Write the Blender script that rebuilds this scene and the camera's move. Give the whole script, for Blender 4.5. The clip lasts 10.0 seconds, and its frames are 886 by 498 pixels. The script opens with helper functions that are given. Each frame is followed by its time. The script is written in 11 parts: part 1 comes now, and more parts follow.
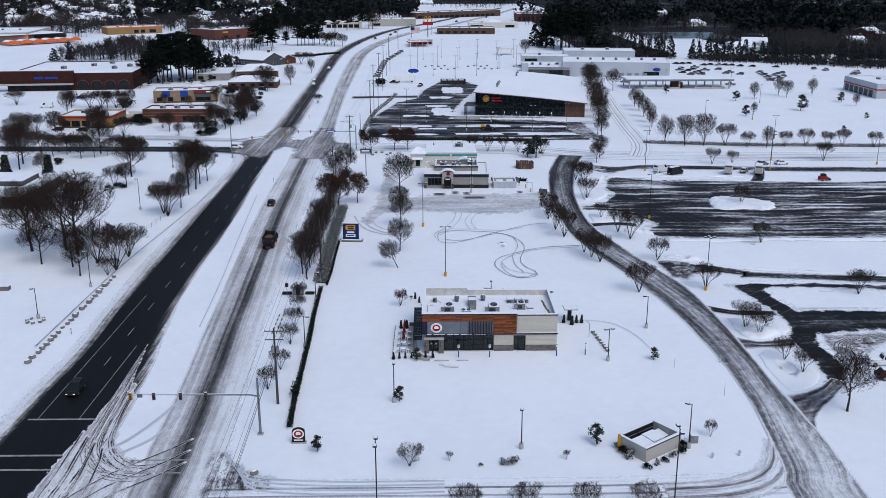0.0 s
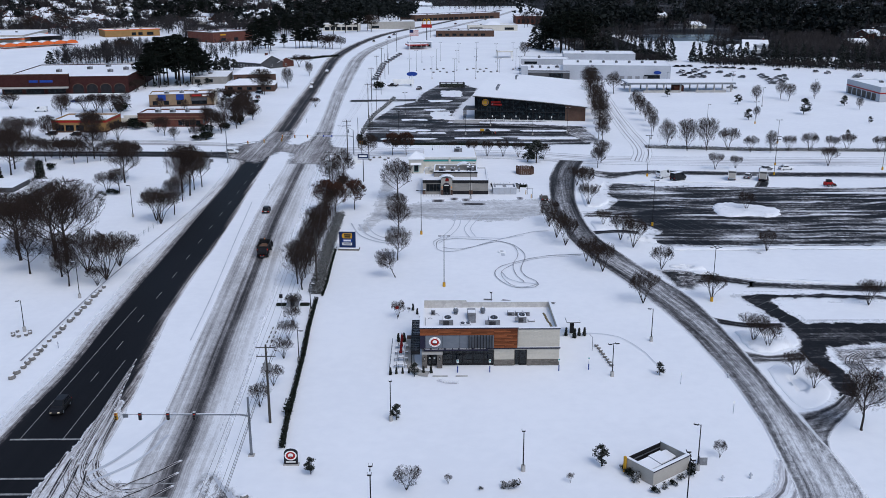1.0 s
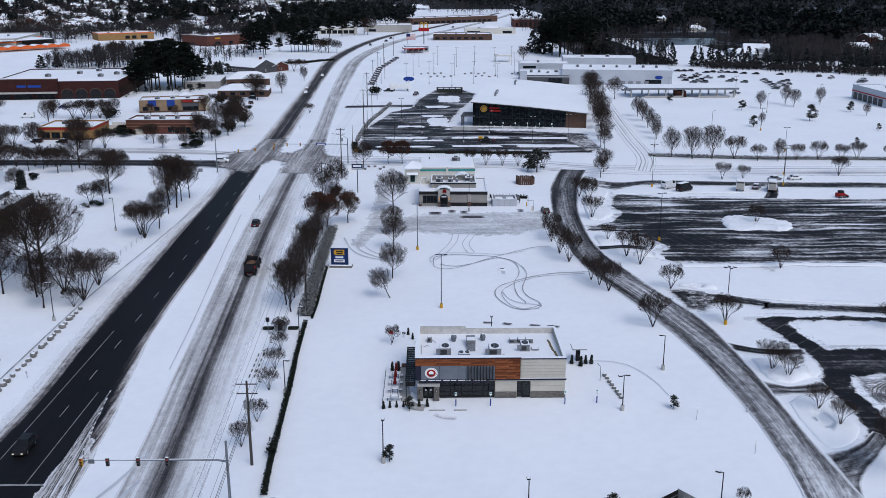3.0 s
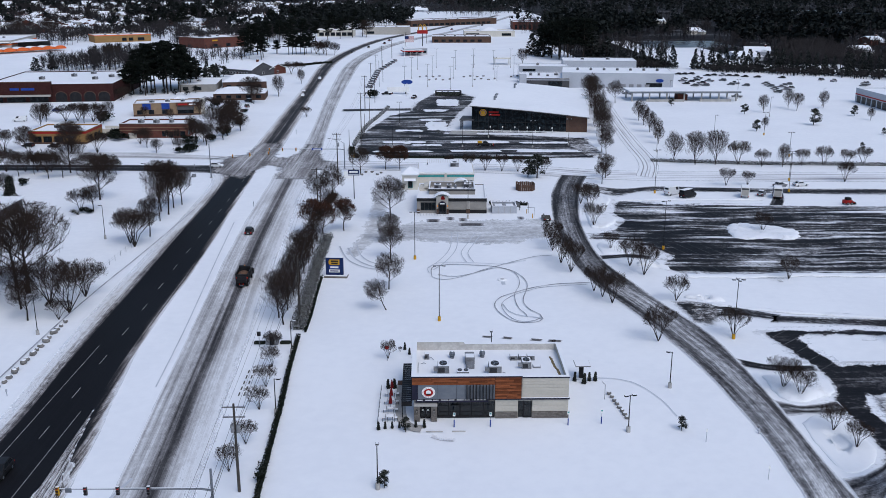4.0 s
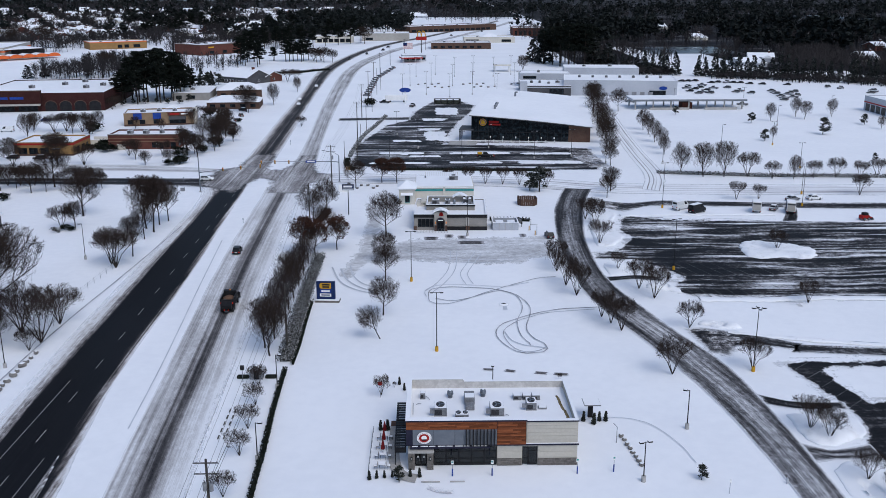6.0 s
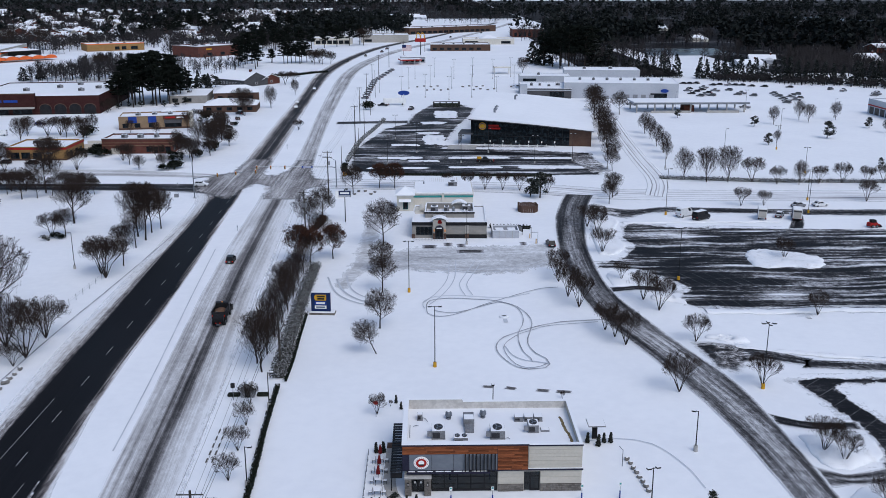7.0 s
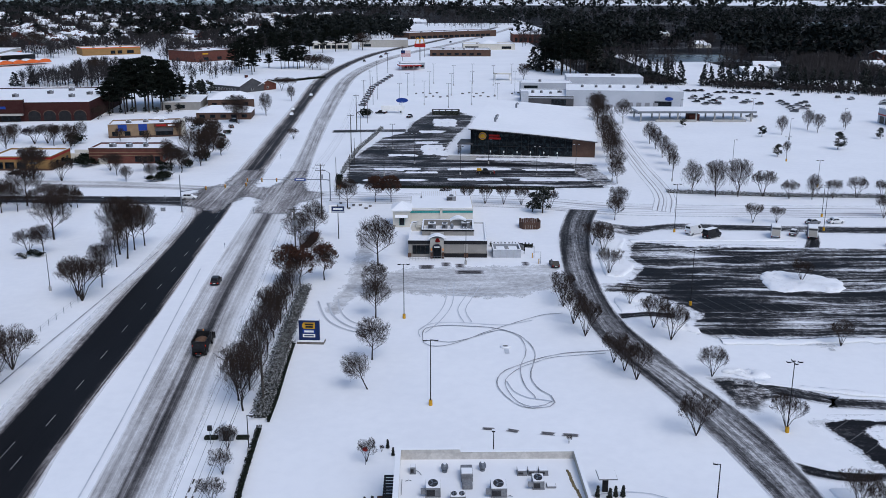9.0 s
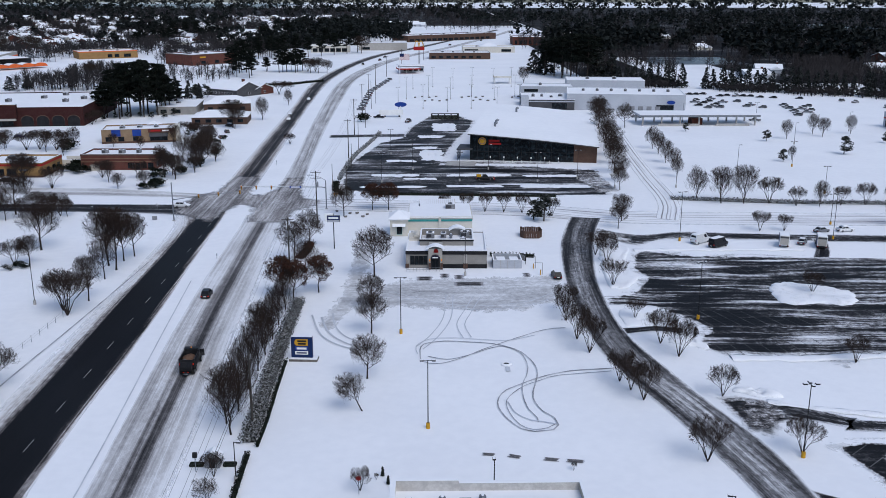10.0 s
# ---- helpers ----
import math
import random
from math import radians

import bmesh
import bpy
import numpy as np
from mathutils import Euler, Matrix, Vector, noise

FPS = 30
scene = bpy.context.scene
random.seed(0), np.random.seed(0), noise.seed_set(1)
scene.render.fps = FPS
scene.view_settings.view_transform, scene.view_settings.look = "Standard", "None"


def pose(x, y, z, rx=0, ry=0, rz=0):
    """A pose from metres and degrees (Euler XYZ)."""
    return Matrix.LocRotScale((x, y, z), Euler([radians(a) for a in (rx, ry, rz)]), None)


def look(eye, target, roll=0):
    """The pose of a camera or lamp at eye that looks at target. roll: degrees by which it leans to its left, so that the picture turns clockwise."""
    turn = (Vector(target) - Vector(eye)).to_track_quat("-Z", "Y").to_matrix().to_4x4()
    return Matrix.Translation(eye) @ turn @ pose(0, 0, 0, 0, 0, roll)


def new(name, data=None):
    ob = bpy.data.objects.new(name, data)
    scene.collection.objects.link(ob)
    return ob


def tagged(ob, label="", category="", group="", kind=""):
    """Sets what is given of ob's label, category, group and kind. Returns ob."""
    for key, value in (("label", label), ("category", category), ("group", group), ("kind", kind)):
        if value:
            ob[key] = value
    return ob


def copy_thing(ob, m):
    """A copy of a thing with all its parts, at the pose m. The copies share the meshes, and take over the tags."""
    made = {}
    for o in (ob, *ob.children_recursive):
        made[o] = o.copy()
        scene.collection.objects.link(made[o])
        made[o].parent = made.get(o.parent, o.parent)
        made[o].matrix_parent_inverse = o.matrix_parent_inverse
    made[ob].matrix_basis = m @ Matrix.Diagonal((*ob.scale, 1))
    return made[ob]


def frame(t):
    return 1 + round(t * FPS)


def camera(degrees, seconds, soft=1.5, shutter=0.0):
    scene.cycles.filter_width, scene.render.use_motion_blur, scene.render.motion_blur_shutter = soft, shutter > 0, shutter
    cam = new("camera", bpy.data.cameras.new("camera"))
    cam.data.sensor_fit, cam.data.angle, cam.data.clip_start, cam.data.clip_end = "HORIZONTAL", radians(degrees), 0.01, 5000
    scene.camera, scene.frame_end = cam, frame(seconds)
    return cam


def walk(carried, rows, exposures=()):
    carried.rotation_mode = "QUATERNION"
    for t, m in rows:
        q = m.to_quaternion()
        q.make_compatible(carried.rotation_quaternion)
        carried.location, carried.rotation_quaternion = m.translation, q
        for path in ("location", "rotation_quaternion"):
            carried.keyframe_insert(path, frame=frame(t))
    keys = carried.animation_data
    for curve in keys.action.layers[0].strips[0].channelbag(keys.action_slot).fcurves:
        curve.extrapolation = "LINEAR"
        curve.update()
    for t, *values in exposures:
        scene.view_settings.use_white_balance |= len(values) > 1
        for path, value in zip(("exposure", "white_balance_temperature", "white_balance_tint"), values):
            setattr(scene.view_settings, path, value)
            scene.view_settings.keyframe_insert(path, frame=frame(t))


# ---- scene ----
import numpy as np

# ---------------- camera and its walk ----------------
cam = camera(51.0, 10.0, 0.8)
PATH = [
    (0, (-9.196, -143.364, 60.708), (-9.175, -141.364, 60.1074), -0.1),
    (0.5, (-9.178, -140.77, 60.729), (-9.1547, -138.77, 60.1302), -0.1),
    (1, (-9.038, -138.217, 60.744), (-9.0151, -136.217, 60.1482), -0.1),
    (1.5, (-8.958, -135.643, 60.701), (-8.9349, -133.643, 60.1086), -0.1),
    (2, (-8.913, -133.024, 60.745), (-8.8871, -131.024, 60.1519), -0.1),
    (2.5, (-8.896, -130.232, 60.783), (-8.8688, -128.232, 60.1912), -0.1),
    (4, (-8.633, -121.118, 60.677), (-8.6016, -119.118, 60.092), 0.0),
    (4.5, (-8.455, -118.109, 60.692), (-8.424, -116.109, 60.1091), -0.1),
    (5, (-8.302, -115.006, 60.698), (-8.2704, -113.006, 60.1183), -0.1),
    (5.5, (-8.173, -112.054, 60.701), (-8.142, -110.054, 60.1256), -0.1),
    (7, (-7.756, -103.595, 61.089), (-7.7234, -101.595, 60.5185), -0.1),
    (7.5, (-7.647, -100.537, 61.19), (-7.6151, -98.537, 60.6212), -0.1),
    (8, (-7.47, -97.624, 61.346), (-7.438, -95.624, 60.779), -0.1),
    (8.5, (-7.311, -94.556, 61.434), (-7.2787, -92.556, 60.8715), -0.1),
    (9, (-7.13, -91.335, 61.556), (-7.0965, -89.335, 60.9942), 0.1),
    (9.5, (-6.918, -87.952, 61.606), (-6.8849, -85.952, 61.0468), -0.1),
    (10, (-6.691, -84.411, 61.568), (-6.6575, -82.411, 61.0118), 0.0),
]
walk(cam, [(t, look(eye, target, roll)) for t, eye, target, roll in PATH])

# ---------------- light: overcast winter day ----------------
world = bpy.data.worlds.new("overcast_sky")
scene.world = world
world.use_nodes = True
wn = world.node_tree
sky = wn.nodes.new("ShaderNodeTexSky")
sky.sky_type = "NISHITA"
sky.sun_disc = False
sky.sun_elevation = radians(52)
sky.sun_rotation = radians(150)
sky.air_density, sky.dust_density, sky.ozone_density = 1.0, 1.8, 3.0
wbg = wn.nodes["Background"]
wbg.inputs["Strength"].default_value = 0.11
wn.links.new(sky.outputs["Color"], wbg.inputs["Color"])
sun_data = bpy.data.lights.new("sun", "SUN")
sun_data.energy, sun_data.angle, sun_data.color = 0.85, radians(35), (0.97, 0.98, 1.0)
sun = new("sun", sun_data)
sun.matrix_world = look((0, 0, 0), (-0.5 * 0.616, 0.866 * 0.616, -0.788))
scene.view_settings.exposure = 0.46

# ---------------- materials ----------------
class Nodes:
    """Short hand for a node tree."""

    def __init__(self, name):
        self.mat = bpy.data.materials.new(name)
        self.mat.use_nodes = True
        self.t = self.mat.node_tree
        self.bsdf = self.t.nodes["Principled BSDF"]
        self.bsdf.inputs["Specular IOR Level"].default_value = 0.12

    def put(self, socket, value):
        if isinstance(value, bpy.types.NodeSocket):
            self.t.links.new(value, socket)
        elif value is not None:
            socket.default_value = value

    def math(self, op, a, b=None, c=None, clamp=False):
        n = self.t.nodes.new("ShaderNodeMath")
        n.operation, n.use_clamp = op, clamp
        for s, v in zip(n.inputs, (a, b, c)):
            self.put(s, v)
        return n.outputs[0]

    def noise(self, vec, scale, detail=4.0, rough=0.6):
        n = self.t.nodes.new("ShaderNodeTexNoise")
        self.put(n.inputs["Vector"], vec)
        n.inputs["Scale"].default_value = scale
        n.inputs["Detail"].default_value = detail
        n.inputs["Roughness"].default_value = rough
        return n.outputs["Fac"]

    def coord(self, kind="Object"):
        return self.t.nodes.new("ShaderNodeTexCoord").outputs[kind]

    def scaled(self, vec, s):
        n = self.t.nodes.new("ShaderNodeVectorMath")
        n.operation = "MULTIPLY"
        self.put(n.inputs[0], vec)
        n.inputs[1].default_value = s
        return n.outputs[0]

    def added(self, vec, other):
        n = self.t.nodes.new("ShaderNodeVectorMath")
        n.operation = "ADD"
        self.put(n.inputs[0], vec)
        self.put(n.inputs[1], other)
        return n.outputs[0]

    def xyz(self, vec):
        n = self.t.nodes.new("ShaderNodeSeparateXYZ")
        self.put(n.inputs[0], vec)
        return n.outputs

    def mix(self, fac, a, b):
        n = self.t.nodes.new("ShaderNodeMix")
        n.data_type = "RGBA"
        self.put(n.inputs[0], fac)
        self.put(n.inputs[6], (*a, 1) if isinstance(a, tuple) else a)
        self.put(n.inputs[7], (*b, 1) if isinstance(b, tuple) else b)
        return n.outputs[2]

    def range(self, v, a, b, c=0.0, d=1.0):
        n = self.t.nodes.new("ShaderNodeMapRange")
        n.interpolation_type = "SMOOTHSTEP"
        for s, val in zip(n.inputs, (v, a, b, c, d)):
            self.put(s, val)
        return n.outputs[0]

    def ramp(self, fac, stops):
        n = self.t.nodes.new("ShaderNodeValToRGB")
        self.put(n.inputs[0], fac)
        el = n.color_ramp.elements
        while len(el) < len(stops):
            el.new(0.5)
        for e, (p, c) in zip(el, stops):
            e.position, e.color = p, (*c, 1)
        return n.outputs[0]

    def random(self):
        return self.t.nodes.new("ShaderNodeObjectInfo").outputs["Random"]

    def island(self):
        return self.t.nodes.new("ShaderNodeNewGeometry").outputs["Random Per Island"]

    def bump(self, height, strength, dist):
        n = self.t.nodes.new("ShaderNodeBump")
        n.inputs["Strength"].default_value, n.inputs["Distance"].default_value = strength, dist
        self.put(n.inputs["Height"], height)
        self.t.links.new(n.outputs[0], self.bsdf.inputs["Normal"])

    def finish(self, color, rough=0.7, metal=0.0):
        self.put(self.bsdf.inputs["Base Color"], (*color, 1) if isinstance(color, tuple) else color)
        self.put(self.bsdf.inputs["Roughness"], rough)
        self.put(self.bsdf.inputs["Metallic"], metal)
        return self.mat


def surf(name, c1, c2, fine=6.0, broad=0.5, rough=0.7, metal=0.0, bump=0.2, vary=0.0):
    """A surface of two tones at two scales, with fine relief."""
    n = Nodes(name)
    co = n.coord()
    rnd = n.random()
    co = n.added(co, n.math("MULTIPLY", rnd, 37.0))
    f, b = n.noise(co, fine, 5), n.noise(co, broad, 3)
    fac = n.range(n.math("ADD", n.math("MULTIPLY", f, 0.5), n.math("MULTIPLY", b, 0.5)), 0.35, 0.65)
    col = n.mix(fac, c1, c2)
    if vary:
        hsv = n.t.nodes.new("ShaderNodeHueSaturation")
        n.put(hsv.inputs["Value"], n.range(rnd, 0, 1, 1 - vary, 1 + vary))
        n.put(hsv.inputs["Color"], col)
        col = hsv.outputs[0]
    if bump:
        n.bump(f, bump, 0.02)
    return n.finish(col, n.range(b, 0.3, 0.7, max(0.02, rough - 0.08), min(1, rough + 0.08)), metal)


SNOW = (0.80, 0.815, 0.84)


def snow_mat(name, dirt=0.0):
    n = Nodes(name)
    co = n.coord()
    broad, mid, fine = n.noise(co, 0.035, 4), n.noise(co, 0.5, 5), n.noise(co, 7.0, 4)
    fac = n.range(n.math("ADD", n.math("MULTIPLY", broad, 0.6), n.math("MULTIPLY", mid, 0.4)), 0.38, 0.62)
    col = n.mix(fac, (0.775, 0.79, 0.82), (0.82, 0.833, 0.858))
    if dirt:
        col = n.mix(n.range(n.math("ADD", n.math("MULTIPLY", mid, 0.6), n.math("MULTIPLY", fine, 0.4)), 0.5, 0.68, 0, dirt), col, (0.22, 0.21, 0.20))
    n.bump(n.math("ADD", n.math("MULTIPLY", mid, 0.5), n.math("MULTIPLY", fine, 0.2)), 0.25, 0.08)
    return n.finish(col, 0.75)


def slush_mat(name, width, margin, cover, contrast=1.6, tracks=(), streak=0.03, brown=0.0, left=None, fine=1.3, crisp=1.25, warp=0.0, zones=None, strips=0.0, mottle=0.0, gain=1.0, power=1.0, tailen=2.6):
    """A road whose snow has been driven and ploughed off: streaks run along v, clumps of snow close in from both edges."""
    n = Nodes(name)
    uv = n.coord("UV")
    u, v, _ = n.xyz(uv)
    flow = uv
    if warp:
        bend = n.math("MULTIPLY", n.math("SUBTRACT", n.noise(n.scaled(uv, (0.05, 0.012, 0)), 1.0, 2), 0.5), warp)
        comb = n.t.nodes.new("ShaderNodeCombineXYZ")
        n.put(comb.inputs[0], n.math("ADD", u, bend))
        n.put(comb.inputs[1], v)
        flow = comb.outputs[0]
    left = margin if left is None else left
    z = zones or (0.0, left * 1.25, width - margin * 1.25, width)
    a = n.noise(n.scaled(flow, (fine, streak, 0)), 1.0, 9, 0.68)
    f = n.noise(n.scaled(flow, (fine * 5.5, streak * 7, 0)), 1.0, 5, 0.7)
    b = n.noise(n.scaled(uv, (0.22, 0.045, 0)), 1.0, 4)
    c = n.noise(n.scaled(uv, (4.5, 2.2, 0)), 1.0, 6, 0.75)
    d = n.noise(n.scaled(uv, (2.2, 0.55, 0)), 1.0, 8, 0.75)
    un = n.t.nodes.new("ShaderNodeUVMap")
    un.uv_map = "Ends"
    tail, _, _ = n.xyz(un.outputs[0])
    wob = n.math("ADD", u, n.math("MULTIPLY", n.math("SUBTRACT", b, 0.5), min(2.4, margin * 0.8)))
    edge = n.math("MAXIMUM", n.range(wob, z[0], z[1], 1.0, 0.0), n.range(wob, z[2], z[3], 0.0, 1.0))
    edge = n.math("MAXIMUM", edge, n.range(n.math("ADD", tail, n.math("MULTIPLY", n.math("SUBTRACT", d, 0.5), 3.0)), 0.3, tailen, 1.0, 0.0))
    if power != 1.0:
        edge = n.math("POWER", edge, power)
    window = n.math("MULTIPLY", n.math("MULTIPLY", edge, n.math("SUBTRACT", 1.0, edge)), 4.0)
    clump = n.math("ADD", n.math("MULTIPLY", n.math("SUBTRACT", d, 0.5), 2.1), n.math("MULTIPLY", n.math("SUBTRACT", a, 0.5), 1.6))
    clump = n.math("ADD", clump, n.math("MULTIPLY", n.math("SUBTRACT", c, 0.5), 0.9))
    val = n.math("MULTIPLY_ADD", n.math("SUBTRACT", a, 0.5), contrast, cover)
    val = n.math("MULTIPLY_ADD", n.math("SUBTRACT", b, 0.5), contrast * 0.5, val)
    val = n.math("MULTIPLY_ADD", n.math("SUBTRACT", f, 0.5), contrast * 0.55, val)
    val = n.math("MULTIPLY_ADD", n.math("SUBTRACT", c, 0.5), 0.22 + 0.25 * cover, val)
    val = n.math("MULTIPLY_ADD", n.math("SUBTRACT", val, 0.45), crisp, 0.45)
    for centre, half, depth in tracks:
        dist = n.math("ABSOLUTE", n.math("SUBTRACT", u, centre))
        val = n.math("SUBTRACT", val, n.range(dist, half * 0.3, half, depth, 0.0))
    if mottle:
        val = n.math("MULTIPLY_ADD", n.math("SUBTRACT", d, 0.5), mottle, val)
    if strips:
        w = n.noise(n.scaled(flow, (0.30, 0.011, 0)), 1.0, 3, 0.55)
        w = n.math("MULTIPLY_ADD", n.math("SUBTRACT", c, 0.5), 0.05, n.math("MULTIPLY_ADD", n.math("SUBTRACT", d, 0.5), 0.16, w))
        val = n.math("ADD", val, n.range(w, strips, strips + 0.035))
    val = n.math("MAXIMUM", val, n.math("MULTIPLY_ADD", n.math("MULTIPLY", clump, window), 0.42 * gain, n.math("MULTIPLY", edge, 0.92)))
    val = n.math("ADD", val, 0.0, clamp=True)
    br = (0.30 + brown * 0.08, 0.29 + brown * 0.03, 0.29 - brown * 0.04)
    col = n.ramp(val, [(0.0, (0.007, 0.007, 0.009)), (0.25, (0.022, 0.022, 0.026)), (0.5, (br[0] * 0.5, br[1] * 0.5, br[2] * 0.52)), (0.72, (br[0] * 1.4, br[1] * 1.42, br[2] * 1.5)), (1.0, SNOW)])
    n.bump(val, 0.6, 0.07)
    n.bsdf.inputs["Specular IOR Level"].default_value = 0.07
    n.put(n.bsdf.inputs["Alpha"], n.range(n.math("MULTIPLY_ADD", clump, n.math("MULTIPLY", window, 0.5 * gain), edge), 0.66, 0.98, 1.0, 0.0))
    return n.finish(col, n.range(val, 0.0, 0.5, 0.6, 0.85))


M = {}
M["snow"] = snow_mat("snow")
M["bank"] = snow_mat("ploughed_snow", 0.35)
M["asphalt"] = surf("wet_asphalt", (0.008, 0.008, 0.010), (0.02, 0.02, 0.024), 3, 0.2, 0.6)
M["concrete"] = surf("concrete", (0.30, 0.29, 0.28), (0.42, 0.41, 0.39), 4, 0.4, 0.85)
M["cream"] = surf("cream_fibre_cement", (0.41, 0.385, 0.335), (0.47, 0.44, 0.385), 3, 0.3, 0.75, bump=0.1)
M["greige"] = surf("greige_stucco", (0.33, 0.315, 0.29), (0.39, 0.37, 0.34), 9, 0.4, 0.85)
M["stucco"] = surf("pale_stucco", (0.52, 0.49, 0.43), (0.60, 0.57, 0.51), 9, 0.4, 0.85)
M["parapet"] = surf("parapet_membrane", (0.42, 0.40, 0.38), (0.58, 0.56, 0.53), 2, 0.6, 0.7)
M["slate"] = surf("blue_grey_panel", (0.115, 0.13, 0.155), (0.145, 0.16, 0.185), 2, 0.3, 0.45, bump=0.05)
M["navy"] = surf("dark_metal_trim", (0.018, 0.018, 0.035), (0.03, 0.03, 0.05), 5, 0.5, 0.45, 0.3)
M["black"] = surf("black_metal", (0.012, 0.012, 0.014), (0.025, 0.025, 0.027), 6, 0.5, 0.5, 0.2)
M["steel"] = surf("galvanised_steel", (0.15, 0.165, 0.185), (0.24, 0.255, 0.28), 5, 0.5, 0.45, 0.6)
M["unit"] = surf("grey_unit_casing", (0.16, 0.165, 0.175), (0.27, 0.275, 0.29), 4, 0.6, 0.55, 0.2)
M["unitdark"] = surf("dark_coil", (0.03, 0.03, 0.035), (0.06, 0.06, 0.065), 12, 0.6, 0.6, 0.2)
M["white"] = surf("white_paint", (0.70, 0.70, 0.69), (0.80, 0.80, 0.79), 4, 0.5, 0.5, bump=0.05)
M["grey"] = surf("pale_grey_cladding", (0.36, 0.38, 0.42), (0.44, 0.46, 0.50), 2, 0.1, 0.6)
M["darkgrey"] = surf("charcoal_cladding", (0.05, 0.05, 0.055), (0.08, 0.08, 0.085), 3, 0.3, 0.6)
M["red"] = surf("red_paint", (0.26, 0.014, 0.014), (0.34, 0.02, 0.018), 4, 0.5, 0.5)
M["yellow"] = surf("yellow_paint", (0.45, 0.24, 0.02), (0.56, 0.31, 0.03), 5, 0.6, 0.6)
M["orange"] = surf("orange_paint", (0.58, 0.11, 0.03), (0.68, 0.15, 0.045), 5, 0.6, 0.6)
M["blue"] = surf("blue_paint", (0.012, 0.04, 0.20), (0.02, 0.055, 0.26), 4, 0.6, 0.5)
M["navyblue"] = surf("deep_blue_panel", (0.008, 0.02, 0.075), (0.014, 0.03, 0.10), 3, 0.6, 0.5)
M["teal"] = surf("teal_trim", (0.03, 0.22, 0.22), (0.05, 0.28, 0.27), 4, 0.6, 0.6)
M["ochre"] = surf("ochre_stucco", (0.23, 0.135, 0.055), (0.30, 0.18, 0.075), 6, 0.4, 0.8)
M["tanbrick"] = surf("tan_brick", (0.20, 0.135, 0.085), (0.27, 0.19, 0.12), 8, 0.4, 0.85)
M["bark"] = surf("bark", (0.022, 0.018, 0.016), (0.05, 0.04, 0.035), 14, 2.0, 0.9, bump=0.5)
M["twig"] = surf("twigs", (0.020, 0.014, 0.0115), (0.042, 0.029, 0.024), 6, 0.6, 0.9, bump=0)
M["pole"] = surf("weathered_wood_pole", (0.035, 0.032, 0.03), (0.075, 0.068, 0.062), 10, 1, 0.9)
M["stone"] = surf("ledge_stone", (0.10, 0.09, 0.082), (0.19, 0.175, 0.16), 3, 0.8, 0.85)
M["rock"] = surf("boulder", (0.12, 0.115, 0.11), (0.22, 0.21, 0.2), 3, 0.8, 0.9)
M["tyre"] = surf("tyre_rubber", (0.012, 0.012, 0.012), (0.025, 0.025, 0.025), 8, 1, 0.85)
M["rust"] = surf("wet_sand_load", (0.09, 0.05, 0.033), (0.15, 0.09, 0.06), 3, 0.8, 0.95, bump=0.6)
M["cable"] = surf("cable", (0.02, 0.02, 0.02), (0.03, 0.03, 0.03), 3, 1, 0.7, bump=0)
M["mulch"] = surf("mulch_bed", (0.035, 0.025, 0.02), (0.07, 0.05, 0.04), 6, 1, 0.95, bump=0.6)
M["water"] = surf("grey_water", (0.05, 0.065, 0.08), (0.07, 0.085, 0.1), 0.3, 0.02, 0.25)


def lamp_mat(name, color, power):
    n = Nodes(name)
    n.bsdf.inputs["Emission Color"].default_value = (*color, 1)
    n.bsdf.inputs["Emission Strength"].default_value = power
    return n.finish(color, 0.4)


M["lamp_red"] = lamp_mat("lit_red_lens", (0.5, 0.025, 0.015), 0.25)
M["lamp_green"] = lamp_mat("lit_green_lens", (0.1, 0.9, 0.5), 2.5)
M["lamp_amber"] = lamp_mat("lit_amber_lens", (0.6, 0.22, 0.05), 0.25)
M["lamp_white"] = lamp_mat("lit_white_lamp", (1.0, 0.9, 0.7), 0.8)
M["lens"] = surf("unlit_lens", (0.02, 0.012, 0.012), (0.03, 0.02, 0.02), 5, 1, 0.2, bump=0)


def brick_mat(name, c1, c2, mortar, w=0.22, h=0.075, strength=0.4):
    n = Nodes(name)
    co = n.coord()
    x, y, z = n.xyz(co)
    comb = n.t.nodes.new("ShaderNodeCombineXYZ")
    n.put(comb.inputs[0], n.math("ADD", x, y))
    n.put(comb.inputs[1], z)
    br = n.t.nodes.new("ShaderNodeTexBrick")
    n.put(br.inputs["Vector"], comb.outputs[0])
    for key, val in (("Color1", (*c1, 1)), ("Color2", (*c2, 1)), ("Mortar", (*mortar, 1)), ("Scale", 1.0), ("Mortar Size", 0.008), ("Brick Width", w), ("Row Height", h)):
        br.inputs[key].default_value = val
    b = n.noise(co, 0.4, 4)
    col = n.mix(n.range(b, 0.35, 0.7, 0, 0.35), br.outputs["Color"], tuple(v * 0.55 for v in c1))
    n.bump(br.outputs["Fac"], strength, 0.01)
    return n.finish(col, 0.85)


M["brick"] = brick_mat("red_brown_brick", (0.10, 0.032, 0.024), (0.14, 0.046, 0.034), (0.09, 0.06, 0.05))
M["darkbrick"] = brick_mat("maroon_brick", (0.036, 0.010, 0.010), (0.052, 0.015, 0.014), (0.045, 0.027, 0.024))
M["brownbrick"] = brick_mat("brown_brick", (0.085, 0.047, 0.034), (0.12, 0.068, 0.05), (0.09, 0.07, 0.06))


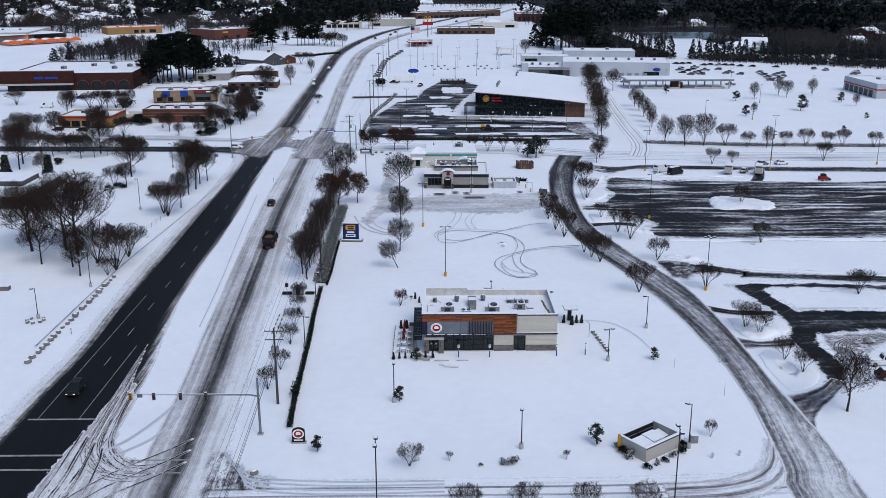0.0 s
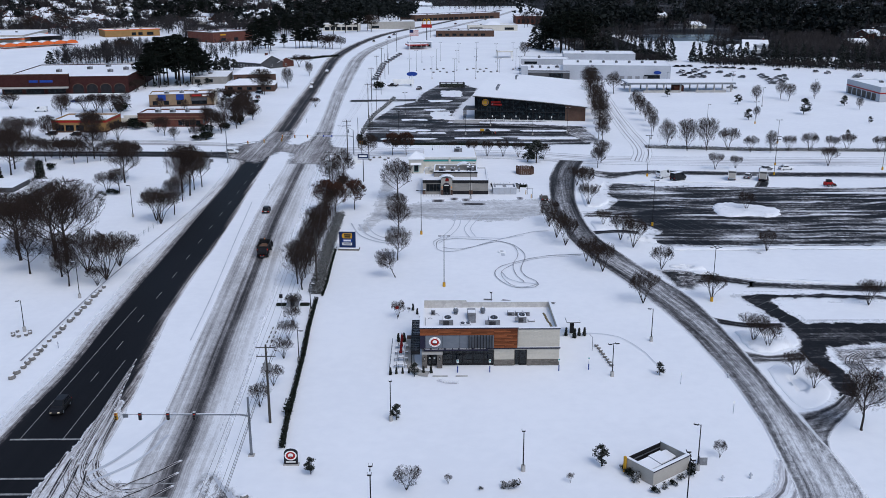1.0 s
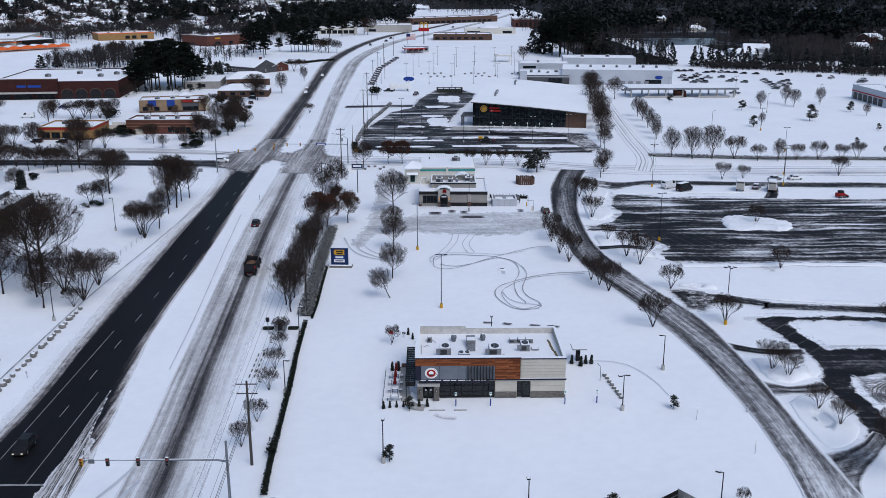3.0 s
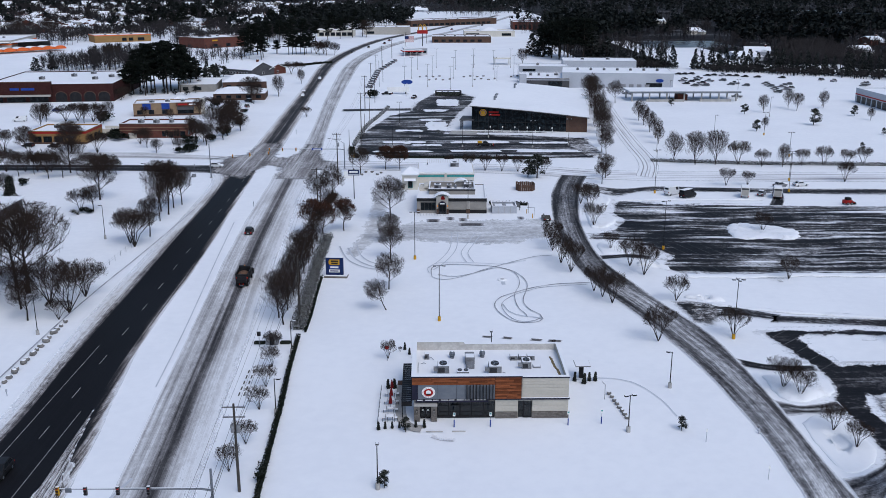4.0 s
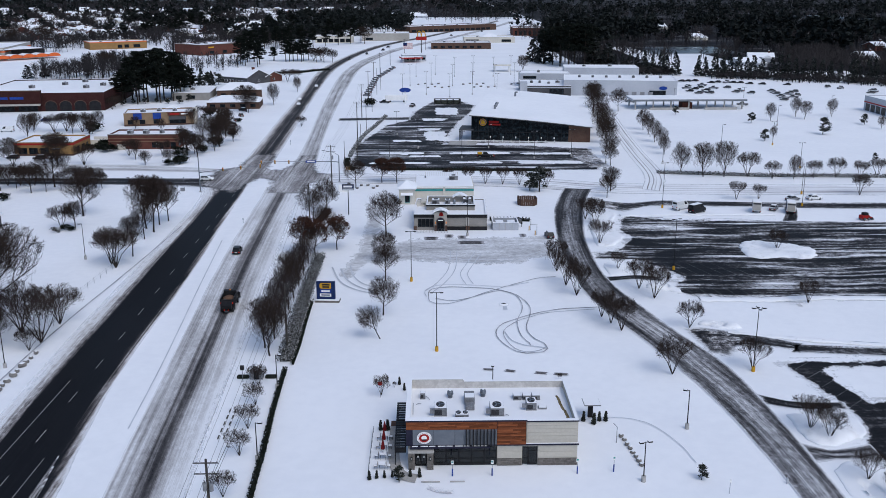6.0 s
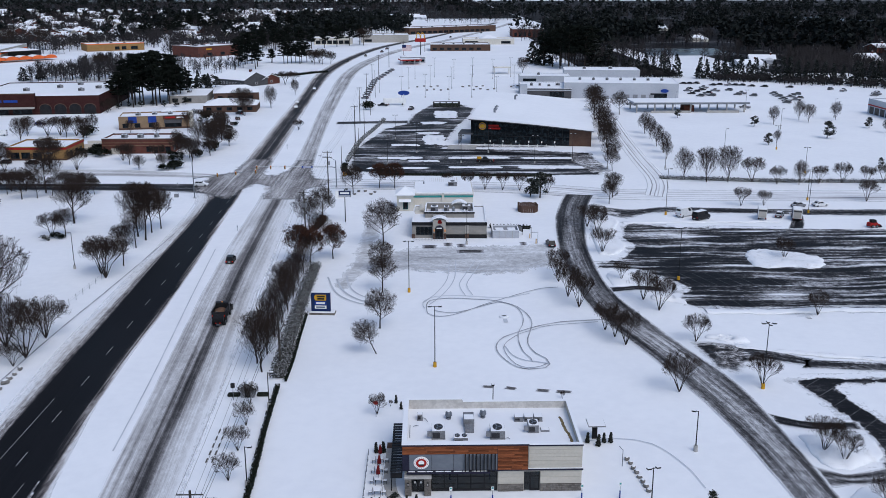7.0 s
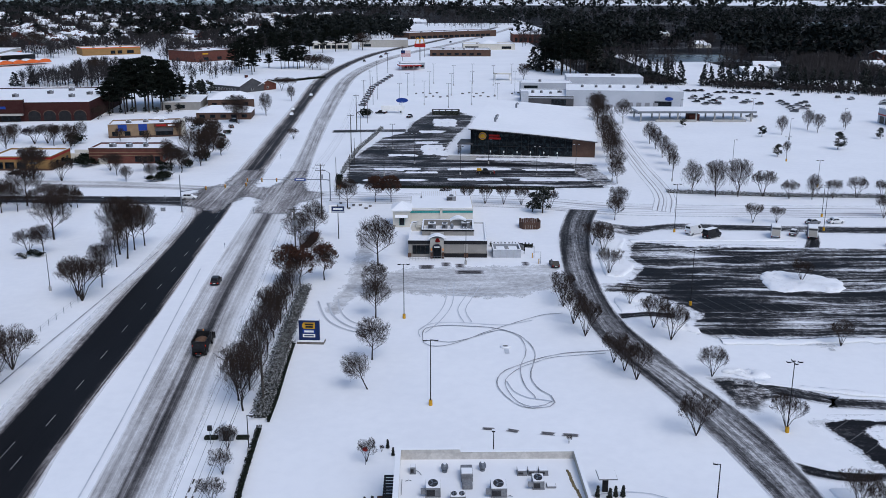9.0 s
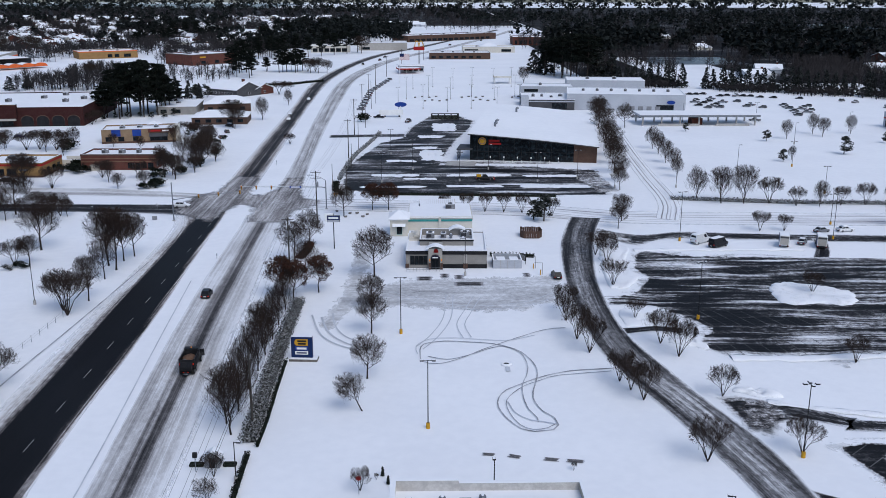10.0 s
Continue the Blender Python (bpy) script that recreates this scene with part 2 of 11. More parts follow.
def wood_mat():
    n = Nodes("stained_wood_board")
    co = n.coord()
    co2 = n.added(n.scaled(co, (0.5, 6.0, 9.0)), n.math("MULTIPLY", n.random(), 50.0))
    g = n.noise(co2, 1.5, 6)
    col = n.ramp(g, [(0.3, (0.085, 0.022, 0.009)), (0.55, (0.19, 0.06, 0.024)), (0.75, (0.30, 0.105, 0.045))])
    hsv = n.t.nodes.new("ShaderNodeHueSaturation")
    n.put(hsv.inputs["Value"], n.range(n.random(), 0, 1, 0.6, 1.35))
    n.put(hsv.inputs["Color"], col)
    n.bump(g, 0.2, 0.01)
    return n.finish(hsv.outputs[0], 0.55)


M["wood"] = wood_mat()


def glass_mat(name, tint, rough=0.03):
    n = Nodes(name)
    n.bsdf.inputs["Transmission Weight"].default_value = 0.85
    n.bsdf.inputs["IOR"].default_value = 1.45
    n.bsdf.inputs["Specular IOR Level"].default_value = 0.5
    return n.finish(tint, rough)


M["glass"] = glass_mat("tinted_glass", (0.045, 0.06, 0.07))
M["umbrella"] = surf("dark_red_canvas", (0.10, 0.007, 0.009), (0.15, 0.012, 0.014), 6, 0.8, 0.8)
M["leaflitter"] = surf("wet_leaf_litter", (0.10, 0.075, 0.04), (0.20, 0.16, 0.09), 9, 1.5, 0.95, bump=0.6)
n_ = Nodes("dark_window_glass")
M["darkglass"] = n_.finish(n_.mix(n_.range(n_.noise(n_.coord(), 0.7, 3), 0.45, 0.68), (0.005, 0.007, 0.009), (0.02, 0.03, 0.037)), 0.08)
n_.bsdf.inputs["Specular IOR Level"].default_value = 0.16
n_ = Nodes("car_glass")
M["carglass"] = n_.finish((0.012, 0.014, 0.017), 0.05)
M["interior"] = surf("dim_interior", (0.03, 0.028, 0.026), (0.07, 0.062, 0.055), 1.2, 0.6, 0.8)


def leaf_mat(name, c1, c2, frost_haze=0.0):
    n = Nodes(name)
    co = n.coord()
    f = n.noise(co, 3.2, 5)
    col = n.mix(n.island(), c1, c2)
    # snow dusting; on the far woods it lifts the tone for haze
    if frost_haze:
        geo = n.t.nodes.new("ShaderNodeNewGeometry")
        col = n.mix(n.math("MULTIPLY", n.range(f, 0.45, 0.62), frost_haze), col, SNOW)
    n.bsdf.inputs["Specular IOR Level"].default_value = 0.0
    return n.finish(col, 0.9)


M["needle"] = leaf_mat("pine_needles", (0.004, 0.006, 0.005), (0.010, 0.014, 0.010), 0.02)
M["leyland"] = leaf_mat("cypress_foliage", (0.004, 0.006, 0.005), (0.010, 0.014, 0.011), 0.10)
M["holly"] = leaf_mat("holly_leaves", (0.008, 0.011, 0.008), (0.024, 0.028, 0.02), 0.10)
M["hedge"] = leaf_mat("snowy_hedge_leaves", (0.016, 0.018, 0.014), (0.05, 0.05, 0.042), 0.7)
M["hedgetop"] = leaf_mat("frosted_hedge_leaves", (0.010, 0.012, 0.009), (0.032, 0.032, 0.027), 0.45)
M["hedgedark"] = leaf_mat("dark_hedge_leaves", (0.005, 0.007, 0.005), (0.014, 0.018, 0.012), 0.03)
M["brownleaf"] = leaf_mat("withered_oak_leaves", (0.036, 0.016, 0.011), (0.075, 0.034, 0.022), 0.02)
# far crowns: colours greyed and faintly frosted in place of distance haze
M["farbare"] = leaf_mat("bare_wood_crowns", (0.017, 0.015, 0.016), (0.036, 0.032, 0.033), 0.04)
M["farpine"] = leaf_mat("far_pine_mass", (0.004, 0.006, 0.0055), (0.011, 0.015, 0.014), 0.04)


def paint(name, c, rough=0.35, metal=0.2):
    return surf(name, c, tuple(min(1, v * 1.15 + 0.004) for v in c), 3, 0.8, rough, metal, bump=0)


PAINTS = [paint("car_white", (0.62, 0.63, 0.64)), paint("car_silver", (0.16, 0.165, 0.18)), paint("car_black", (0.015, 0.015, 0.017)),
          paint("car_grey", (0.09, 0.095, 0.10)), paint("car_red", (0.035, 0.006, 0.006)), paint("car_blue", (0.03, 0.07, 0.22))]

# ---------------- mesh helpers ----------------
class Geo:
    """Collects corners and faces of one mesh."""

    def __init__(self):
        self.v, self.f = [], []

    def add(self, verts, faces):
        k = len(self.v)
        self.v.extend(verts)
        self.f.extend([tuple(i + k for i in f) for f in faces])
        return self

    def box(self, x0, x1, y0, y1, z0, z1, b=0.0):
        if b <= 0:
            return self.add([(x, y, z) for z in (z0, z1) for y in (y0, y1) for x in (x0, x1)],
                            [(0, 2, 3, 1), (4, 5, 7, 6), (0, 1, 5, 4), (2, 6, 7, 3), (0, 4, 6, 2), (1, 3, 7, 5)])
        b = min(b, (x1 - x0) * 0.45, (y1 - y0) * 0.45, (z1 - z0) * 0.45)
        rings = []
        for z, i in ((z0, b), (z0 + b, 0), (z1 - b, 0), (z1, b)):
            c = b
            rings.append([(x0 + i + c, y0 + i, z), (x1 - i - c, y0 + i, z), (x1 - i, y0 + i + c, z), (x1 - i, y1 - i - c, z),
                          (x1 - i - c, y1 - i, z), (x0 + i + c, y1 - i, z), (x0 + i, y1 - i - c, z), (x0 + i, y0 + i + c, z)])
        return self.loft(rings)

    def loft(self, rings, caps=True):
        n = len(rings[0])
        faces = []
        for r in range(len(rings) - 1):
            for i in range(n):
                j = (i + 1) % n
                faces.append((r * n + i, r * n + j, (r + 1) * n + j, (r + 1) * n + i))
        if caps:
            faces.append(tuple(range(n - 1, -1, -1)))
            faces.append(tuple((len(rings) - 1) * n + i for i in range(n)))
        return self.add([p for r in rings for p in r], faces)

    def tube(self, pts, radii, n=6, caps=True):
        rings = []
        for i, p in enumerate(pts):
            a, b = Vector(pts[max(0, i - 1)]), Vector(pts[min(len(pts) - 1, i + 1)])
            d = (b - a).normalized()
            s = d.cross(Vector((0, 0, 1)) if abs(d.z) < 0.9 else Vector((1, 0, 0))).normalized()
            w = d.cross(s)
            r = radii[i] if isinstance(radii, (list, tuple)) else radii
            rings.append([tuple(Vector(p) + (s * math.cos(2 * math.pi * k / n) - w * math.sin(2 * math.pi * k / n)) * -r) for k in range(n)])
        return self.loft(rings, caps)

    def cyl(self, x, y, z0, z1, r0, r1=None, n=10):
        r1 = r0 if r1 is None else r1
        return self.loft([[(x + r * math.cos(2 * math.pi * k / n), y + r * math.sin(2 * math.pi * k / n), z) for k in range(n)] for z, r in ((z0, r0), (z1, r1))])

    def disc(self, x, y, z, r, depth, n=28, axis="y"):
        """A thin round plate whose face looks along -y."""
        return self.loft([[(x + r * math.cos(2 * math.pi * k / n), yy, z + r * math.sin(2 * math.pi * k / n)) for k in range(n)] for yy in (y, y - depth)])

    def prism(self, outline, a, b, axis="x"):
        """outline in the two other axes, from a to b along axis."""
        def at(p, t):
            return (t, p[0], p[1]) if axis == "x" else (p[0], t, p[1]) if axis == "y" else (p[0], p[1], t)
        return self.loft([[at(p, a) for p in outline], [at(p, b) for p in outline]])

    def blob(self, x, y, z, rx, ry, rz, rng, rough=0.2, nu=8, nv=5):
        rings = []
        for j in range(1, nv):
            ph = math.pi * j / nv
            rings.append([(x + rx * math.sin(ph) * math.cos(2 * math.pi * i / nu) * (1 + rng.uniform(-rough, rough)),
                           y + ry * math.sin(ph) * math.sin(2 * math.pi * i / nu) * (1 + rng.uniform(-rough, rough)),
                           z - rz * math.cos(ph) * (1 + rng.uniform(-rough, rough) * 0.5)) for i in range(nu)])
        return self.loft(rings)

    def leaves(self, x, y, z, rx, ry, rz, count, size, rng, inner=0.55):
        """Small leaf clumps scattered through an ellipsoid."""
        vs, fs = [], []
        for i in range(count):
            d = Vector((rng.gauss(0, 1), rng.gauss(0, 1), rng.gauss(0, 1))).normalized()
            k = inner + (1 - inner) * rng.random()
            c = Vector((x + d.x * rx * k, y + d.y * ry * k, z + d.z * rz * k))
            s = size * rng.uniform(0.6, 1.4)
            a = Vector((rng.gauss(0, 1), rng.gauss(0, 1), rng.gauss(0, 0.6))).normalized() * s
            b = a.cross(Vector((rng.gauss(0, 1), rng.gauss(0, 1), rng.gauss(0, 1)))).normalized() * s * 0.7
            k0 = len(vs)
            vs += [tuple(c - a), tuple(c + b * 0.9), tuple(c + a), tuple(c - b)]
            fs.append((k0, k0 + 1, k0 + 2, k0 + 3))
        return self.add(vs, fs)

    def mesh(self, name, mat, smooth=False):
        me = bpy.data.meshes.new(name)
        me.from_pydata(self.v, [], self.f)
        me.materials.append(mat)
        if smooth:
            me.shade_smooth()
        me.update()
        return me


def thing(name, x, y, z=0.0, rz=0.0, label="", category="", group="", kind=""):
    ob = new(name)
    ob.empty_display_size = 0.3
    ob.matrix_basis = pose(x, y, z, 0, 0, rz)
    return tagged(ob, label, category, group, kind)


def part(name, g, mat, parent, label="", smooth=False, kind=""):
    ob = new(name, g.mesh(name, mat, smooth) if isinstance(g, Geo) else g)
    ob.parent = parent
    return tagged(ob, label, kind=kind)


def solid(name, g, mat, label="", category="", group="", kind="", smooth=False, at=None):
    """A thing of one mesh."""
    ob = new(name, g.mesh(name, mat, smooth))
    if at is not None:
        ob.matrix_basis = at
    return tagged(ob, label, category, group, kind)


def box(*a):
    return Geo().box(*a)


def smoothed(pts, step=4.0):
    """Points along a Catmull-Rom curve through pts, about step metres apart."""
    p = [Vector((*a, 0)) if len(a) == 2 else Vector(a) for a in pts]
    p = [p[0] * 2 - p[1]] + p + [p[-1] * 2 - p[-2]]
    out = []
    for i in range(1, len(p) - 2):
        n = max(1, int((p[i + 1] - p[i]).length / step))
        for k in range(n):
            t = k / n
            out.append(0.5 * (2 * p[i] + (p[i + 1] - p[i - 1]) * t + (2 * p[i - 1] - 5 * p[i] + 4 * p[i + 1] - p[i + 2]) * t * t
                              + (3 * p[i] - p[i - 1] - 3 * p[i + 1] + p[i + 2]) * t ** 3))
    out.append(p[-2])
    return out


def sides(line):
    res = []
    for i, q in enumerate(line):
        d = (line[min(i + 1, len(line) - 1)] - line[max(i - 1, 0)])
        res.append(Vector((d.y, -d.x, 0)).normalized())
    return res


def ribbon(name, pts, width, z, mat, label="", category="", step=4.0, across=4, kind="structure"):
    """A strip along pts, with u across and v along it, in metres."""
    line = smoothed(pts, step)
    nor = sides(line)
    vs, fs, uvs, d = [], [], [], 0.0
    for i, (q, s) in enumerate(zip(line, nor)):
        d += (q - line[i - 1]).length if i else 0
        for k in range(across + 1):
            u = width * k / across
            p = q + s * (u - width / 2)
            vs.append((p.x, p.y, z))
            uvs.append((u, d))
    m = across + 1
    for i in range(len(line) - 1):
        for k in range(across):
            fs.append((i * m + k, i * m + k + 1, (i + 1) * m + k + 1, (i + 1) * m + k))
    me = bpy.data.meshes.new(name)
    me.from_pydata(vs, [], fs)
    lay = me.uv_layers.new(name="UVMap")
    for lp in me.loops:
        lay.data[lp.index].uv = uvs[lp.vertex_index]
    lay = me.uv_layers.new(name="Ends")
    for lp in me.loops:
        v = uvs[lp.vertex_index][1]
        lay.data[lp.index].uv = (min(v, d - v), 0)
    me.materials.append(mat)
    ob = new(name, me)
    return tagged(ob, label, category, kind=kind)


def sheet(name, x0, x1, y0, y1, z, mat, label="", category="", turn=False):
    """A flat rectangle with u, v in metres; turn: streaks (v) run along x."""
    me = bpy.data.meshes.new(name)
    if turn:
        line = [(x0, (y0 + y1) / 2), ((x0 + x1) / 2, (y0 + y1) / 2), (x1, (y0 + y1) / 2)]
        return ribbon(name, line, y1 - y0, z, mat, label, category, step=max(2.0, (x1 - x0) / 30), across=2)
    me.from_pydata([(x0, y0, z), (x1, y0, z), (x1, y1, z), (x0, y1, z)], [], [(0, 1, 2, 3)])
    me.materials.append(mat)
    return tagged(new(name, me), label, category, kind="structure")


def mound(name, outline, height, mat, label="heaped snow on the car park", category="snow", rough=0.35, kind="structure", seed=1, skirt=1.2):
    """A heap of snow over a closed outline, star-shaped about its middle, with an uneven rim."""
    line = smoothed(list(outline) + [outline[0]], 0.6)[:-1]
    c = sum(line, Vector()) / len(line)

    def wave(x, y, k):
        return noise.noise(Vector((x * k, y * k, seed * 1.7)))

    jit = [rough * (1.5 * wave(p.x, p.y, 0.4) + 1.1 * wave(p.x, p.y, 1.1) + 0.7 * wave(p.x, p.y, 2.6)) for p in line]
    g, rings = Geo(), []
    lump = 0.35 + 0.6 * min(1.0, height / 0.45)
    for inset, h in ((0.0, -0.14), (0.12, 0.25), (0.35, 0.6), (0.7, 0.85), (1.1, 1.0), (1.7, 1.0), (2.5, 0.95), (3.6, 0.9)):
        ring = []
        for p, j in zip(line, jit):
            away = p - c
            ln = max(away.length, 0.01)
            q = c + away * max(0.3, (ln + j - inset * skirt * (1.0 if height > 0.3 else 2.0)) / ln)
            top = height * h * (1 + lump * (0.9 * wave(q.x, q.y, 0.55) + 0.6 * wave(q.x, q.y, 1.5)))
            ring.append((q.x, q.y, top if h > 0 else h))
        rings.append(ring)
    for k in (0.6, 0.2):
        ring = []
        for x, y, z in rings[7]:
            x, y = c.x + (x - c.x) * k, c.y + (y - c.y) * k
            ring.append((x, y, height * 0.9 * (1 + lump * 0.9 * wave(x, y, 0.55))))
        rings.append(ring)
    g.loft(rings)
    return solid(name, g, mat, label, category, kind=kind, smooth=True)

# ---------------- ground, roads, car parks ----------------
def steps(points):
    out = []
    for a, b, s in points:
        n = max(1, int(round((b - a) / s)))
        out += [a + (b - a) * i / n for i in range(n)]
    return out + [points[-1][1]]


def build_ground():
    xs = steps([(-4000, -400, 600), (-400, -120, 35), (-120, -76, 4), (-76, 110, 2.0), (110, 180, 7), (180, 500, 40), (500, 4000, 700)])
    ys = steps([(-600, -80, 60), (-80, 140, 2.0), (140, 260, 8), (260, 700, 40), (700, 4600, 650)])
    vs = []
    for y in ys:
        for x in xs:
            near = max(0.0, 1 - max(abs(x) - 110, abs(y - 40) - 110, 0) / 60)
            h = noise.noise(Vector((x * 0.06, y * 0.06, 0))) * 0.03 + noise.noise(Vector((x * 0.25, y * 0.25, 3))) * 0.008
            vs.append((x, y, -0.08 + h * near))
    m = len(xs)
    fs = [(j * m + i, j * m + i + 1, (j + 1) * m + i + 1, (j + 1) * m + i) for j in range(len(ys) - 1) for i in range(m - 1)]
    me = bpy.data.meshes.new("ground")
    me.from_pydata(vs, [], fs)
    me.materials.append(M["snow"])
    me.shade_smooth()
    tagged(new("ground", me), "level ground under fresh untouched snow", "ground", kind="structure")


build_ground()

def two_scale(n, metres, cover, streak, fine, amp, blotch, crumbs, brown=0.0, least=0.16):
    """Breaks a smooth snow cover (0 bare, 1 snow) into streaks along v and clumps; returns cover and colour."""
    a = n.noise(n.scaled(metres, (fine, streak, 0)), 1.0, 8, 0.66)
    f = n.noise(n.scaled(metres, (fine * 4.5, streak * 5, 0)), 1.0, 5, 0.7)
    b = n.noise(n.scaled(metres, (0.16, 0.05, 0)), 1.0, 3, 0.6)
    d = n.noise(n.scaled(metres, (1.5, 0.8, 0)), 1.0, 8, 0.72)
    c = n.noise(n.scaled(metres, (5.0, 3.2, 0)), 1.0, 5, 0.75)
    window = n.math("MULTIPLY", n.math("MULTIPLY", cover, n.math("SUBTRACT", 1.08, cover)), 3.4)
    window = n.math("MAXIMUM", window, least)
    mess = n.math("MULTIPLY", n.math("SUBTRACT", a, 0.5), amp)
    for tex, k in ((f, amp * 0.5), (b, amp * 0.7), (d, blotch), (c, crumbs)):
        mess = n.math("MULTIPLY_ADD", n.math("SUBTRACT", tex, 0.5), k, mess)
    val = n.math("MULTIPLY_ADD", mess, window, cover)
    w = brown
    col = n.ramp(val, [(0.0, (0.0075, 0.0075, 0.009)), (0.22, (0.014, 0.014, 0.0165)), (0.40, (0.075 + 0.02 * w, 0.074 + 0.008 * w, 0.078)), (0.58, (0.20 + 0.06 * w, 0.20 + 0.02 * w, 0.21 - 0.01 * w)),
                       (0.78, (0.47 + 0.05 * w, 0.475 + 0.01 * w, 0.49 - 0.03 * w)), (0.97, SNOW)])
    n.bump(val, 0.6, 0.07)
    n.bsdf.inputs["Specular IOR Level"].default_value = 0.07
    n.put(n.bsdf.inputs["Alpha"], n.range(val, 0.93, 1.06, 1.0, 0.0))
    return val, col


def road_mat(name, profile, streak=0.012, fine=1.8, amp=1.1, blotch=0.7, crumbs=0.35, brown=0.0, ends=0.0, along=(), sway=0.02, least=0.16):
    """A driven road: profile gives the snow cover across it (0 to 1), along how it changes with the way in metres."""
    n = Nodes(name)
    u, v, _ = n.xyz(n.coord("UV"))
    un = n.t.nodes.new("ShaderNodeUVMap")
    un.uv_map = "Metres"
    metres = un.outputs[0]
    wob = n.noise(n.scaled(metres, (0.02, 0.06, 0)), 1.0, 4)
    u = n.math("MULTIPLY_ADD", n.math("SUBTRACT", wob, 0.5), sway * 2, u)
    cover = n.xyz(n.ramp(u, [(p, (c / 1.25,) * 3) for p, c in profile]))[0]
    cover = n.math("MULTIPLY", cover, 1.25)
    for v0, v1, off in along:
        cover = n.math("ADD", cover, n.range(v, v0, v1, 0.0, off))
    if ends:
        ue = n.t.nodes.new("ShaderNodeUVMap")
        ue.uv_map = "Ends"
        tail = n.xyz(ue.outputs[0])[0]
        cover = n.math("MAXIMUM", cover, n.range(tail, 0.0, ends, 1.15, 0.0))
    val, col = two_scale(n, metres, cover, streak, fine, amp, blotch, crumbs, brown, least)
    return n.finish(col, n.range(val, 0.0, 0.5, 0.6, 0.85))


def patch_mat(name, cover, rim=2.0, ragged=1.6, streak=0.03, fine=0.8, amp=1.2, blotch=0.8, crumbs=0.35, brown=0.0, warp=0.0, strips=0.0, least=0.16, thin=False):
    """A cleared area: snow closes in over rim metres from its ragged edge; thin: it fades out instead."""
    n = Nodes(name)
    metres = n.coord("UV")
    if warp:
        bend = n.noise(n.scaled(metres, (0.03, 0.02, 0)), 1.0, 3)
        comb = n.t.nodes.new("ShaderNodeCombineXYZ")
        n.put(comb.inputs[0], n.math("MULTIPLY", n.math("SUBTRACT", bend, 0.5), warp))
        metres = n.added(metres, comb.outputs[0])
    ue = n.t.nodes.new("ShaderNodeUVMap")
    ue.uv_map = "Edge"
    inset = n.xyz(ue.outputs[0])[0]
    r1, r2 = n.noise(n.scaled(metres, (0.45, 0.45, 0)), 1.0, 5, 0.6), n.noise(n.scaled(metres, (2.0, 1.2, 0)), 1.0, 5, 0.7)
    inset = n.math("MULTIPLY_ADD", n.math("SUBTRACT", r1, 0.5), ragged * 1.6, inset)
    inset = n.math("MULTIPLY_ADD", n.math("SUBTRACT", r2, 0.5), ragged * 0.8, inset)
    base = n.range(inset, 0.0, rim, 1.15, 0.0)
    base = n.math("ADD", cover, 0.0) if thin else n.math("MAXIMUM", base, cover)
    if strips:
        w = n.noise(n.scaled(metres, (0.26, 0.013, 0)), 1.0, 4, 0.6)
        base = n.math("ADD", base, n.range(w, strips, strips + 0.09, 0.0, 0.55))
    val, col = two_scale(n, metres, base, streak, fine, amp, blotch, crumbs, brown, least)
    if thin:
        n.put(n.bsdf.inputs["Alpha"], n.range(inset, 0.0, rim))
    return n.finish(col, n.range(val, 0.0, 0.5, 0.6, 0.85))


def even(pts, count):
    """count points spaced evenly along the smooth curve through pts."""
    line = smoothed(pts, 2.0)
    d = [0.0]
    for a, b in zip(line, line[1:]):
        d.append(d[-1] + (b - a).length)
    out, k = [], 0
    for i in range(count):
        s = d[-1] * i / (count - 1)
        while k < len(d) - 2 and d[k + 1] < s:
            k += 1
        out.append(line[k].lerp(line[k + 1], (s - d[k]) / max(1e-6, d[k + 1] - d[k])))
    return out


def carriageway(name, left, right, z, mat, label, category="road", step=3.0, across=6):
    """A strip between two edges: UV is 0 to 1 across and metres along."""
    count = max(6, int(sum((Vector(b) - Vector(a)).length for a, b in zip(left, left[1:])) / step))
    ea, eb = even(left, count), even(right, count)
    vs, uv, me_, d = [], [], [], 0.0
    for i, (a, b) in enumerate(zip(ea, eb)):
        if i:
            d += ((a + b) / 2 - (ea[i - 1] + eb[i - 1]) / 2).length
        for k in range(across + 1):
            p = a.lerp(b, k / across)
            vs.append((p.x, p.y, z))
            uv.append((k / across, d))
            me_.append(((b - a).length * k / across, d))
    m = across + 1
    fs = [(i * m + k, i * m + k + 1, (i + 1) * m + k + 1, (i + 1) * m + k) for i in range(count - 1) for k in range(across)]
    me = bpy.data.meshes.new(name)
    me.from_pydata(vs, [], fs)
    for key, src in (("UVMap", uv), ("Metres", me_), ("Ends", [(min(q[1], d - q[1]), 0) for q in uv])):
        lay = me.uv_layers.new(name=key)
        for lp in me.loops:
            lay.data[lp.index].uv = src[lp.vertex_index]
    me.materials.append(mat)
    return tagged(new(name, me), label, category, kind="structure")


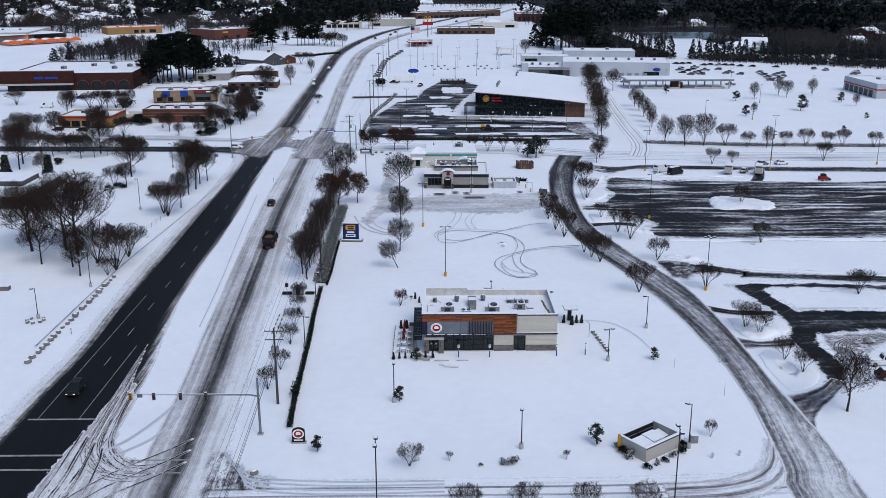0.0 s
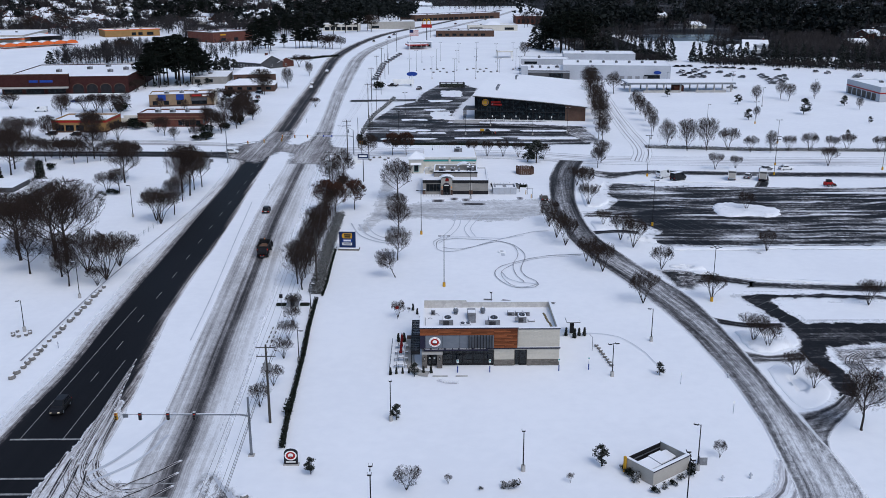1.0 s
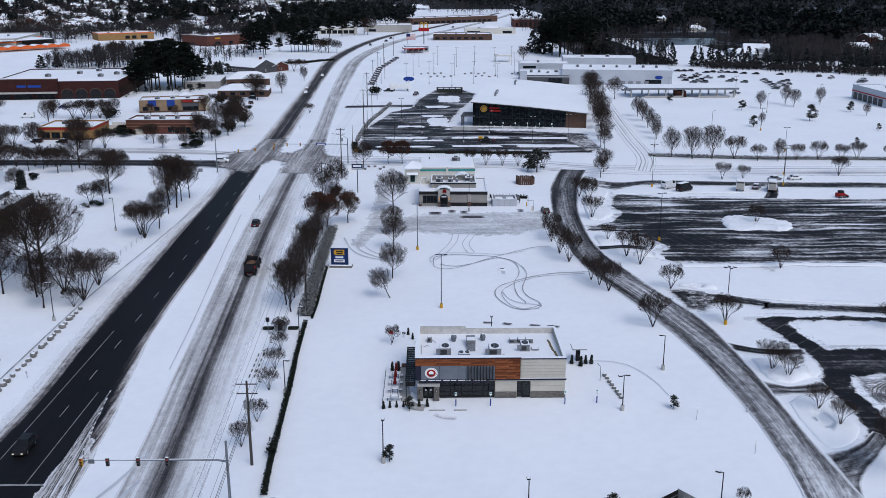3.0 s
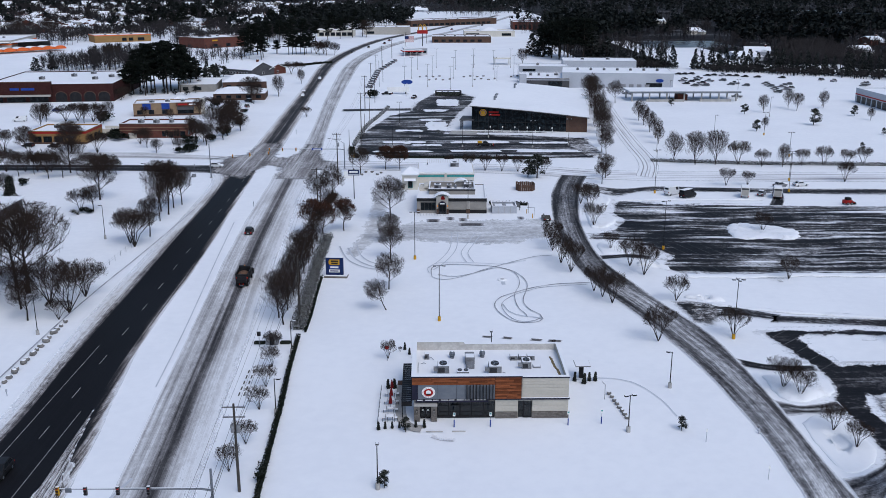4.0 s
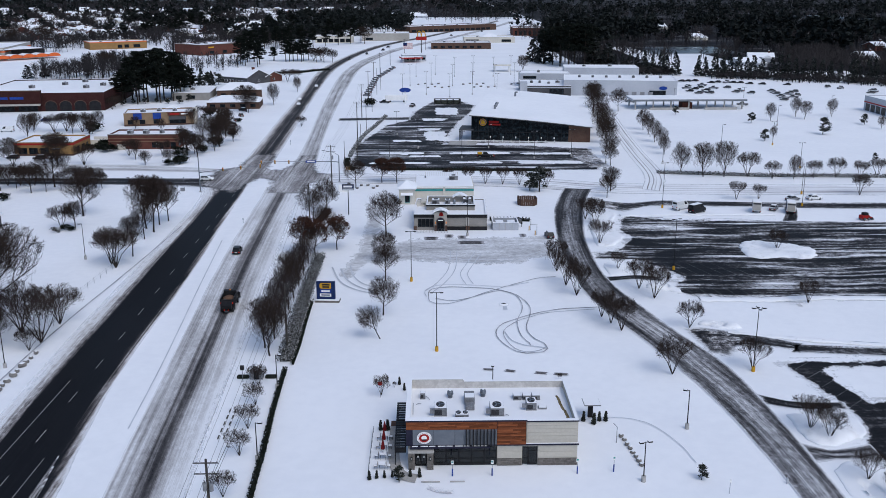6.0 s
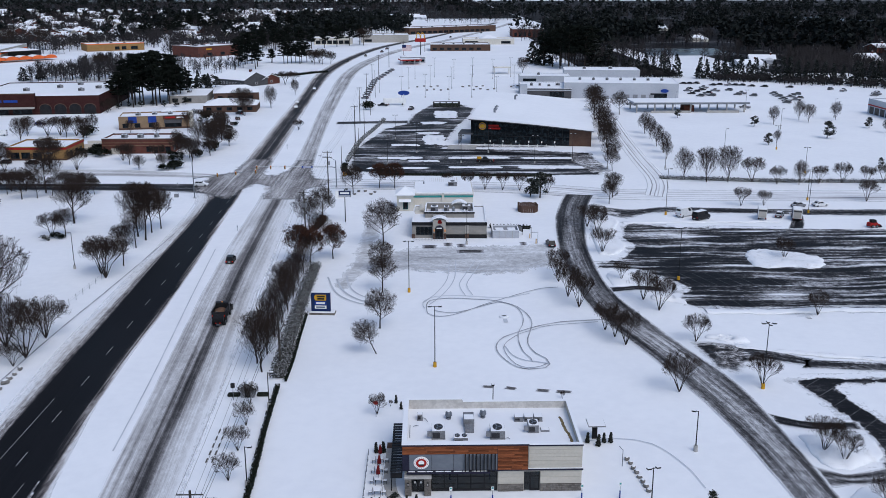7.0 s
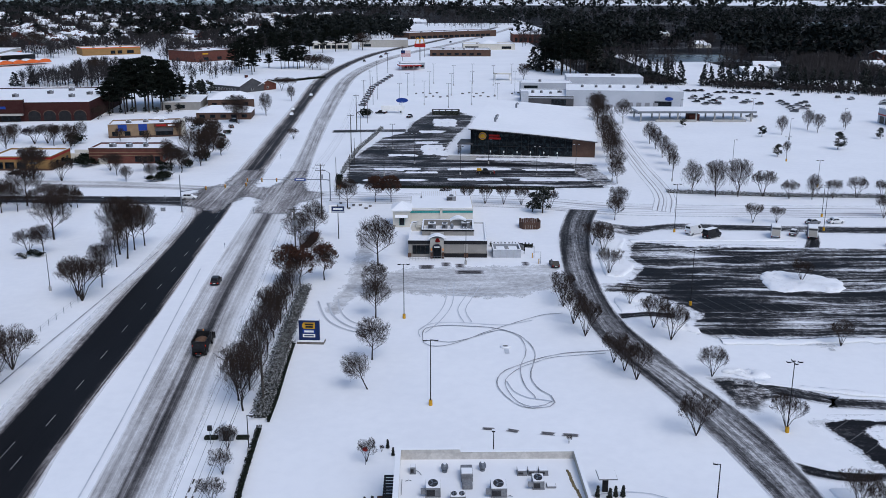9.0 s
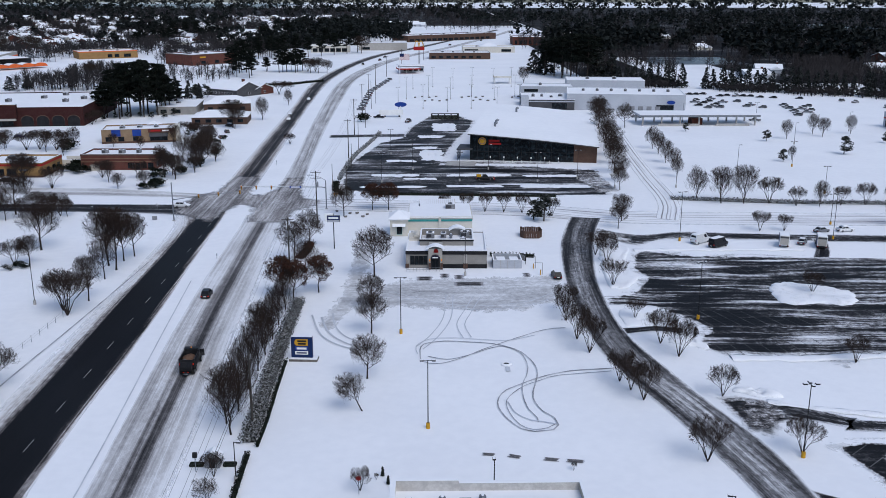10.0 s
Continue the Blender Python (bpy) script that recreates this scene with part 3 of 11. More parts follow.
def patch(name, outline, z, mat, label, category="car park", cell=0.9, across=True):
    """A cleared area within an outline; the Edge layer holds the way in from it. across: streaks run along x."""
    P = np.array(outline, float)
    grow = 1.6
    nx, ny = (int(math.ceil((np.ptp(P[:, k]) + 2 * grow) / cell)) + 1 for k in (0, 1))
    gx, gy = np.meshgrid(P[:, 0].min() - grow + cell * np.arange(nx), P[:, 1].min() - grow + cell * np.arange(ny))
    q = np.stack([gx.ravel(), gy.ravel()], 1)
    dist, inside = np.full(len(q), 1e9), np.zeros(len(q), bool)
    for a, b in zip(P, np.roll(P, -1, 0)):
        ab = b - a
        t = np.clip(((q - a) @ ab) / max(ab @ ab, 1e-9), 0, 1)
        dist = np.minimum(dist, np.linalg.norm(q - a - t[:, None] * ab, axis=1))
        cross = (a[1] > q[:, 1]) != (b[1] > q[:, 1])
        xi = a[0] + (q[:, 1] - a[1]) * ab[0] / (ab[1] if abs(ab[1]) > 1e-9 else 1e-9)
        inside ^= cross & (q[:, 0] < xi)
    sd = np.where(inside, dist, -dist)
    keep = sd > -grow
    fs = []
    idx = -np.ones(len(q), int)
    idx[keep] = np.arange(keep.sum())
    grid = idx.reshape(ny, nx)
    c4 = np.stack([grid[:-1, :-1], grid[:-1, 1:], grid[1:, 1:], grid[1:, :-1]], -1).reshape(-1, 4)
    c4 = c4[(c4 >= 0).all(1)]
    q, sd = q[keep], sd[keep]
    me = bpy.data.meshes.new(name)
    me.from_pydata([(float(x), float(y), z) for x, y in q], [], [tuple(int(k) for k in f) for f in c4])
    order = c4.ravel()
    flat_uv = (q[:, ::-1] if across else q)[order]
    me.uv_layers.new(name="UVMap").data.foreach_set("uv", flat_uv.ravel().astype(np.float32))
    edge_uv = np.stack([sd, np.zeros_like(sd)], 1)[order]
    me.uv_layers.new(name="Edge").data.foreach_set("uv", edge_uv.ravel().astype(np.float32))
    me.materials.append(mat)
    return tagged(new(name, me), label, category, kind="structure")


SOUTHBOUND = [(-62.5, -75), (-63.0, -40), (-63.4, -20), (-64.2, 10), (-65.0, 43), (-64.9, 85), (-65.6, 127), (-67.4, 169), (-70, 211), (-74, 280),
              (-76, 340), (-75.5, 402), (-71, 470), (-62, 525), (-47, 576), (-24, 630), (8, 700), (55, 800), (110, 940), (150, 1080)]

M["shoulder"] = road_mat("slushy_shoulder", ((0.0, 1.2), (0.12, 1.0), (0.4, 0.9), (0.62, 0.78), (0.82, 0.52), (0.94, 0.25), (1.0, 0.06)), 0.02, 1.2, 1.3, 1.1, 0.8, 0.4)
M["south"] = road_mat("ploughed_wet_road", ((0.0, 0.12), (0.05, 0.06), (0.3, 0.04), (0.36, 0.09), (0.42, 0.04), (0.76, 0.05), (0.84, 0.2), (0.92, 0.56), (0.97, 0.95), (1.0, 1.2)), 0.01, 2.0, 2.4, 1.0, 0.8, 0.5, least=0.2)
M["farsouth"] = road_mat("slushy_far_road", ((0.0, 1.2), (0.14, 0.82), (0.3, 0.5), (0.42, 0.24), (0.52, 0.4), (0.62, 0.16), (0.72, 0.32), (0.82, 0.62), (0.92, 0.9), (1.0, 1.2)), 0.012, 1.1, 1.2, 0.9, 0.8, 0.5, 20.0)
M["north"] = road_mat("slushy_road", ((0.0, 1.2), (0.02, 0.90), (0.045, 0.74), (0.09, 0.80), (0.13, 0.73), (0.19, 0.80), (0.25, 0.72), (0.31, 0.48), (0.35, 0.60), (0.395, 0.34), (0.45, 0.40), (0.50, 0.74), (0.60, 0.80), (0.72, 0.88), (0.82, 1.0), (1.0, 1.2)),
                      0.006, 1.5, 0.85, 0.45, 0.3, 0.2, along=((40, 10, -0.05), (120, 170, 0.06)), least=0.35)
M["farnorth"] = road_mat("packed_snow_road", ((0.0, 1.2), (0.06, 0.9), (0.2, 0.72), (0.36, 0.80), (0.5, 0.68), (0.66, 0.76), (0.8, 0.66), (0.92, 0.88), (1.0, 1.2)), 0.01, 1.3, 0.9, 0.7, 0.5, 0.2, 6.0)
M["cross"] = road_mat("wet_cross_road", ((0.0, 1.2), (0.06, 0.7), (0.14, 0.24), (0.3, 0.14), (0.5, 0.28), (0.7, 0.14), (0.86, 0.28), (0.94, 0.7), (1.0, 1.2)), 0.02, 1.4, 2.0, 1.2, 0.9, least=0.4)
M["crosslane"] = road_mat("driven_snow_lane", ((0.0, 1.2), (0.12, 0.85), (0.3, 0.72), (0.5, 0.85), (0.7, 0.66), (0.88, 0.82), (1.0, 1.2)), 0.015, 1.4, 0.8, 0.5, 0.4, 0.2, 8.0)
M["drive"] = road_mat("slushy_driveway", ((0.0, 1.2), (0.03, 0.85), (0.08, 0.48), (0.17, 0.40), (0.27, 0.54), (0.38, 0.64), (0.5, 0.68), (0.6, 0.64), (0.72, 0.58), (0.82, 0.47), (0.9, 0.42), (0.95, 0.75), (1.0, 1.2)),
                      0.03, 1.5, 1.0, 1.0, 0.6, 0.0, along=((85, 40, 0.20), (105, 135, -0.12), (150, 175, -0.05)), sway=0.07, least=0.4)
M["crosssnow"] = slush_mat("snowed_over_road", 12.0, 2.5, 0.86, 0.8, ((3.5, 0.3, 0.25), (5.2, 0.3, 0.2), (7.6, 0.3, 0.25), (9.2, 0.3, 0.2)), 0.015)
M["back"] = slush_mat("snowed_lane", 7.0, 1.2, 0.92, 0.8, ((1.8, 0.25, 0.4), (3.1, 0.25, 0.34), (4.0, 0.25, 0.2), (5.4, 0.25, 0.4)), 0.02)
M["lot"] = patch_mat("streaked_car_park", 0.30, 1.3, 1.8, 0.014, 0.7, 4.0, 2.0, 1.0, 0.0, 9.0, 0.535, 0.75)
M["lotfar"] = patch_mat("ploughed_car_park", 0.26, 1.4, 1.8, 0.02, 0.55, 3.6, 1.6, 0.8, 0.0, 6.0, 0.545, 0.7)
M["lane"] = road_mat("wet_lane", ((0.0, 1.2), (0.08, 0.75), (0.2, 0.34), (0.5, 0.24), (0.8, 0.36), (0.92, 0.8), (1.0, 1.2)), 0.03, 1.4, 2.8, 2.2, 1.2, 0.0, 2.0, sway=0.09, least=0.5)
M["bare"] = patch_mat("bare_wet_asphalt", 0.16, 0.9, 1.4, 0.04, 0.8, 2.6, 2.2, 1.0, least=0.45)
M["churn"] = patch_mat("churned_slush", 0.62, 2.2, 2.4, 0.10, 0.9, 2.4, 2.4, 1.2, 0.2, thin=True)
M["crossing"] = patch_mat("slushy_crossing", 0.62, 3.0, 3.0, 0.016, 1.0, 1.0, 0.8, 0.5, 0.3, thin=True)
M["melt"] = slush_mat("melting_apron", 16.0, 3.4, 0.68, 0.6, (), 0.05, fine=0.6, mottle=0.5)
M["meltstrip"] = slush_mat("thawed_strip", 0.8, 0.2, 0.48, 0.6, (), 0.3, mottle=0.6, zones=(0.0, 0.25, 0.55, 0.8), tailen=0.8)
M["apron"] = patch_mat("thin_grey_slush", 0.80, 4.0, 3.2, 0.05, 0.4, 0.6, 0.7, 0.3)
M["baymelt"] = slush_mat("thawed_bay", 2.4, 0.5, 0.42, 1.2, (), 0.1)

# the two carriageways south of the crossing
NEAR_WEST = [(-67.3, -75), (-67.2, -22), (-66.9, -5), (-67.2, 5), (-67.9, 14), (-68.5, 30), (-68.9, 46), (-69.6, 61), (-70.1, 75), (-70.5, 95), (-71.2, 118), (-72.2, 126)]
carriageway("road_shoulder", [(-71.6, -75), (-71.3, -15), (-70.6, -1), (-71.8, 15.5), (-73.0, 37), (-73.8, 67), (-74.4, 90), (-76.0, 112), (-79.4, 124)], [(x + 0.3, y) for x, y in NEAR_WEST], 0.0, M["shoulder"], "brownish slush along the road edge", across=4)
carriageway("road_southbound", NEAR_WEST, [(-51.0, -75), (-52.0, -31), (-52.6, -17), (-54.2, -3), (-56.3, 9), (-58.0, 20), (-58.8, 36), (-59.2, 50), (-60.3, 69), (-62.0, 90), (-63.2, 107), (-64.2, 122), (-65.0, 128)], 0.005, M["south"], "ploughed wet black asphalt carriageway", across=8)
carriageway("road_northbound", [(-46.6, -75), (-46.7, -31.6), (-47.3, -23), (-47.7, -14), (-48.8, -3), (-50.3, 12), (-52.4, 34), (-54.8, 58), (-56.2, 78), (-57.2, 98), (-57.8, 113), (-58.6, 124)],
            [(-34.5, -75), (-34.4, -28), (-35.5, -13), (-36.6, 0), (-37.9, 14), (-39.2, 38), (-40.5, 63), (-41.6, 87), (-43.0, 110), (-43.5, 124)], 0.004, M["north"], "grey slushy carriageway with darker wheel tracks", across=8)
# and north of it, bending away
carriageway("road_southbound_far", [(-74.0, 128), (-74.2, 154), (-75.5, 183), (-78.0, 232), (-81.5, 306), (-86.5, 380), (-86.8, 427), (-80.5, 500), (-66.5, 585), (-46, 650), (-16, 720), (20, 818), (66, 945), (102, 1050)],
            [(-64.0, 138), (-62.6, 156), (-63.4, 176), (-65.4, 208), (-68.2, 252), (-71.6, 306), (-74.2, 370), (-74.4, 427), (-67.5, 508), (-53.5, 585), (-34, 645), (-5, 715), (31, 816), (78, 945), (114, 1048)], 0.003, M["farsouth"], "wet asphalt carriageway streaked with slush", step=6.0, across=8)
carriageway("road_northbound_far", [(-57.8, 140), (-56.0, 152), (-55.9, 165), (-57.6, 195), (-60.6, 234), (-64, 285), (-68, 360), (-68.5, 410), (-63.5, 470), (-52, 530), (-40, 575), (-22, 625), (8, 690), (45, 790), (92, 925), (126, 1045)],
            [(-45.5, 136), (-46.8, 148), (-48.4, 165), (-50.8, 198), (-53.6, 250), (-55.6, 306), (-57.4, 380), (-57.0, 420), (-52.8, 462), (-43, 520), (-31, 565), (-13, 615), (17, 685), (54, 786), (101, 921), (135, 1041)], 0.006, M["farnorth"], "snow-packed carriageway with grey wheel tracks", step=6.0, across=6)
carriageway("road_cross_west", [(-400, 140), (-220, 137), (-116, 134.9), (-89, 134.4), (-70, 133.8)], [(-400, 131), (-220, 129), (-116, 127.2), (-86, 125.2), (-70, 122.5)], 0.009, M["cross"], "wet side road under slush")
carriageway("road_cross_west_lane", [(-400, 160), (-220, 155.5), (-124, 152.2), (-104, 150.2), (-72, 144)], [(-400, 150), (-220, 146.5), (-120, 143.4), (-72, 139.6)], 0.008, M["crosslane"], "snowed-over lane with wheel tracks")
patch("road_crossing", [(-80, 124.5), (-72, 120), (-67, 117), (-64.6, 122), (-63.8, 129), (-62, 132.4), (-59.4, 130), (-58.0, 124), (-57.6, 117), (-45, 116), (-44.5, 127), (-39, 132), (-38, 138), (-44, 140.5), (-46.6, 150), (-48, 164), (-55.5, 164), (-56.2, 150), (-58.6, 144.6),
                         (-61.4, 145.2), (-62.2, 152), (-63, 166), (-73.5, 166), (-75, 148), (-80, 143), (-82, 134)], 0.013, M["crossing"], "slushy road crossing with dirty wheel tracks", "road", 0.9, False)
ribbon("road_cross_east", [(-46, 134), (-30, 133), (-5, 130.5), (25, 127), (50, 121), (90, 119), (160, 117), (330, 112)], 12.0, 0.007, M["crosssnow"], "snow-covered side road with wheel tracks", "road")
ribbon("road_front", [(-38, -32.4), (-30, -32.2), (-8, -32.2), (15, -32.0), (32, -31.4), (38, -31)], 7.0, 0.012, M["back"], "snowed access road with wheel tracks", "road")
carriageway("driveway", [(33.2, -75), (33.3, -34), (34.8, -28), (36.1, -20.4), (37.0, -14), (37.2, -7), (36.6, 3), (35.1, 12.5), (32.2, 23.1), (30.4, 29.5), (28.2, 35.3), (25.6, 41.8), (23.6, 51), (23.0, 61.8), (23.4, 74.6), (24.5, 86.7), (26.9, 101), (30.6, 113.5), (33.5, 121)],
            [(43.6, -75), (43.6, -34), (43.9, -27), (43.9, -20.5), (43.3, -14.2), (43.0, -4), (42.9, 6.7), (41.8, 19.5), (40.3, 26), (39.0, 29.6), (36.5, 35.3), (33.8, 43.3), (31.4, 50.8), (30.0, 58.2), (29.9, 66.5), (31.0, 80.3), (34.4, 97), (39.2, 113.3), (42, 120)],
            0.034, M["drive"], "curving slushy driveway with dark wheel tracks", step=2.0, across=6)

# main car park on the east side, its access lane and the lower aisles
patch("car_park_east", [(45.0, 97.5), (50, 94.6), (57, 92.6), (110, 91.2), (240, 89), (240, 44), (80, 46.0), (68, 47.2), (64.5, 44.8), (61.5, 46.0), (44.4, 47.6), (43.0, 50), (42.6, 53.4), (46.5, 56.5), (43, 62), (39, 66), (30.0, 66.6), (29.6, 69.6), (35, 71.8), (38.2, 74), (42, 80), (40.3, 86), (43, 92)],
      0.002, M["lot"], "streaked wet asphalt car park, partly ploughed")
carriageway("lane_east", [(36.5, 112.5), (48, 107.0), (55, 108.2), (63, 109.2), (86, 107.0), (120, 106), (240, 103.5)], [(40.0, 104), (45.4, 99), (53.4, 103.4), (61, 103.8), (84.5, 102.6), (116, 100.3), (240, 97)], 0.006, M["lane"], "wet access lane beside the car park", step=2.0)
carriageway("lane_lot_entry", [(85.0, 90.5), (89.4, 97), (92.4, 104)], [(89.4, 90.5), (93.2, 97), (96.4, 104)], 0.010, M["lane"], "wet link between lane and car park", step=1.0)
carriageway("aisle_upper", [(38.4, 35.2), (41.5, 35.6), (44.5, 34.7), (49.5, 32.9), (53.6, 31.3), (57.6, 29.8), (68, 28.4), (200, 18.4)], [(39.6, 27.0), (42.2, 26.9), (46, 28.9), (50, 28.8), (56.3, 26.9), (66.3, 25.4), (200, 13.8)], 0.010, M["lane"], "wet car park aisle cleared of snow", step=1.6)
patch("aisle_diagonal", [(50.2, 23.0), (54.3, 24.0), (66, 24.3), (200, 13.2), (200, 10.6), (66, 21.8), (56.6, 21.8), (56.2, 20.4), (56.9, 17.2), (58.0, 13.0), (75, 12.8), (200, 3.4), (200, -3.6), (71, 5.8), (61.4, 4.8), (58, 4.6), (56.4, 2.2), (56.0, 0.5), (57.0, -4), (55.2, -8.4), (51.6, -11.8), (49.2, -11.6), (51.4, -8), (52.0, -4.3), (51.5, 0), (51.0, 2.8), (52.8, 4.8), (54.0, 7.8), (53.6, 12.4), (52.0, 18)],
      0.014, M["bare"], "bare wet asphalt aisle with faded bay lines", cell=0.7)
carriageway("link_lower", [(43.2, -12.4), (46.4, -11.9), (49.6, -10.4), (52.4, -8.2)], [(43.2, -21.5), (45.0, -17.6), (48.6, -14.6), (54.6, -9.4)], 0.024, road_mat("slushy_corner", ((0.0, 1.2), (0.1, 0.6), (0.2, 0.3), (0.3, 0.66), (0.5, 0.5), (0.7, 0.68), (0.85, 0.4), (1.0, 1.2)), 0.05, 1.4, 1.2, 0.8, 0.4, 0.0, 1.0), "slushy link to the driveway", step=1.0)
carriageway("link_middle", [(42.6, 4.0), (46, 2.2), (49, 2.8), (52.4, 3.6)], [(42.6, -0.6), (46, 0.2), (49, 0.0), (52.4, 0.2)], 0.026, road_mat("slushy_link", ((0.0, 1.2), (0.15, 0.7), (0.3, 0.36), (0.5, 0.7), (0.7, 0.44), (0.85, 0.8), (1.0, 1.2)), 0.05, 1.4, 1.2, 0.9, 0.4, 0.0, 1.0), "slushy link to the driveway", step=1.0)
carriageway("link_bay", [(41.8, 15.2), (46, 13.2), (50.4, 12.7), (54.6, 12.8)], [(41.8, 12.6), (46, 11.2), (50.4, 10.9), (54.6, 10.9)], 0.030, M["lane"], "slushy cut through to the aisle", step=1.0)
carriageway("lot_entry_south", [(29.4, 57.4), (33, 57.6), (37, 58.2), (42, 57)], [(29.4, 54.8), (33, 55.8), (37, 56.0), (42, 54.2)], 0.020, M["lane"], "slushy strip beside the kerb", step=1.0)
patch("slush_patch", [(57.5, 4.4), (61, 4.8), (71, 5.2), (70, 2), (63, -1.5), (57.4, -2.5), (56.2, 0.6)], 0.020, M["churn"], "churned slush with turning tracks", "road", 0.7)
patch("slush_patch", [(39, 26), (41.5, 35), (45, 34.6), (49, 31), (46, 28), (43, 25.4)], 0.022, M["churn"], "churned slush at the car park entry", "road", 0.7)
patch("slush_patch", [(34, 111), (40, 112), (46, 107), (46, 99), (41.5, 102)], 0.018, M["churn"], "churned slush at the lane mouth", "road", 0.8)
patch("slush_patch", [(-6, 181), (-6, 185.5), (24, 184.8), (40, 183), (40, 180)], 0.012, M["churn"], "brown slush along the store front", "road", 0.9)
patch("slush_patch", [(44, 174), (53, 170), (55, 146), (47, 143), (43, 160)], 0.014, M["churn"], "churned slush at the car park corner", "road", 0.9)

# grocery car park
patch("car_park_grocery", [(-37, 176), (-34, 148), (-20, 143), (20, 142), (50, 141), (53, 172), (30, 177), (-2, 180), (2, 205), (6, 222), (13, 246), (16, 264), (8, 281), (-6, 277), (-14, 251), (-18, 226), (-27, 216)], 0.004, M["lotfar"], "ploughed wet car park with snow strips", cell=1.2)
carriageway("lane_far_drive", [(-50, 232.5), (-36, 233.5), (-16, 235)], [(-50, 226), (-36, 227), (-16, 228)], 0.012, M["lane"], "cleared drive into the car park")
ribbon("lane_trees", [(60, 118), (66, 135), (69, 165), (73, 200), (80, 250), (86, 282)], 7.0, 0.010, M["back"], "snowed lane with wheel ruts between trees", "road")

# melted apron in front of the taco restaurant
patch("apron_taco", [(-28.5, 59.5), (-25, 55.5), (-21.6, 65), (-13, 66), (4.7, 63.6), (12.7, 64.2), (22.5, 70), (23, 82), (-13, 80.5), (-20, 74.5), (-19, 100), (-25, 100), (-25.5, 72)], 0.003, M["apron"], "thin grey slush on the restaurant forecourt", "pavement")
for cx, cy, w, h in ((-7.5, 80.0, 5.0, 2.6), (-3.0, 81.6, 3.6, 2.4), (0.2, 80.8, 3.6, 2.4), (2.2, 77.3, 8.0, 2.0), (15.5, 81.8, 3.2, 2.4)):
    ribbon("bay_melt", [(cx - w / 2, cy), (cx, cy + 0.1), (cx + w / 2, cy)], h, 0.02, M["baymelt"], "bare wet parking bay", "car park", step=1.0)


def strip(name, pts, width, mat, z, step=1.0):
    return ribbon(name, pts, width, z, mat, "tyre track pressed into the snow", "tyre track", step=step, across=1)


def track_mat():
    n = Nodes("tyre_track")
    uv = n.coord("UV")
    a = n.noise(n.scaled(uv, (2.0, 0.35, 0)), 1.0, 4)
    n.bump(a, 0.4, 0.05)
    return n.finish(n.ramp(a, [(0.32, (0.10, 0.10, 0.11)), (0.5, (0.34, 0.35, 0.38)), (0.68, (0.64, 0.66, 0.70))]), 0.7)


M["track"] = track_mat()
M["rut"] = surf("muddy_rut", (0.05, 0.045, 0.04), (0.16, 0.15, 0.14), 3, 0.8, 0.8)


def pale_track_mat():
    n = Nodes("pale_tyre_track")
    a = n.noise(n.scaled(n.coord("UV"), (2.0, 0.2, 0)), 1.0, 4)
    return n.finish(n.ramp(a, [(0.3, (0.36, 0.38, 0.42)), (0.7, (0.66, 0.69, 0.74))]), 0.7)


M["paletrack"] = pale_track_mat()


def car_track(pts, mat, gauge=1.5, width=0.22, z=0.035, both=True):
    line = smoothed(pts, 1.0)
    nor = sides(line)
    for s in ((-0.5, 0.5) if both else (0.0,)):
        q = [tuple((p + n_ * gauge * s)[:2]) for p, n_ in zip(line, nor)]
        strip("tyre_track", q[::2] + q[-1:], width, mat, z + 0.004 * s)


# the loop left by one car in the empty lot
def single(pts, mat, width=0.22, z=0.04):
    strip("tyre_track", pts, width, mat, z)


single([(-8.2, 49.9), (-7.5, 51.9), (-4.0, 52.9), (0.1, 52.6), (4.9, 51.9), (8.8, 49.9), (10.8, 46.9), (11.6, 43.3), (10.9, 39.9), (9.9, 36.7), (9.8, 34.2), (10.7, 31.8), (12.1, 30.3), (12.4, 28.5), (11.5, 27.5), (10.4, 27.3), (8.7, 27.1), (6.8, 27.8), (5.1, 30.0), (4.0, 32.9), (4.3, 35.3), (5.7, 37.4), (8.4, 39.1), (11.8, 41.0), (17.0, 42.8), (24.9, 43.6)], M["track"])
single([(-8.2, 49.9), (-8.0, 46.6), (-6.8, 45.5), (-4.2, 45.5), (-0.8, 47.2), (2.7, 49.7), (6.7, 52.2), (14.8, 56.7), (19.3, 57.6)], M["track"], 0.17, 0.044)
single([(-6.8, 47.7), (-3.5, 46.7), (-0.1, 47.8), (4.8, 50.5), (6.9, 50.9), (9.4, 48.9), (10.2, 45.1), (9.6, 41.6), (8.5, 38.9), (8.2, 35.3), (8.6, 32.3), (9.5, 30.4), (9.6, 29.3)], M["track"], 0.18, 0.048)
single([(12.4, 29.0), (10.8, 27.9), (8.5, 27.5), (6.7, 28.7), (5.6, 31.4), (5.3, 33.8), (6.1, 35.8), (8.6, 38.4), (11.3, 39.9), (14.8, 41.5), (24.0, 42.7)], M["track"], 0.14, 0.052)
single([(5.6, 34.3), (6.5, 31.4), (8.5, 29.7), (10.3, 29.3), (12.3, 28.7)], M["paletrack"], 0.2, 0.056)
single([(-8.6, 48.5), (-8.9, 51.2), (-6.5, 53.6), (-2, 54.0), (3, 53.4), (7.8, 53.0), (13, 54.8)], M["paletrack"], 0.15, 0.058)
car_track([(-2.2, 72), (-3, 62), (-5.5, 55), (-8.3, 50.5)], M["paletrack"], 1.5, 0.22)
car_track([(3.5, 71), (1, 64), (-0.5, 59), (0.5, 54)], M["paletrack"], 1.5, 0.2)
single([(-29.6, 63.3), (-27.5, 57.2), (-25.2, 53.6), (-21.4, 50.9), (-17.2, 49.8)], M["paletrack"], 0.36)
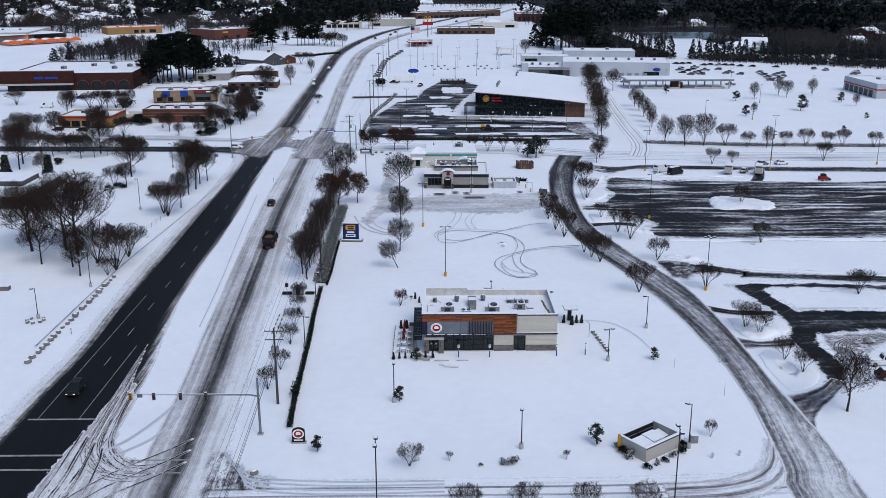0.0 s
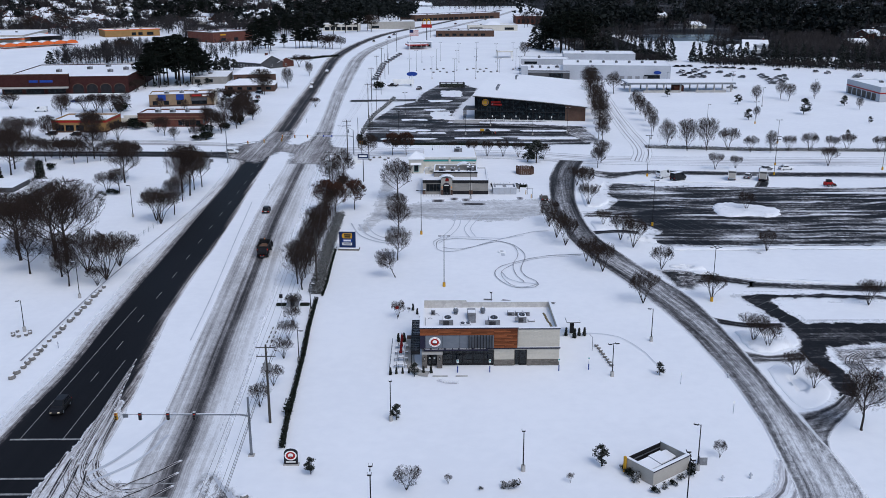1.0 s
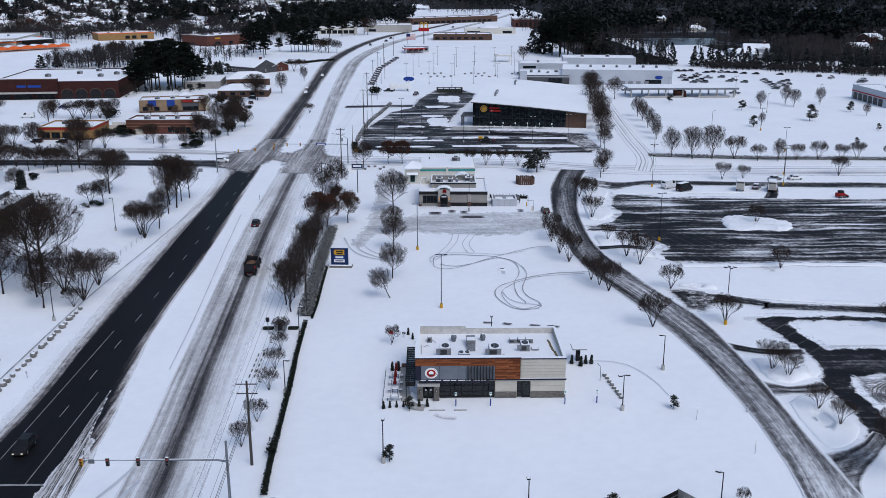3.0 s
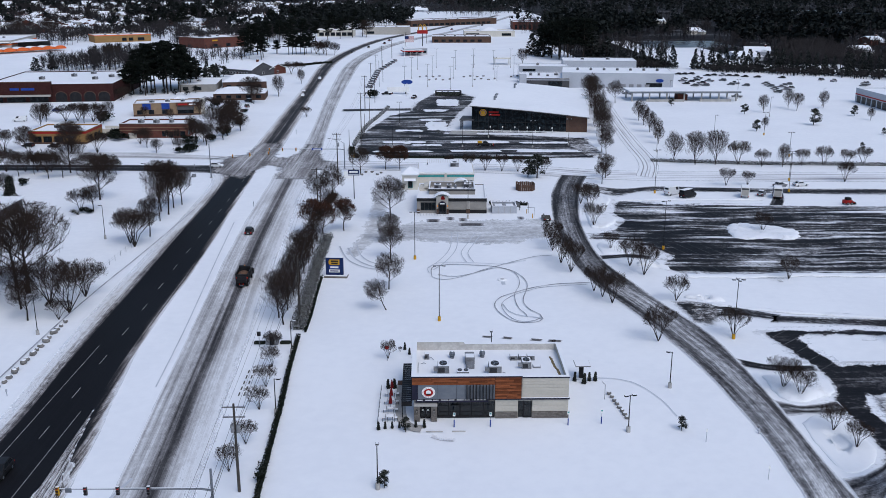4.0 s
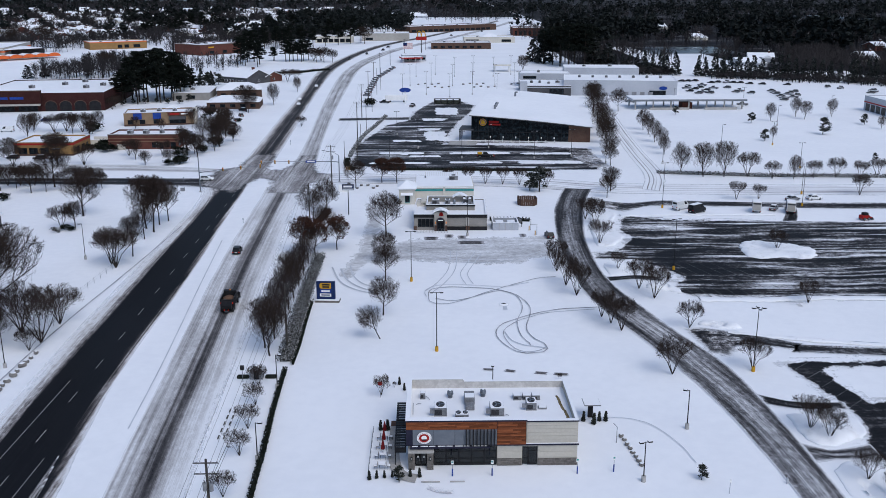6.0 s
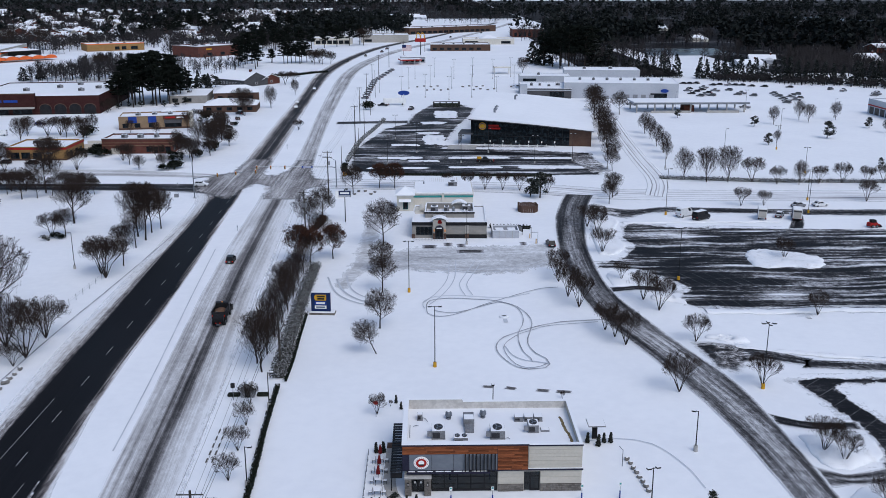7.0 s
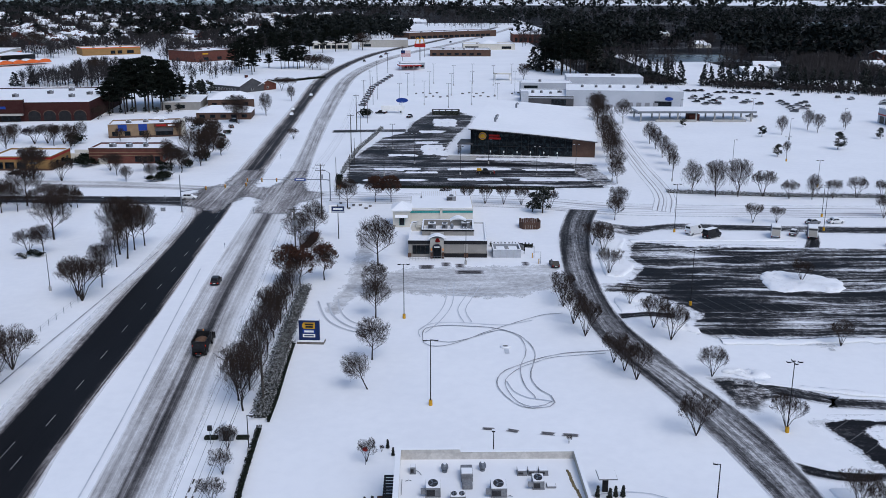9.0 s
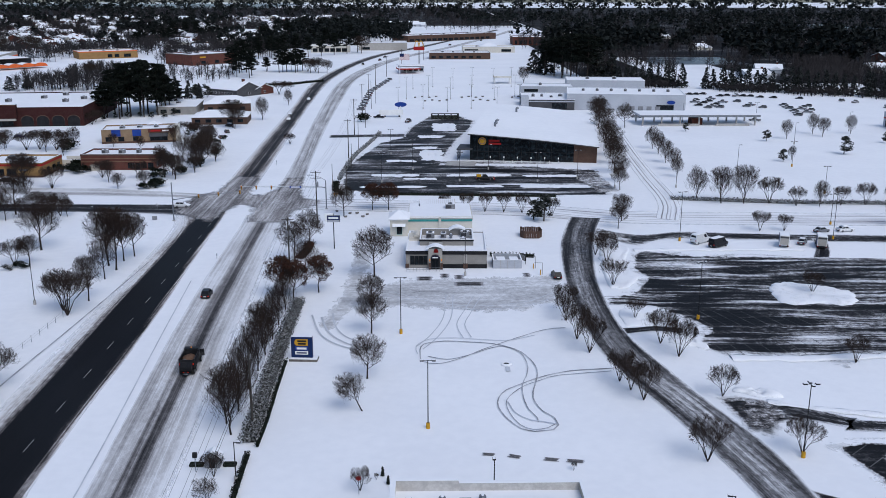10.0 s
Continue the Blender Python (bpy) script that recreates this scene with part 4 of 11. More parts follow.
single([(-27.6, 62.4), (-25.7, 57.1), (-23.1, 53.6), (-20.1, 51.5), (-17, 50.8)], M["paletrack"], 0.4, 0.044)
single([(-25.6, 64.0), (-24.6, 59.3), (-22.7, 55.6), (-20.4, 53.5), (-17.5, 52.4)], M["paletrack"], 0.3, 0.048)
car_track([(-15, 73), (-5, 67.5), (4, 66), (14, 68), (20, 72)], M["paletrack"], 1.5, 0.2)
car_track([(12.3, 8.8), (18, 9.6), (23, 8.4), (26.0, 4.0), (27, 0)], M["paletrack"], 0.0, 0.12, both=False)
for pts, w in (([(0.2, 22.4), (1.5, 22.3), (2.8, 22.2)], 0.6), ([(3.8, 22.0), (5.0, 21.7), (6.2, 21.4)], 1.0), ([(8.6, 21.3), (10.2, 21.1), (11.4, 20.9)], 0.8), ([(11.6, 20.9), (13.2, 20.8), (14.8, 20.6)], 0.7)):
    ribbon("drive_melt", pts, w, 0.03, M["meltstrip"], "thawed strip on the drive-through lane", "car park", step=0.8, across=2)

# tracks sweeping round the end of the median and along the front road
M["darktrack"] = road_mat("wet_tyre_track", ((0.0, 1.1), (0.2, 0.74), (0.4, 0.46), (0.6, 0.46), (0.8, 0.74), (1.0, 1.1)), 0.12, 2.0, 2.6, 2.6, 1.0, 0.5, 3.0, sway=0.15)
patch("median_slush", [(-57.2, -8), (-54.2, -8), (-53.2, -17), (-51.6, -22), (-49.5, -24.4), (-46.8, -25), (-46.2, -33), (-46.2, -60), (-59, -60), (-58.5, -27), (-57.6, -19)], 0.014, patch_mat("swept_slush", 0.8, 1.6, 1.4, 0.05, 1.2, 1.2, 0.9, 0.5, 0.3), "slush swept round the end of the median", "snow", 0.7, False)
trk = random.Random(31)


def dark_track(pts, w, k):
    line = smoothed(pts, 1.0)
    nor = sides(line)
    carriageway("tyre_track", [tuple((p - q * w / 2)[:2]) for p, q in zip(line[::2], nor[::2])], [tuple((p + q * w / 2)[:2]) for p, q in zip(line[::2], nor[::2])], 0.03 + 0.0012 * k, M["darktrack"], "dark tyre track swept through the slush", "tyre track", step=0.8, across=2)


for k in range(13):
    o = k * 0.42 + trk.uniform(-.3, .3)
    dark_track([(-57.6 + o * 0.5, 2 - o * 3.0), (-56.9 + o * 0.55, -10 - o * 0.4), (-56.4 + o * 0.62, -18), (-55.8 + o * 0.72, -23.2 + o * 0.2), (-53.6 + o * 0.62, -26.6 + o * 0.45), (-50.2 + o * 0.4, -28.6 + o * 0.5), (-46.2, -28.9 + o * 0.5), (-42.6, -27.2 + o * 0.4)][: 8 - (k % 3)], trk.uniform(0.16, 0.44), k)
for k in range(6):
    o = k * 1.0 + trk.uniform(-.5, .5)
    dark_track([(-57.6 + o * 0.75, -19 - o * 0.6), (-57.2 + o * 0.85, -25), (-57.0 + o * 0.95, -30), (-57.4 + o, -40)], trk.uniform(0.25, 0.45), 14 + k)
for k, (x, y) in enumerate(((-41.0, -23.2), (-40.8, -25.4), (-41.4, -21.0))):
    dark_track([(x, y), (x - 3.4, y - 3.0), (x - 8.2, y - 6.4), (x - 13, y - 12)], 0.4, 24 + k)
single([(-46.2, -11.6), (-48.5, -17.6), (-50.6, -21.4), (-53.0, -24.0)], M["paletrack"], 0.45, 0.05)
single([(-45.4, -16.4), (-47.2, -20.8), (-49.4, -23.2), (-52.0, -25.2)], M["paletrack"], 0.4, 0.054)
single([(-58.9, 79.6), (-55.9, 53.2), (-53.2, 31.0), (-52.0, 20.0), (-50.9, 8.0)], M["paletrack"], 0.22, 0.03)
for k in range(5):
    o = k * 0.7
    dark_track([(60 - o * 0.8, -3.0), (60.4 - o * 0.9, 0.2 + o * 0.2), (62.6, 2.4 + o * 0.35), (66 + o, 3.4 + o * 0.35), (70 + o, 2.0 + o * 0.3)], 0.3, 32 + k)
for k in range(4):
    single([(-36.6 + k * 0.9, -24.4 - k * 0.8), (-34.5 + k * 0.5, -26.8 - k * 0.7), (-31.0, -28.6 - k * 0.7), (-22, -29.4 - k * 0.7), (-8, -29.4 - k * 0.6)], M["paletrack"], 0.3, 0.034 + 0.002 * k)
patch("slush_patch", [(-39, -23), (-36, -23.6), (-33, -26.6), (-29, -28.4), (-29, -31), (-38, -32)], 0.02, M["churn"], "churned slush at the street corner", "road", 0.7, False)
ribbon("corner_slush", [(18, -31.8), (28, -31), (34, -28), (37.5, -22)], 5.0, 0.024, slush_mat("driveway_corner_slush", 5.0, 2.2, 0.80, 1.2, ((1.8, 0.3, 0.25), (3.2, 0.3, 0.25)), 0.04), "slush swept round the driveway corner", "road", step=2)
# footpath edge along the west side of the road and kerb lines
car_track([(-76.5, 2), (-76.4, 28), (-75.6, 44), (-74.6, 56), (-73.5, 72), (-72.5, 90)], M["track"], 0.0, 0.3, 0.03, both=False)
for k in range(5):
    y_ = 5.5 + k * 1.5
    for x_ in (-37.5, -36.7):
        single([(x_ - 0.02 * k, y_), (x_ - 0.02 * k - 0.03, y_ + 0.9)], M["rut"], 0.22, 0.03)

# lane dashes and stop lines
M["roadpaint"] = surf("worn_road_paint", (0.16, 0.16, 0.16), (0.36, 0.36, 0.355), 6, 1, 0.7, bump=0)
M["fadedpaint"] = surf("faded_bay_paint", (0.03, 0.03, 0.032), (0.15, 0.15, 0.155), 2, 0.4, 0.7, bump=0)


def flat(name, x0, x1, y0, y1, z, mat, label, category):
    return solid(name, box(x0, x1, y0, y1, z - 0.004, z), mat, label, category, kind="structure")


for k in range(16):
    y = -2.5 + k * 9.1
    x = (-62.2, -62.4, -62.6, -62.9, -63.2, -63.6, -64.0, -64.3, -64.6, -64.9, -65.2, -65.5, -65.9, -66.3, -66.7, -67.1)[k]
    flat("lane_dash", x - 0.06, x + 0.06, y - 1.3, y + 1.3, 0.008, M["roadpaint"], "worn white lane dash", "road marking")
for y in (-17.1, -24.4, -27.0):
    flat("stop_line", -66.6, -56.0, y - 0.15, y + 0.15, 0.012, M["roadpaint"], "worn white stop line", "road marking")
for y in (-25.4, -27.7):
    flat("stop_line", -48.2, -41.2, y - 0.1, y + 0.1, 0.016, M["roadpaint"], "worn white stop line", "road marking")
flat("lane_line", -65.35, -65.25, -17, 20, 0.010, M["roadpaint"], "worn white lane line", "road marking")
flat("lane_line", -59.5, -59.4, -17, 2, 0.010, M["roadpaint"], "worn white lane line", "road marking")

# bay lines, slanted across the car park
for row, (y0, y1, xa, xb, dx) in enumerate(((47.6, 53.0, 46, 66, -1.6), (58.0, 64.0, 42, 118, -3.0), (82.5, 88.0, 44, 118, -2.6))):
    x = xa
    while x < xb:
        g = Geo().add([(x, y0, 0.006), (x + 0.12, y0, 0.006), (x + dx + 0.12, y1, 0.006), (x + dx, y1, 0.006)], [(0, 1, 2, 3)])
        solid("bay_line", g, M["fadedpaint"], "worn white bay line", "road marking", kind="structure")
        x += 2.75
for k in range(5):
    x, y = 51.6 + k * 0.75, 22.6 - k * 2.5
    g = Geo().add([(x, y - 1.0, 0.022), (x + 0.14, y - 1.05, 0.022), (x + 3.3, y + 0.9, 0.022), (x + 3.2, y + 1.0, 0.022)], [(0, 1, 2, 3)])
    solid("bay_line", g, M["fadedpaint"], "worn white bay line", "road marking", kind="structure")
for k in range(12):
    x = 63.0 + k * 2.75
    g = Geo().add([(x, 10.3 - k * .17, 0.024), (x + 0.12, 10.3 - k * .17, 0.024), (x + 1.6, 5.6 - k * .17, 0.024), (x + 1.48, 5.6 - k * .17, 0.024)], [(0, 1, 2, 3)])
    solid("bay_line", g, M["fadedpaint"], "worn white bay line", "road marking", kind="structure")

# heaped and ploughed snow
def streak_mat():
    n = Nodes("snow_streak")
    metres = n.coord("UV")
    ue = n.t.nodes.new("ShaderNodeUVMap")
    ue.uv_map = "Edge"
    inset = n.xyz(ue.outputs[0])[0]
    a, d = n.noise(n.scaled(metres, (1.6, 0.06, 0)), 1.0, 7, 0.7), n.noise(n.scaled(metres, (2.4, 0.9, 0)), 1.0, 6, 0.7)
    val = n.math("MULTIPLY_ADD", n.math("SUBTRACT", a, 0.5), 2.6, n.math("MULTIPLY_ADD", n.math("SUBTRACT", d, 0.5), 1.0, inset))
    n.put(n.bsdf.inputs["Alpha"], n.range(val, -0.1, 0.7))
    n.bump(d, 0.4, 0.05)
    return n.finish(n.mix(n.range(a, 0.4, 0.6), (0.62, 0.63, 0.66), SNOW), 0.8)


M["streak"] = streak_mat()
mound("snow_island", [(66.0, 75), (65.4, 70), (66.5, 67.2), (69.5, 66.4), (73.4, 67.4), (78, 66.2), (82, 68.2), (82.4, 72), (78, 75.2), (71, 77.2)], 0.45, M["bank"], "snow heaped round a tree in the car park", "snow", 0.5, seed=2)
mound("snow_bank", [(31.0, 57.9), (36, 58.6), (41.0, 57.4), (41.6, 61), (38, 64.6), (32.6, 65.4), (30.8, 62)], 0.22, M["snow"], "snowy planting island beside the car park", "snow", 0.3, seed=3)
mound("snow_bank", [(32.3, 74.6), (36.3, 74.8), (40.2, 80), (38.6, 86), (41.4, 93), (43.2, 98), (40.6, 103), (38.0, 103), (35.8, 97), (33.2, 86)], 0.4, M["bank"], "snowy planting island with ploughed heaps", "snow", 0.5, seed=4)
mound("snow_heap", [(42.4, 38), (46.5, 37.4), (49.0, 35.6), (47.5, 34.6), (44, 35.4), (41.6, 36.6)], 0.5, M["bank"], "lumpy ploughed snow heap", "snow", 0.6, seed=8)
mound("snow_heap", [(37.5, 53.8), (40, 54.0), (43.0, 52.6), (43.4, 49.6), (40.5, 50.6), (37.6, 52)], 0.5, M["bank"], "lumpy ploughed snow heap", "snow", 0.5, seed=9)
mound("snow_island", [(44.0, 9.8), (50.0, 10.3), (53.2, 9.6), (53.4, 6.6), (52.0, 4.6), (49, 3.4), (45, 3.4), (43.8, 6)], 0.5, M["bank"], "snowy planting island with a ploughed heap", "snow", 0.4, seed=11)
mound("snow_island", [(44.2, -1.6), (46.8, 0.1), (49.3, -0.5), (51.0, -4.1), (51.0, -8.0), (48.2, -10.7), (44.6, -11.6), (43.7, -7)], 0.07, M["snow"], "round snowy planting island", "snow", 0.15, seed=12)
for x0, x1, y, w, sd in ((47, 66, 86.0, 1.1, 71), (54, 66, 81.2, 0.7, 72), (86, 150, 85.4, 1.3, 73), (92, 160, 81.0, 0.9, 74), (46.5, 62, 75.6, 0.6, 75), (57, 72, 53.6, 1.0, 76), (84, 120, 70.5, 0.8, 77), (96, 170, 88.0, 1.0, 78), (60, 90, 89.4, 0.7, 79)):
    patch("snow_streak", [(x0, y - w * 0.2), ((x0 + x1) / 2, y - w), (x1, y - w * 0.3), (x1, y + w * 0.3), ((x0 + x1) / 2, y + w), (x0, y + w * 0.2)], 0.006 + (sd - 70) * 0.0005, M["streak"], "thin snow streak left on the car park", "snow", 0.6)
for x0, x1, y0, y1, s in ((-26, -10, 164, 167, 20), (0, 22, 164, 166.5, 21), (27, 44, 163, 165.5, 22), (-28, -8, 150.5, 152.5, 23), (0, 18, 151, 153.2, 24), (24, 46, 150, 153.4, 25), (-14, -4, 160.0, 162, 26), (-22, -12, 184, 187, 27), (-12, -3, 205, 209, 28), (-10, 0, 226, 231, 29), (-4, 6, 240, 258, 30), (-9, -1, 186, 203, 31)):
    mound("snow_strip", [(x0, y0), ((x0 + x1) / 2, y0 - 0.2), (x1, y0), (x1 + 0.6, (y0 + y1) / 2), (x1, y1), ((x0 + x1) / 2, y1 + 0.2), (x0, y1), (x0 - 0.6, (y0 + y1) / 2)],
          0.14, M["snow"], "snow-covered strip between parking rows", "snow", 0.9, seed=s)


def ridge(name, pts, half, height, mat, seed, label="ploughed snow ridge along the road edge"):
    """A low uneven bank of snow along a line."""
    rng = random.Random(seed)
    line = smoothed(pts, 1.5)
    rings = []
    for p, s in zip(line, sides(line)):
        w, h = half * rng.uniform(0.6, 1.3), height * rng.uniform(0.5, 1.3)
        rings.append([tuple(p + s * w * k + Vector((0, 0, z * h - 0.04))) for k, z in ((-1, 0), (-0.5, 0.8), (0.05, 1), (0.55, 0.7), (1, 0))])
    g = Geo().loft(rings, False)
    return solid(name, g, mat, label, "snow", kind="structure", smooth=True)


ridge("snow_bank", [(46, 46.6), (60, 46.3), (70, 46.9), (90, 46.4), (120, 46.6), (170, 46.4), (234, 46.6)], 1.1, 0.28, M["snow"], 61, "lumpy edge of the unploughed snow")
ridge("snow_bank", [(44, 96.2), (60, 96.6), (86, 96.4)], 0.9, 0.25, M["snow"], 62, "lumpy edge of the unploughed snow")
ridge("snow_bank", [(46, 33.9), (52, 32.2), (65, 29.8), (83, 27.6), (120, 24.6), (198, 18.6)], 0.7, 0.22, M["bank"], 63, "ploughed ridge along the aisle")

# ---------------- buildings ----------------
def letters(txt, size, mat, parent, x, y, z, depth=0.03, rx=90, rz=0, name="lettering", label=""):
    cu = bpy.data.curves.new(name, "FONT")
    cu.body, cu.size, cu.extrude, cu.align_x, cu.align_y = txt, size, depth, "CENTER", "CENTER"
    tmp = bpy.data.objects.new("tmp", cu)
    scene.collection.objects.link(tmp)
    bpy.context.view_layer.update()
    me = bpy.data.meshes.new_from_object(tmp.evaluated_get(bpy.context.evaluated_depsgraph_get()))
    bpy.data.objects.remove(tmp)
    me.materials.clear()
    me.materials.append(mat)
    ob = new(name, me)
    ob.parent = parent
    ob.matrix_basis = pose(x, y, z, rx, 0, rz)
    return tagged(ob, label)


def window(parent, x, z, w, h, y=0.0, side="front", frame_mat=None, pane_mat=None, cols=1, rows=1):
    """A framed window proud of a wall. side: front looks to -y, east to +x, west to -x; x runs along the wall."""
    fm, pm = frame_mat or M["black"], pane_mat or M["darkglass"]

    def bx(g, a0, a1, d0, d1, z0, z1):
        if side == "front":
            g.box(a0, a1, y - d1, y - d0, z0, z1)
        elif side == "east":
            g.box(y + d0, y + d1, a0, a1, z0, z1)
        else:
            g.box(y - d1, y - d0, a0, a1, z0, z1)
        return g
    t = 0.07
    g = Geo()
    for a0, a1, z0, z1 in ((x, x + w, z, z + t), (x, x + w, z + h - t, z + h), (x, x + t, z + t, z + h - t), (x + w - t, x + w, z + t, z + h - t)):
        bx(g, a0, a1, 0.0, 0.07, z0, z1)
    for c in range(1, cols):
        bx(g, x + w * c / cols - 0.03, x + w * c / cols + 0.03, 0.0, 0.065, z + t, z + h - t)
    for r in range(1, rows):
        bx(g, x + t, x + w - t, 0.0, 0.06, z + h * r / rows - 0.03, z + h * r / rows + 0.03)
    f = part("window", g, fm, parent)
    part("pane", bx(Geo(), x + t, x + w - t, 0.005, 0.03, z + t, z + h - t), pm, f)
    return f


def shell(ob, w, d, h, wall, parapet=0.6, thick=0.3, coping=None, deck=None, z0=-0.1):
    """Walls with a parapet, a snow-covered flat roof and a coping, in a frame whose origin is the front left corner."""
    g = Geo()
    g.box(0, w, 0, thick, z0, h).box(0, w, d - thick, d, z0, h)
    g.box(0, thick, thick, d - thick, z0, h).box(w - thick, w, thick, d - thick, z0, h)
    part("wall", g, wall, ob)
    part("roof", box(thick, w - thick, thick, d - thick, h - parapet - 0.3, h - parapet), M["snow"], ob, "flat roof under smooth snow")
    o = 0.06
    g = Geo()
    g.box(-o, w + o, -o, thick + o, h, h + 0.1, 0.02).box(-o, w + o, d - thick - o, d + o, h, h + 0.1, 0.02)
    g.box(-o, thick + o, thick + o, d - thick - o, h, h + 0.1, 0.02).box(w - thick - o, w + o, thick + o, d - thick - o, h, h + 0.1, 0.02)
    part("coping", g, coping or M["snow"], ob)


def hvac(parent, x, y, z, w, d, h, fans=1, hood=False):
    """A roof unit with casing, coil grilles and fan rings."""
    u = part("roof_unit", box(x, x + w, y, y + d, z, z + 0.12).box(x + 0.03, x + w - 0.03, y + 0.03, y + d - 0.03, z + 0.12, z + h, 0.03), M["unit"], parent, "grey packaged roof unit dusted with snow")
    g = Geo()
    for k in range(5):
        zz = z + 0.25 + k * (h - 0.45) / 5
        g.box(x + 0.12, x + w * 0.62, y - 0.005, y + 0.04, zz, zz + (h - 0.45) / 7)
    part("coil_grille", g, M["unitdark"], u)
    part("top_snow", box(x + 0.05, x + w - 0.05, y + 0.05, y + d - 0.05, z + h, z + h + 0.05, 0.02), M["snow"], u)
    for k in range(fans):
        cx = x + w * (k + 0.5) / fans
        g = Geo().cyl(cx, y + d / 2, z + h + 0.04, z + h + 0.14, min(w / fans, d) * 0.36, None, 14)
        f = part("fan_ring", g, M["unitdark"], u)
        g = Geo()
        for a in range(3):
            c, s = math.cos(a * 2.094), math.sin(a * 2.094)
            r = min(w / fans, d) * 0.32
            g.add([(cx + c * 0.05 - s * 0.06, y + d / 2 + s * 0.05 + c * 0.06, z + h + 0.15), (cx + c * r - s * 0.12, y + d / 2 + s * r + c * 0.12, z + h + 0.16),
                   (cx + c * r + s * 0.12, y + d / 2 + s * r - c * 0.12, z + h + 0.16), (cx + c * 0.05 + s * 0.06, y + d / 2 + s * 0.05 - c * 0.06, z + h + 0.15)], [(0, 1, 2, 3)])
        part("fan_blade", g, M["steel"], f)
    if hood:
        g = Geo().prism([(y, z + h * 0.85), (y + d * 0.2, z + h * 0.85), (y + d * 0.2, z + h * 0.3), (y - 0.0, z + h * 0.35)], x - 0.55, x)
        part("intake_hood", g, M["unit"], u)
    return u


def mushroom(parent, x, y, z):
    g = Geo().cyl(x, y, z, z + 0.3, 0.34, 0.34, 12).cyl(x, y, z + 0.3, z + 0.55, 0.22, 0.22, 12).cyl(x, y, z + 0.55, z + 0.95, 0.46, 0.42, 14).cyl(x, y, z + 0.95, z + 1.2, 0.36, 0.16, 14)
    f = part("exhaust_fan", g, M["steel"], parent, "metal mushroom exhaust fan")
    part("top_snow", Geo().cyl(x, y, z + 1.2, z + 1.26, 0.2, 0.1, 12), M["snow"], f)


def build_restaurant():
    W, D, H = 22.1, 9.3, 7.55
    r = thing("restaurant", -10.9, 0.0, label="flat-roofed fast food restaurant with wood, slate and cream panels", category="restaurant")
    t = 0.3
    wood_x = 15.3   # where the tall wood-clad front ends
    deck = 5.95
    # walls: front is left open for the storefront, doors and service door
    g = Geo().box(0, t, t, D, -0.1, H).box(0, W, D - t, D, -0.1, 7.1).box(0, 7.6, D - t - 0.04, D - 0.04, 7.1, H)
    part("wall", g, M["parapet"], r, "pale rendered back and side walls")
    part("east_wall", box(W - t, W, t, D - t, -0.1, 7.2), M["cream"], r)
    g = Geo().box(0, 11.8, 0, t, 3.1, H)                       # above storefront
    g.box(0, 0.25, 0, t, -0.1, 3.1).box(11.6, 14.9, 0, t, -0.1, H).box(16.9, W, 0, t, -0.1, 7.2).box(14.9, 16.9, 0, t, 3.0, 7.2)
    part("front_wall", g, M["cream"], r)
    part("interior_wall", box(t + 0.1, 17.5, 3.2, 3.3, 0, 3.4), M["interior"], r)
    part("interior_floor", box(t, 17.5, t, 3.2, -0.05, 0.02), M["interior"], r)
    part("ceiling", box(t, 17.5, t, 3.2, 3.35, 3.45), M["interior"], r)
    part("roof", box(t, W - t, t, D - t, deck - 0.3, deck), M["snow"], r, "flat roof under smooth snow")
    # parapet: taller clad fascia in front
    part("fascia", box(-0.25, wood_x + 0.02, -0.28, -0.005, 3.45, H), M["navy"], r)
    part("fascia_return", box(-0.25, -0.005, -0.005, D, 3.3, H), M["parapet"], r)
    g = Geo().box(-0.32, wood_x + 0.1, -0.36, 0.36, H, H + 0.08, 0.02).box(-0.32, 0.36, 0.36, D + 0.06, H, H + 0.08, 0.02)
    g.box(0.36, 7.7, D - t - 0.1, D + 0.06, H, H + 0.07, 0.02)
    c = part("coping", g, M["snow"], r, "snow lying along the parapet")
    part("coping_trim", box(-0.34, wood_x + 0.12, -0.39, -0.365, H - 0.16, H + 0.05), M["navy"], r)
    g = Geo().box(7.72, W + 0.06, D - t - 0.06, D + 0.06, 7.1, 7.18, 0.02).box(W - t - 0.06, W + 0.06, 0.36, D - t - 0.06, 7.2, 7.28, 0.02)
    g.box(wood_x + 0.12, W + 0.06, -0.08, 0.36, 7.2, 7.28, 0.02)
    part("coping_low", g, M["snow"], r)
    part("coping_trim_low", box(wood_x + 0.13, W + 0.1, -0.12, -0.085, 7.05, 7.24), M["navy"], r)
    # wood boards: top band and the block at its end
    rng = random.Random(5)
    for row in range(5):
        z0, x = 6.12 + row * 0.27, -0.24
        while x < 11.5:
            w = min(rng.uniform(1.6, 3.6), 11.52 - x)
            part("board", box(x, x + w - 0.012, -0.345, -0.285, z0, z0 + 0.255, 0.01), M["wood"], r)
            x += w
    for row in range(14):
        z0, x = 3.62 + row * 0.277, 11.56
        while x < wood_x - 0.02:
            w = min(rng.uniform(1.4, 3.2), wood_x - x)
            if wood_x - x - w < 0.5:
                w = wood_x - x
            part("board", box(x, x + w - 0.012, -0.36, -0.285, z0, z0 + 0.262, 0.01), M["wood"], r)
            x += w
    # slate panels with joints, and the fins
    for k in range(4):
        a = 0.62 + k * 2.73
        part("slate_panel", box(a, a + 2.70, -0.33, -0.285, 3.62, 6.08, 0.01), M["slate"], r)
    for k in range(9):
        a = 7.5 + k * 0.46
        part("fin", box(a, a + 0.12, -0.62, -0.335, 3.62, 6.1), M["black"], r)
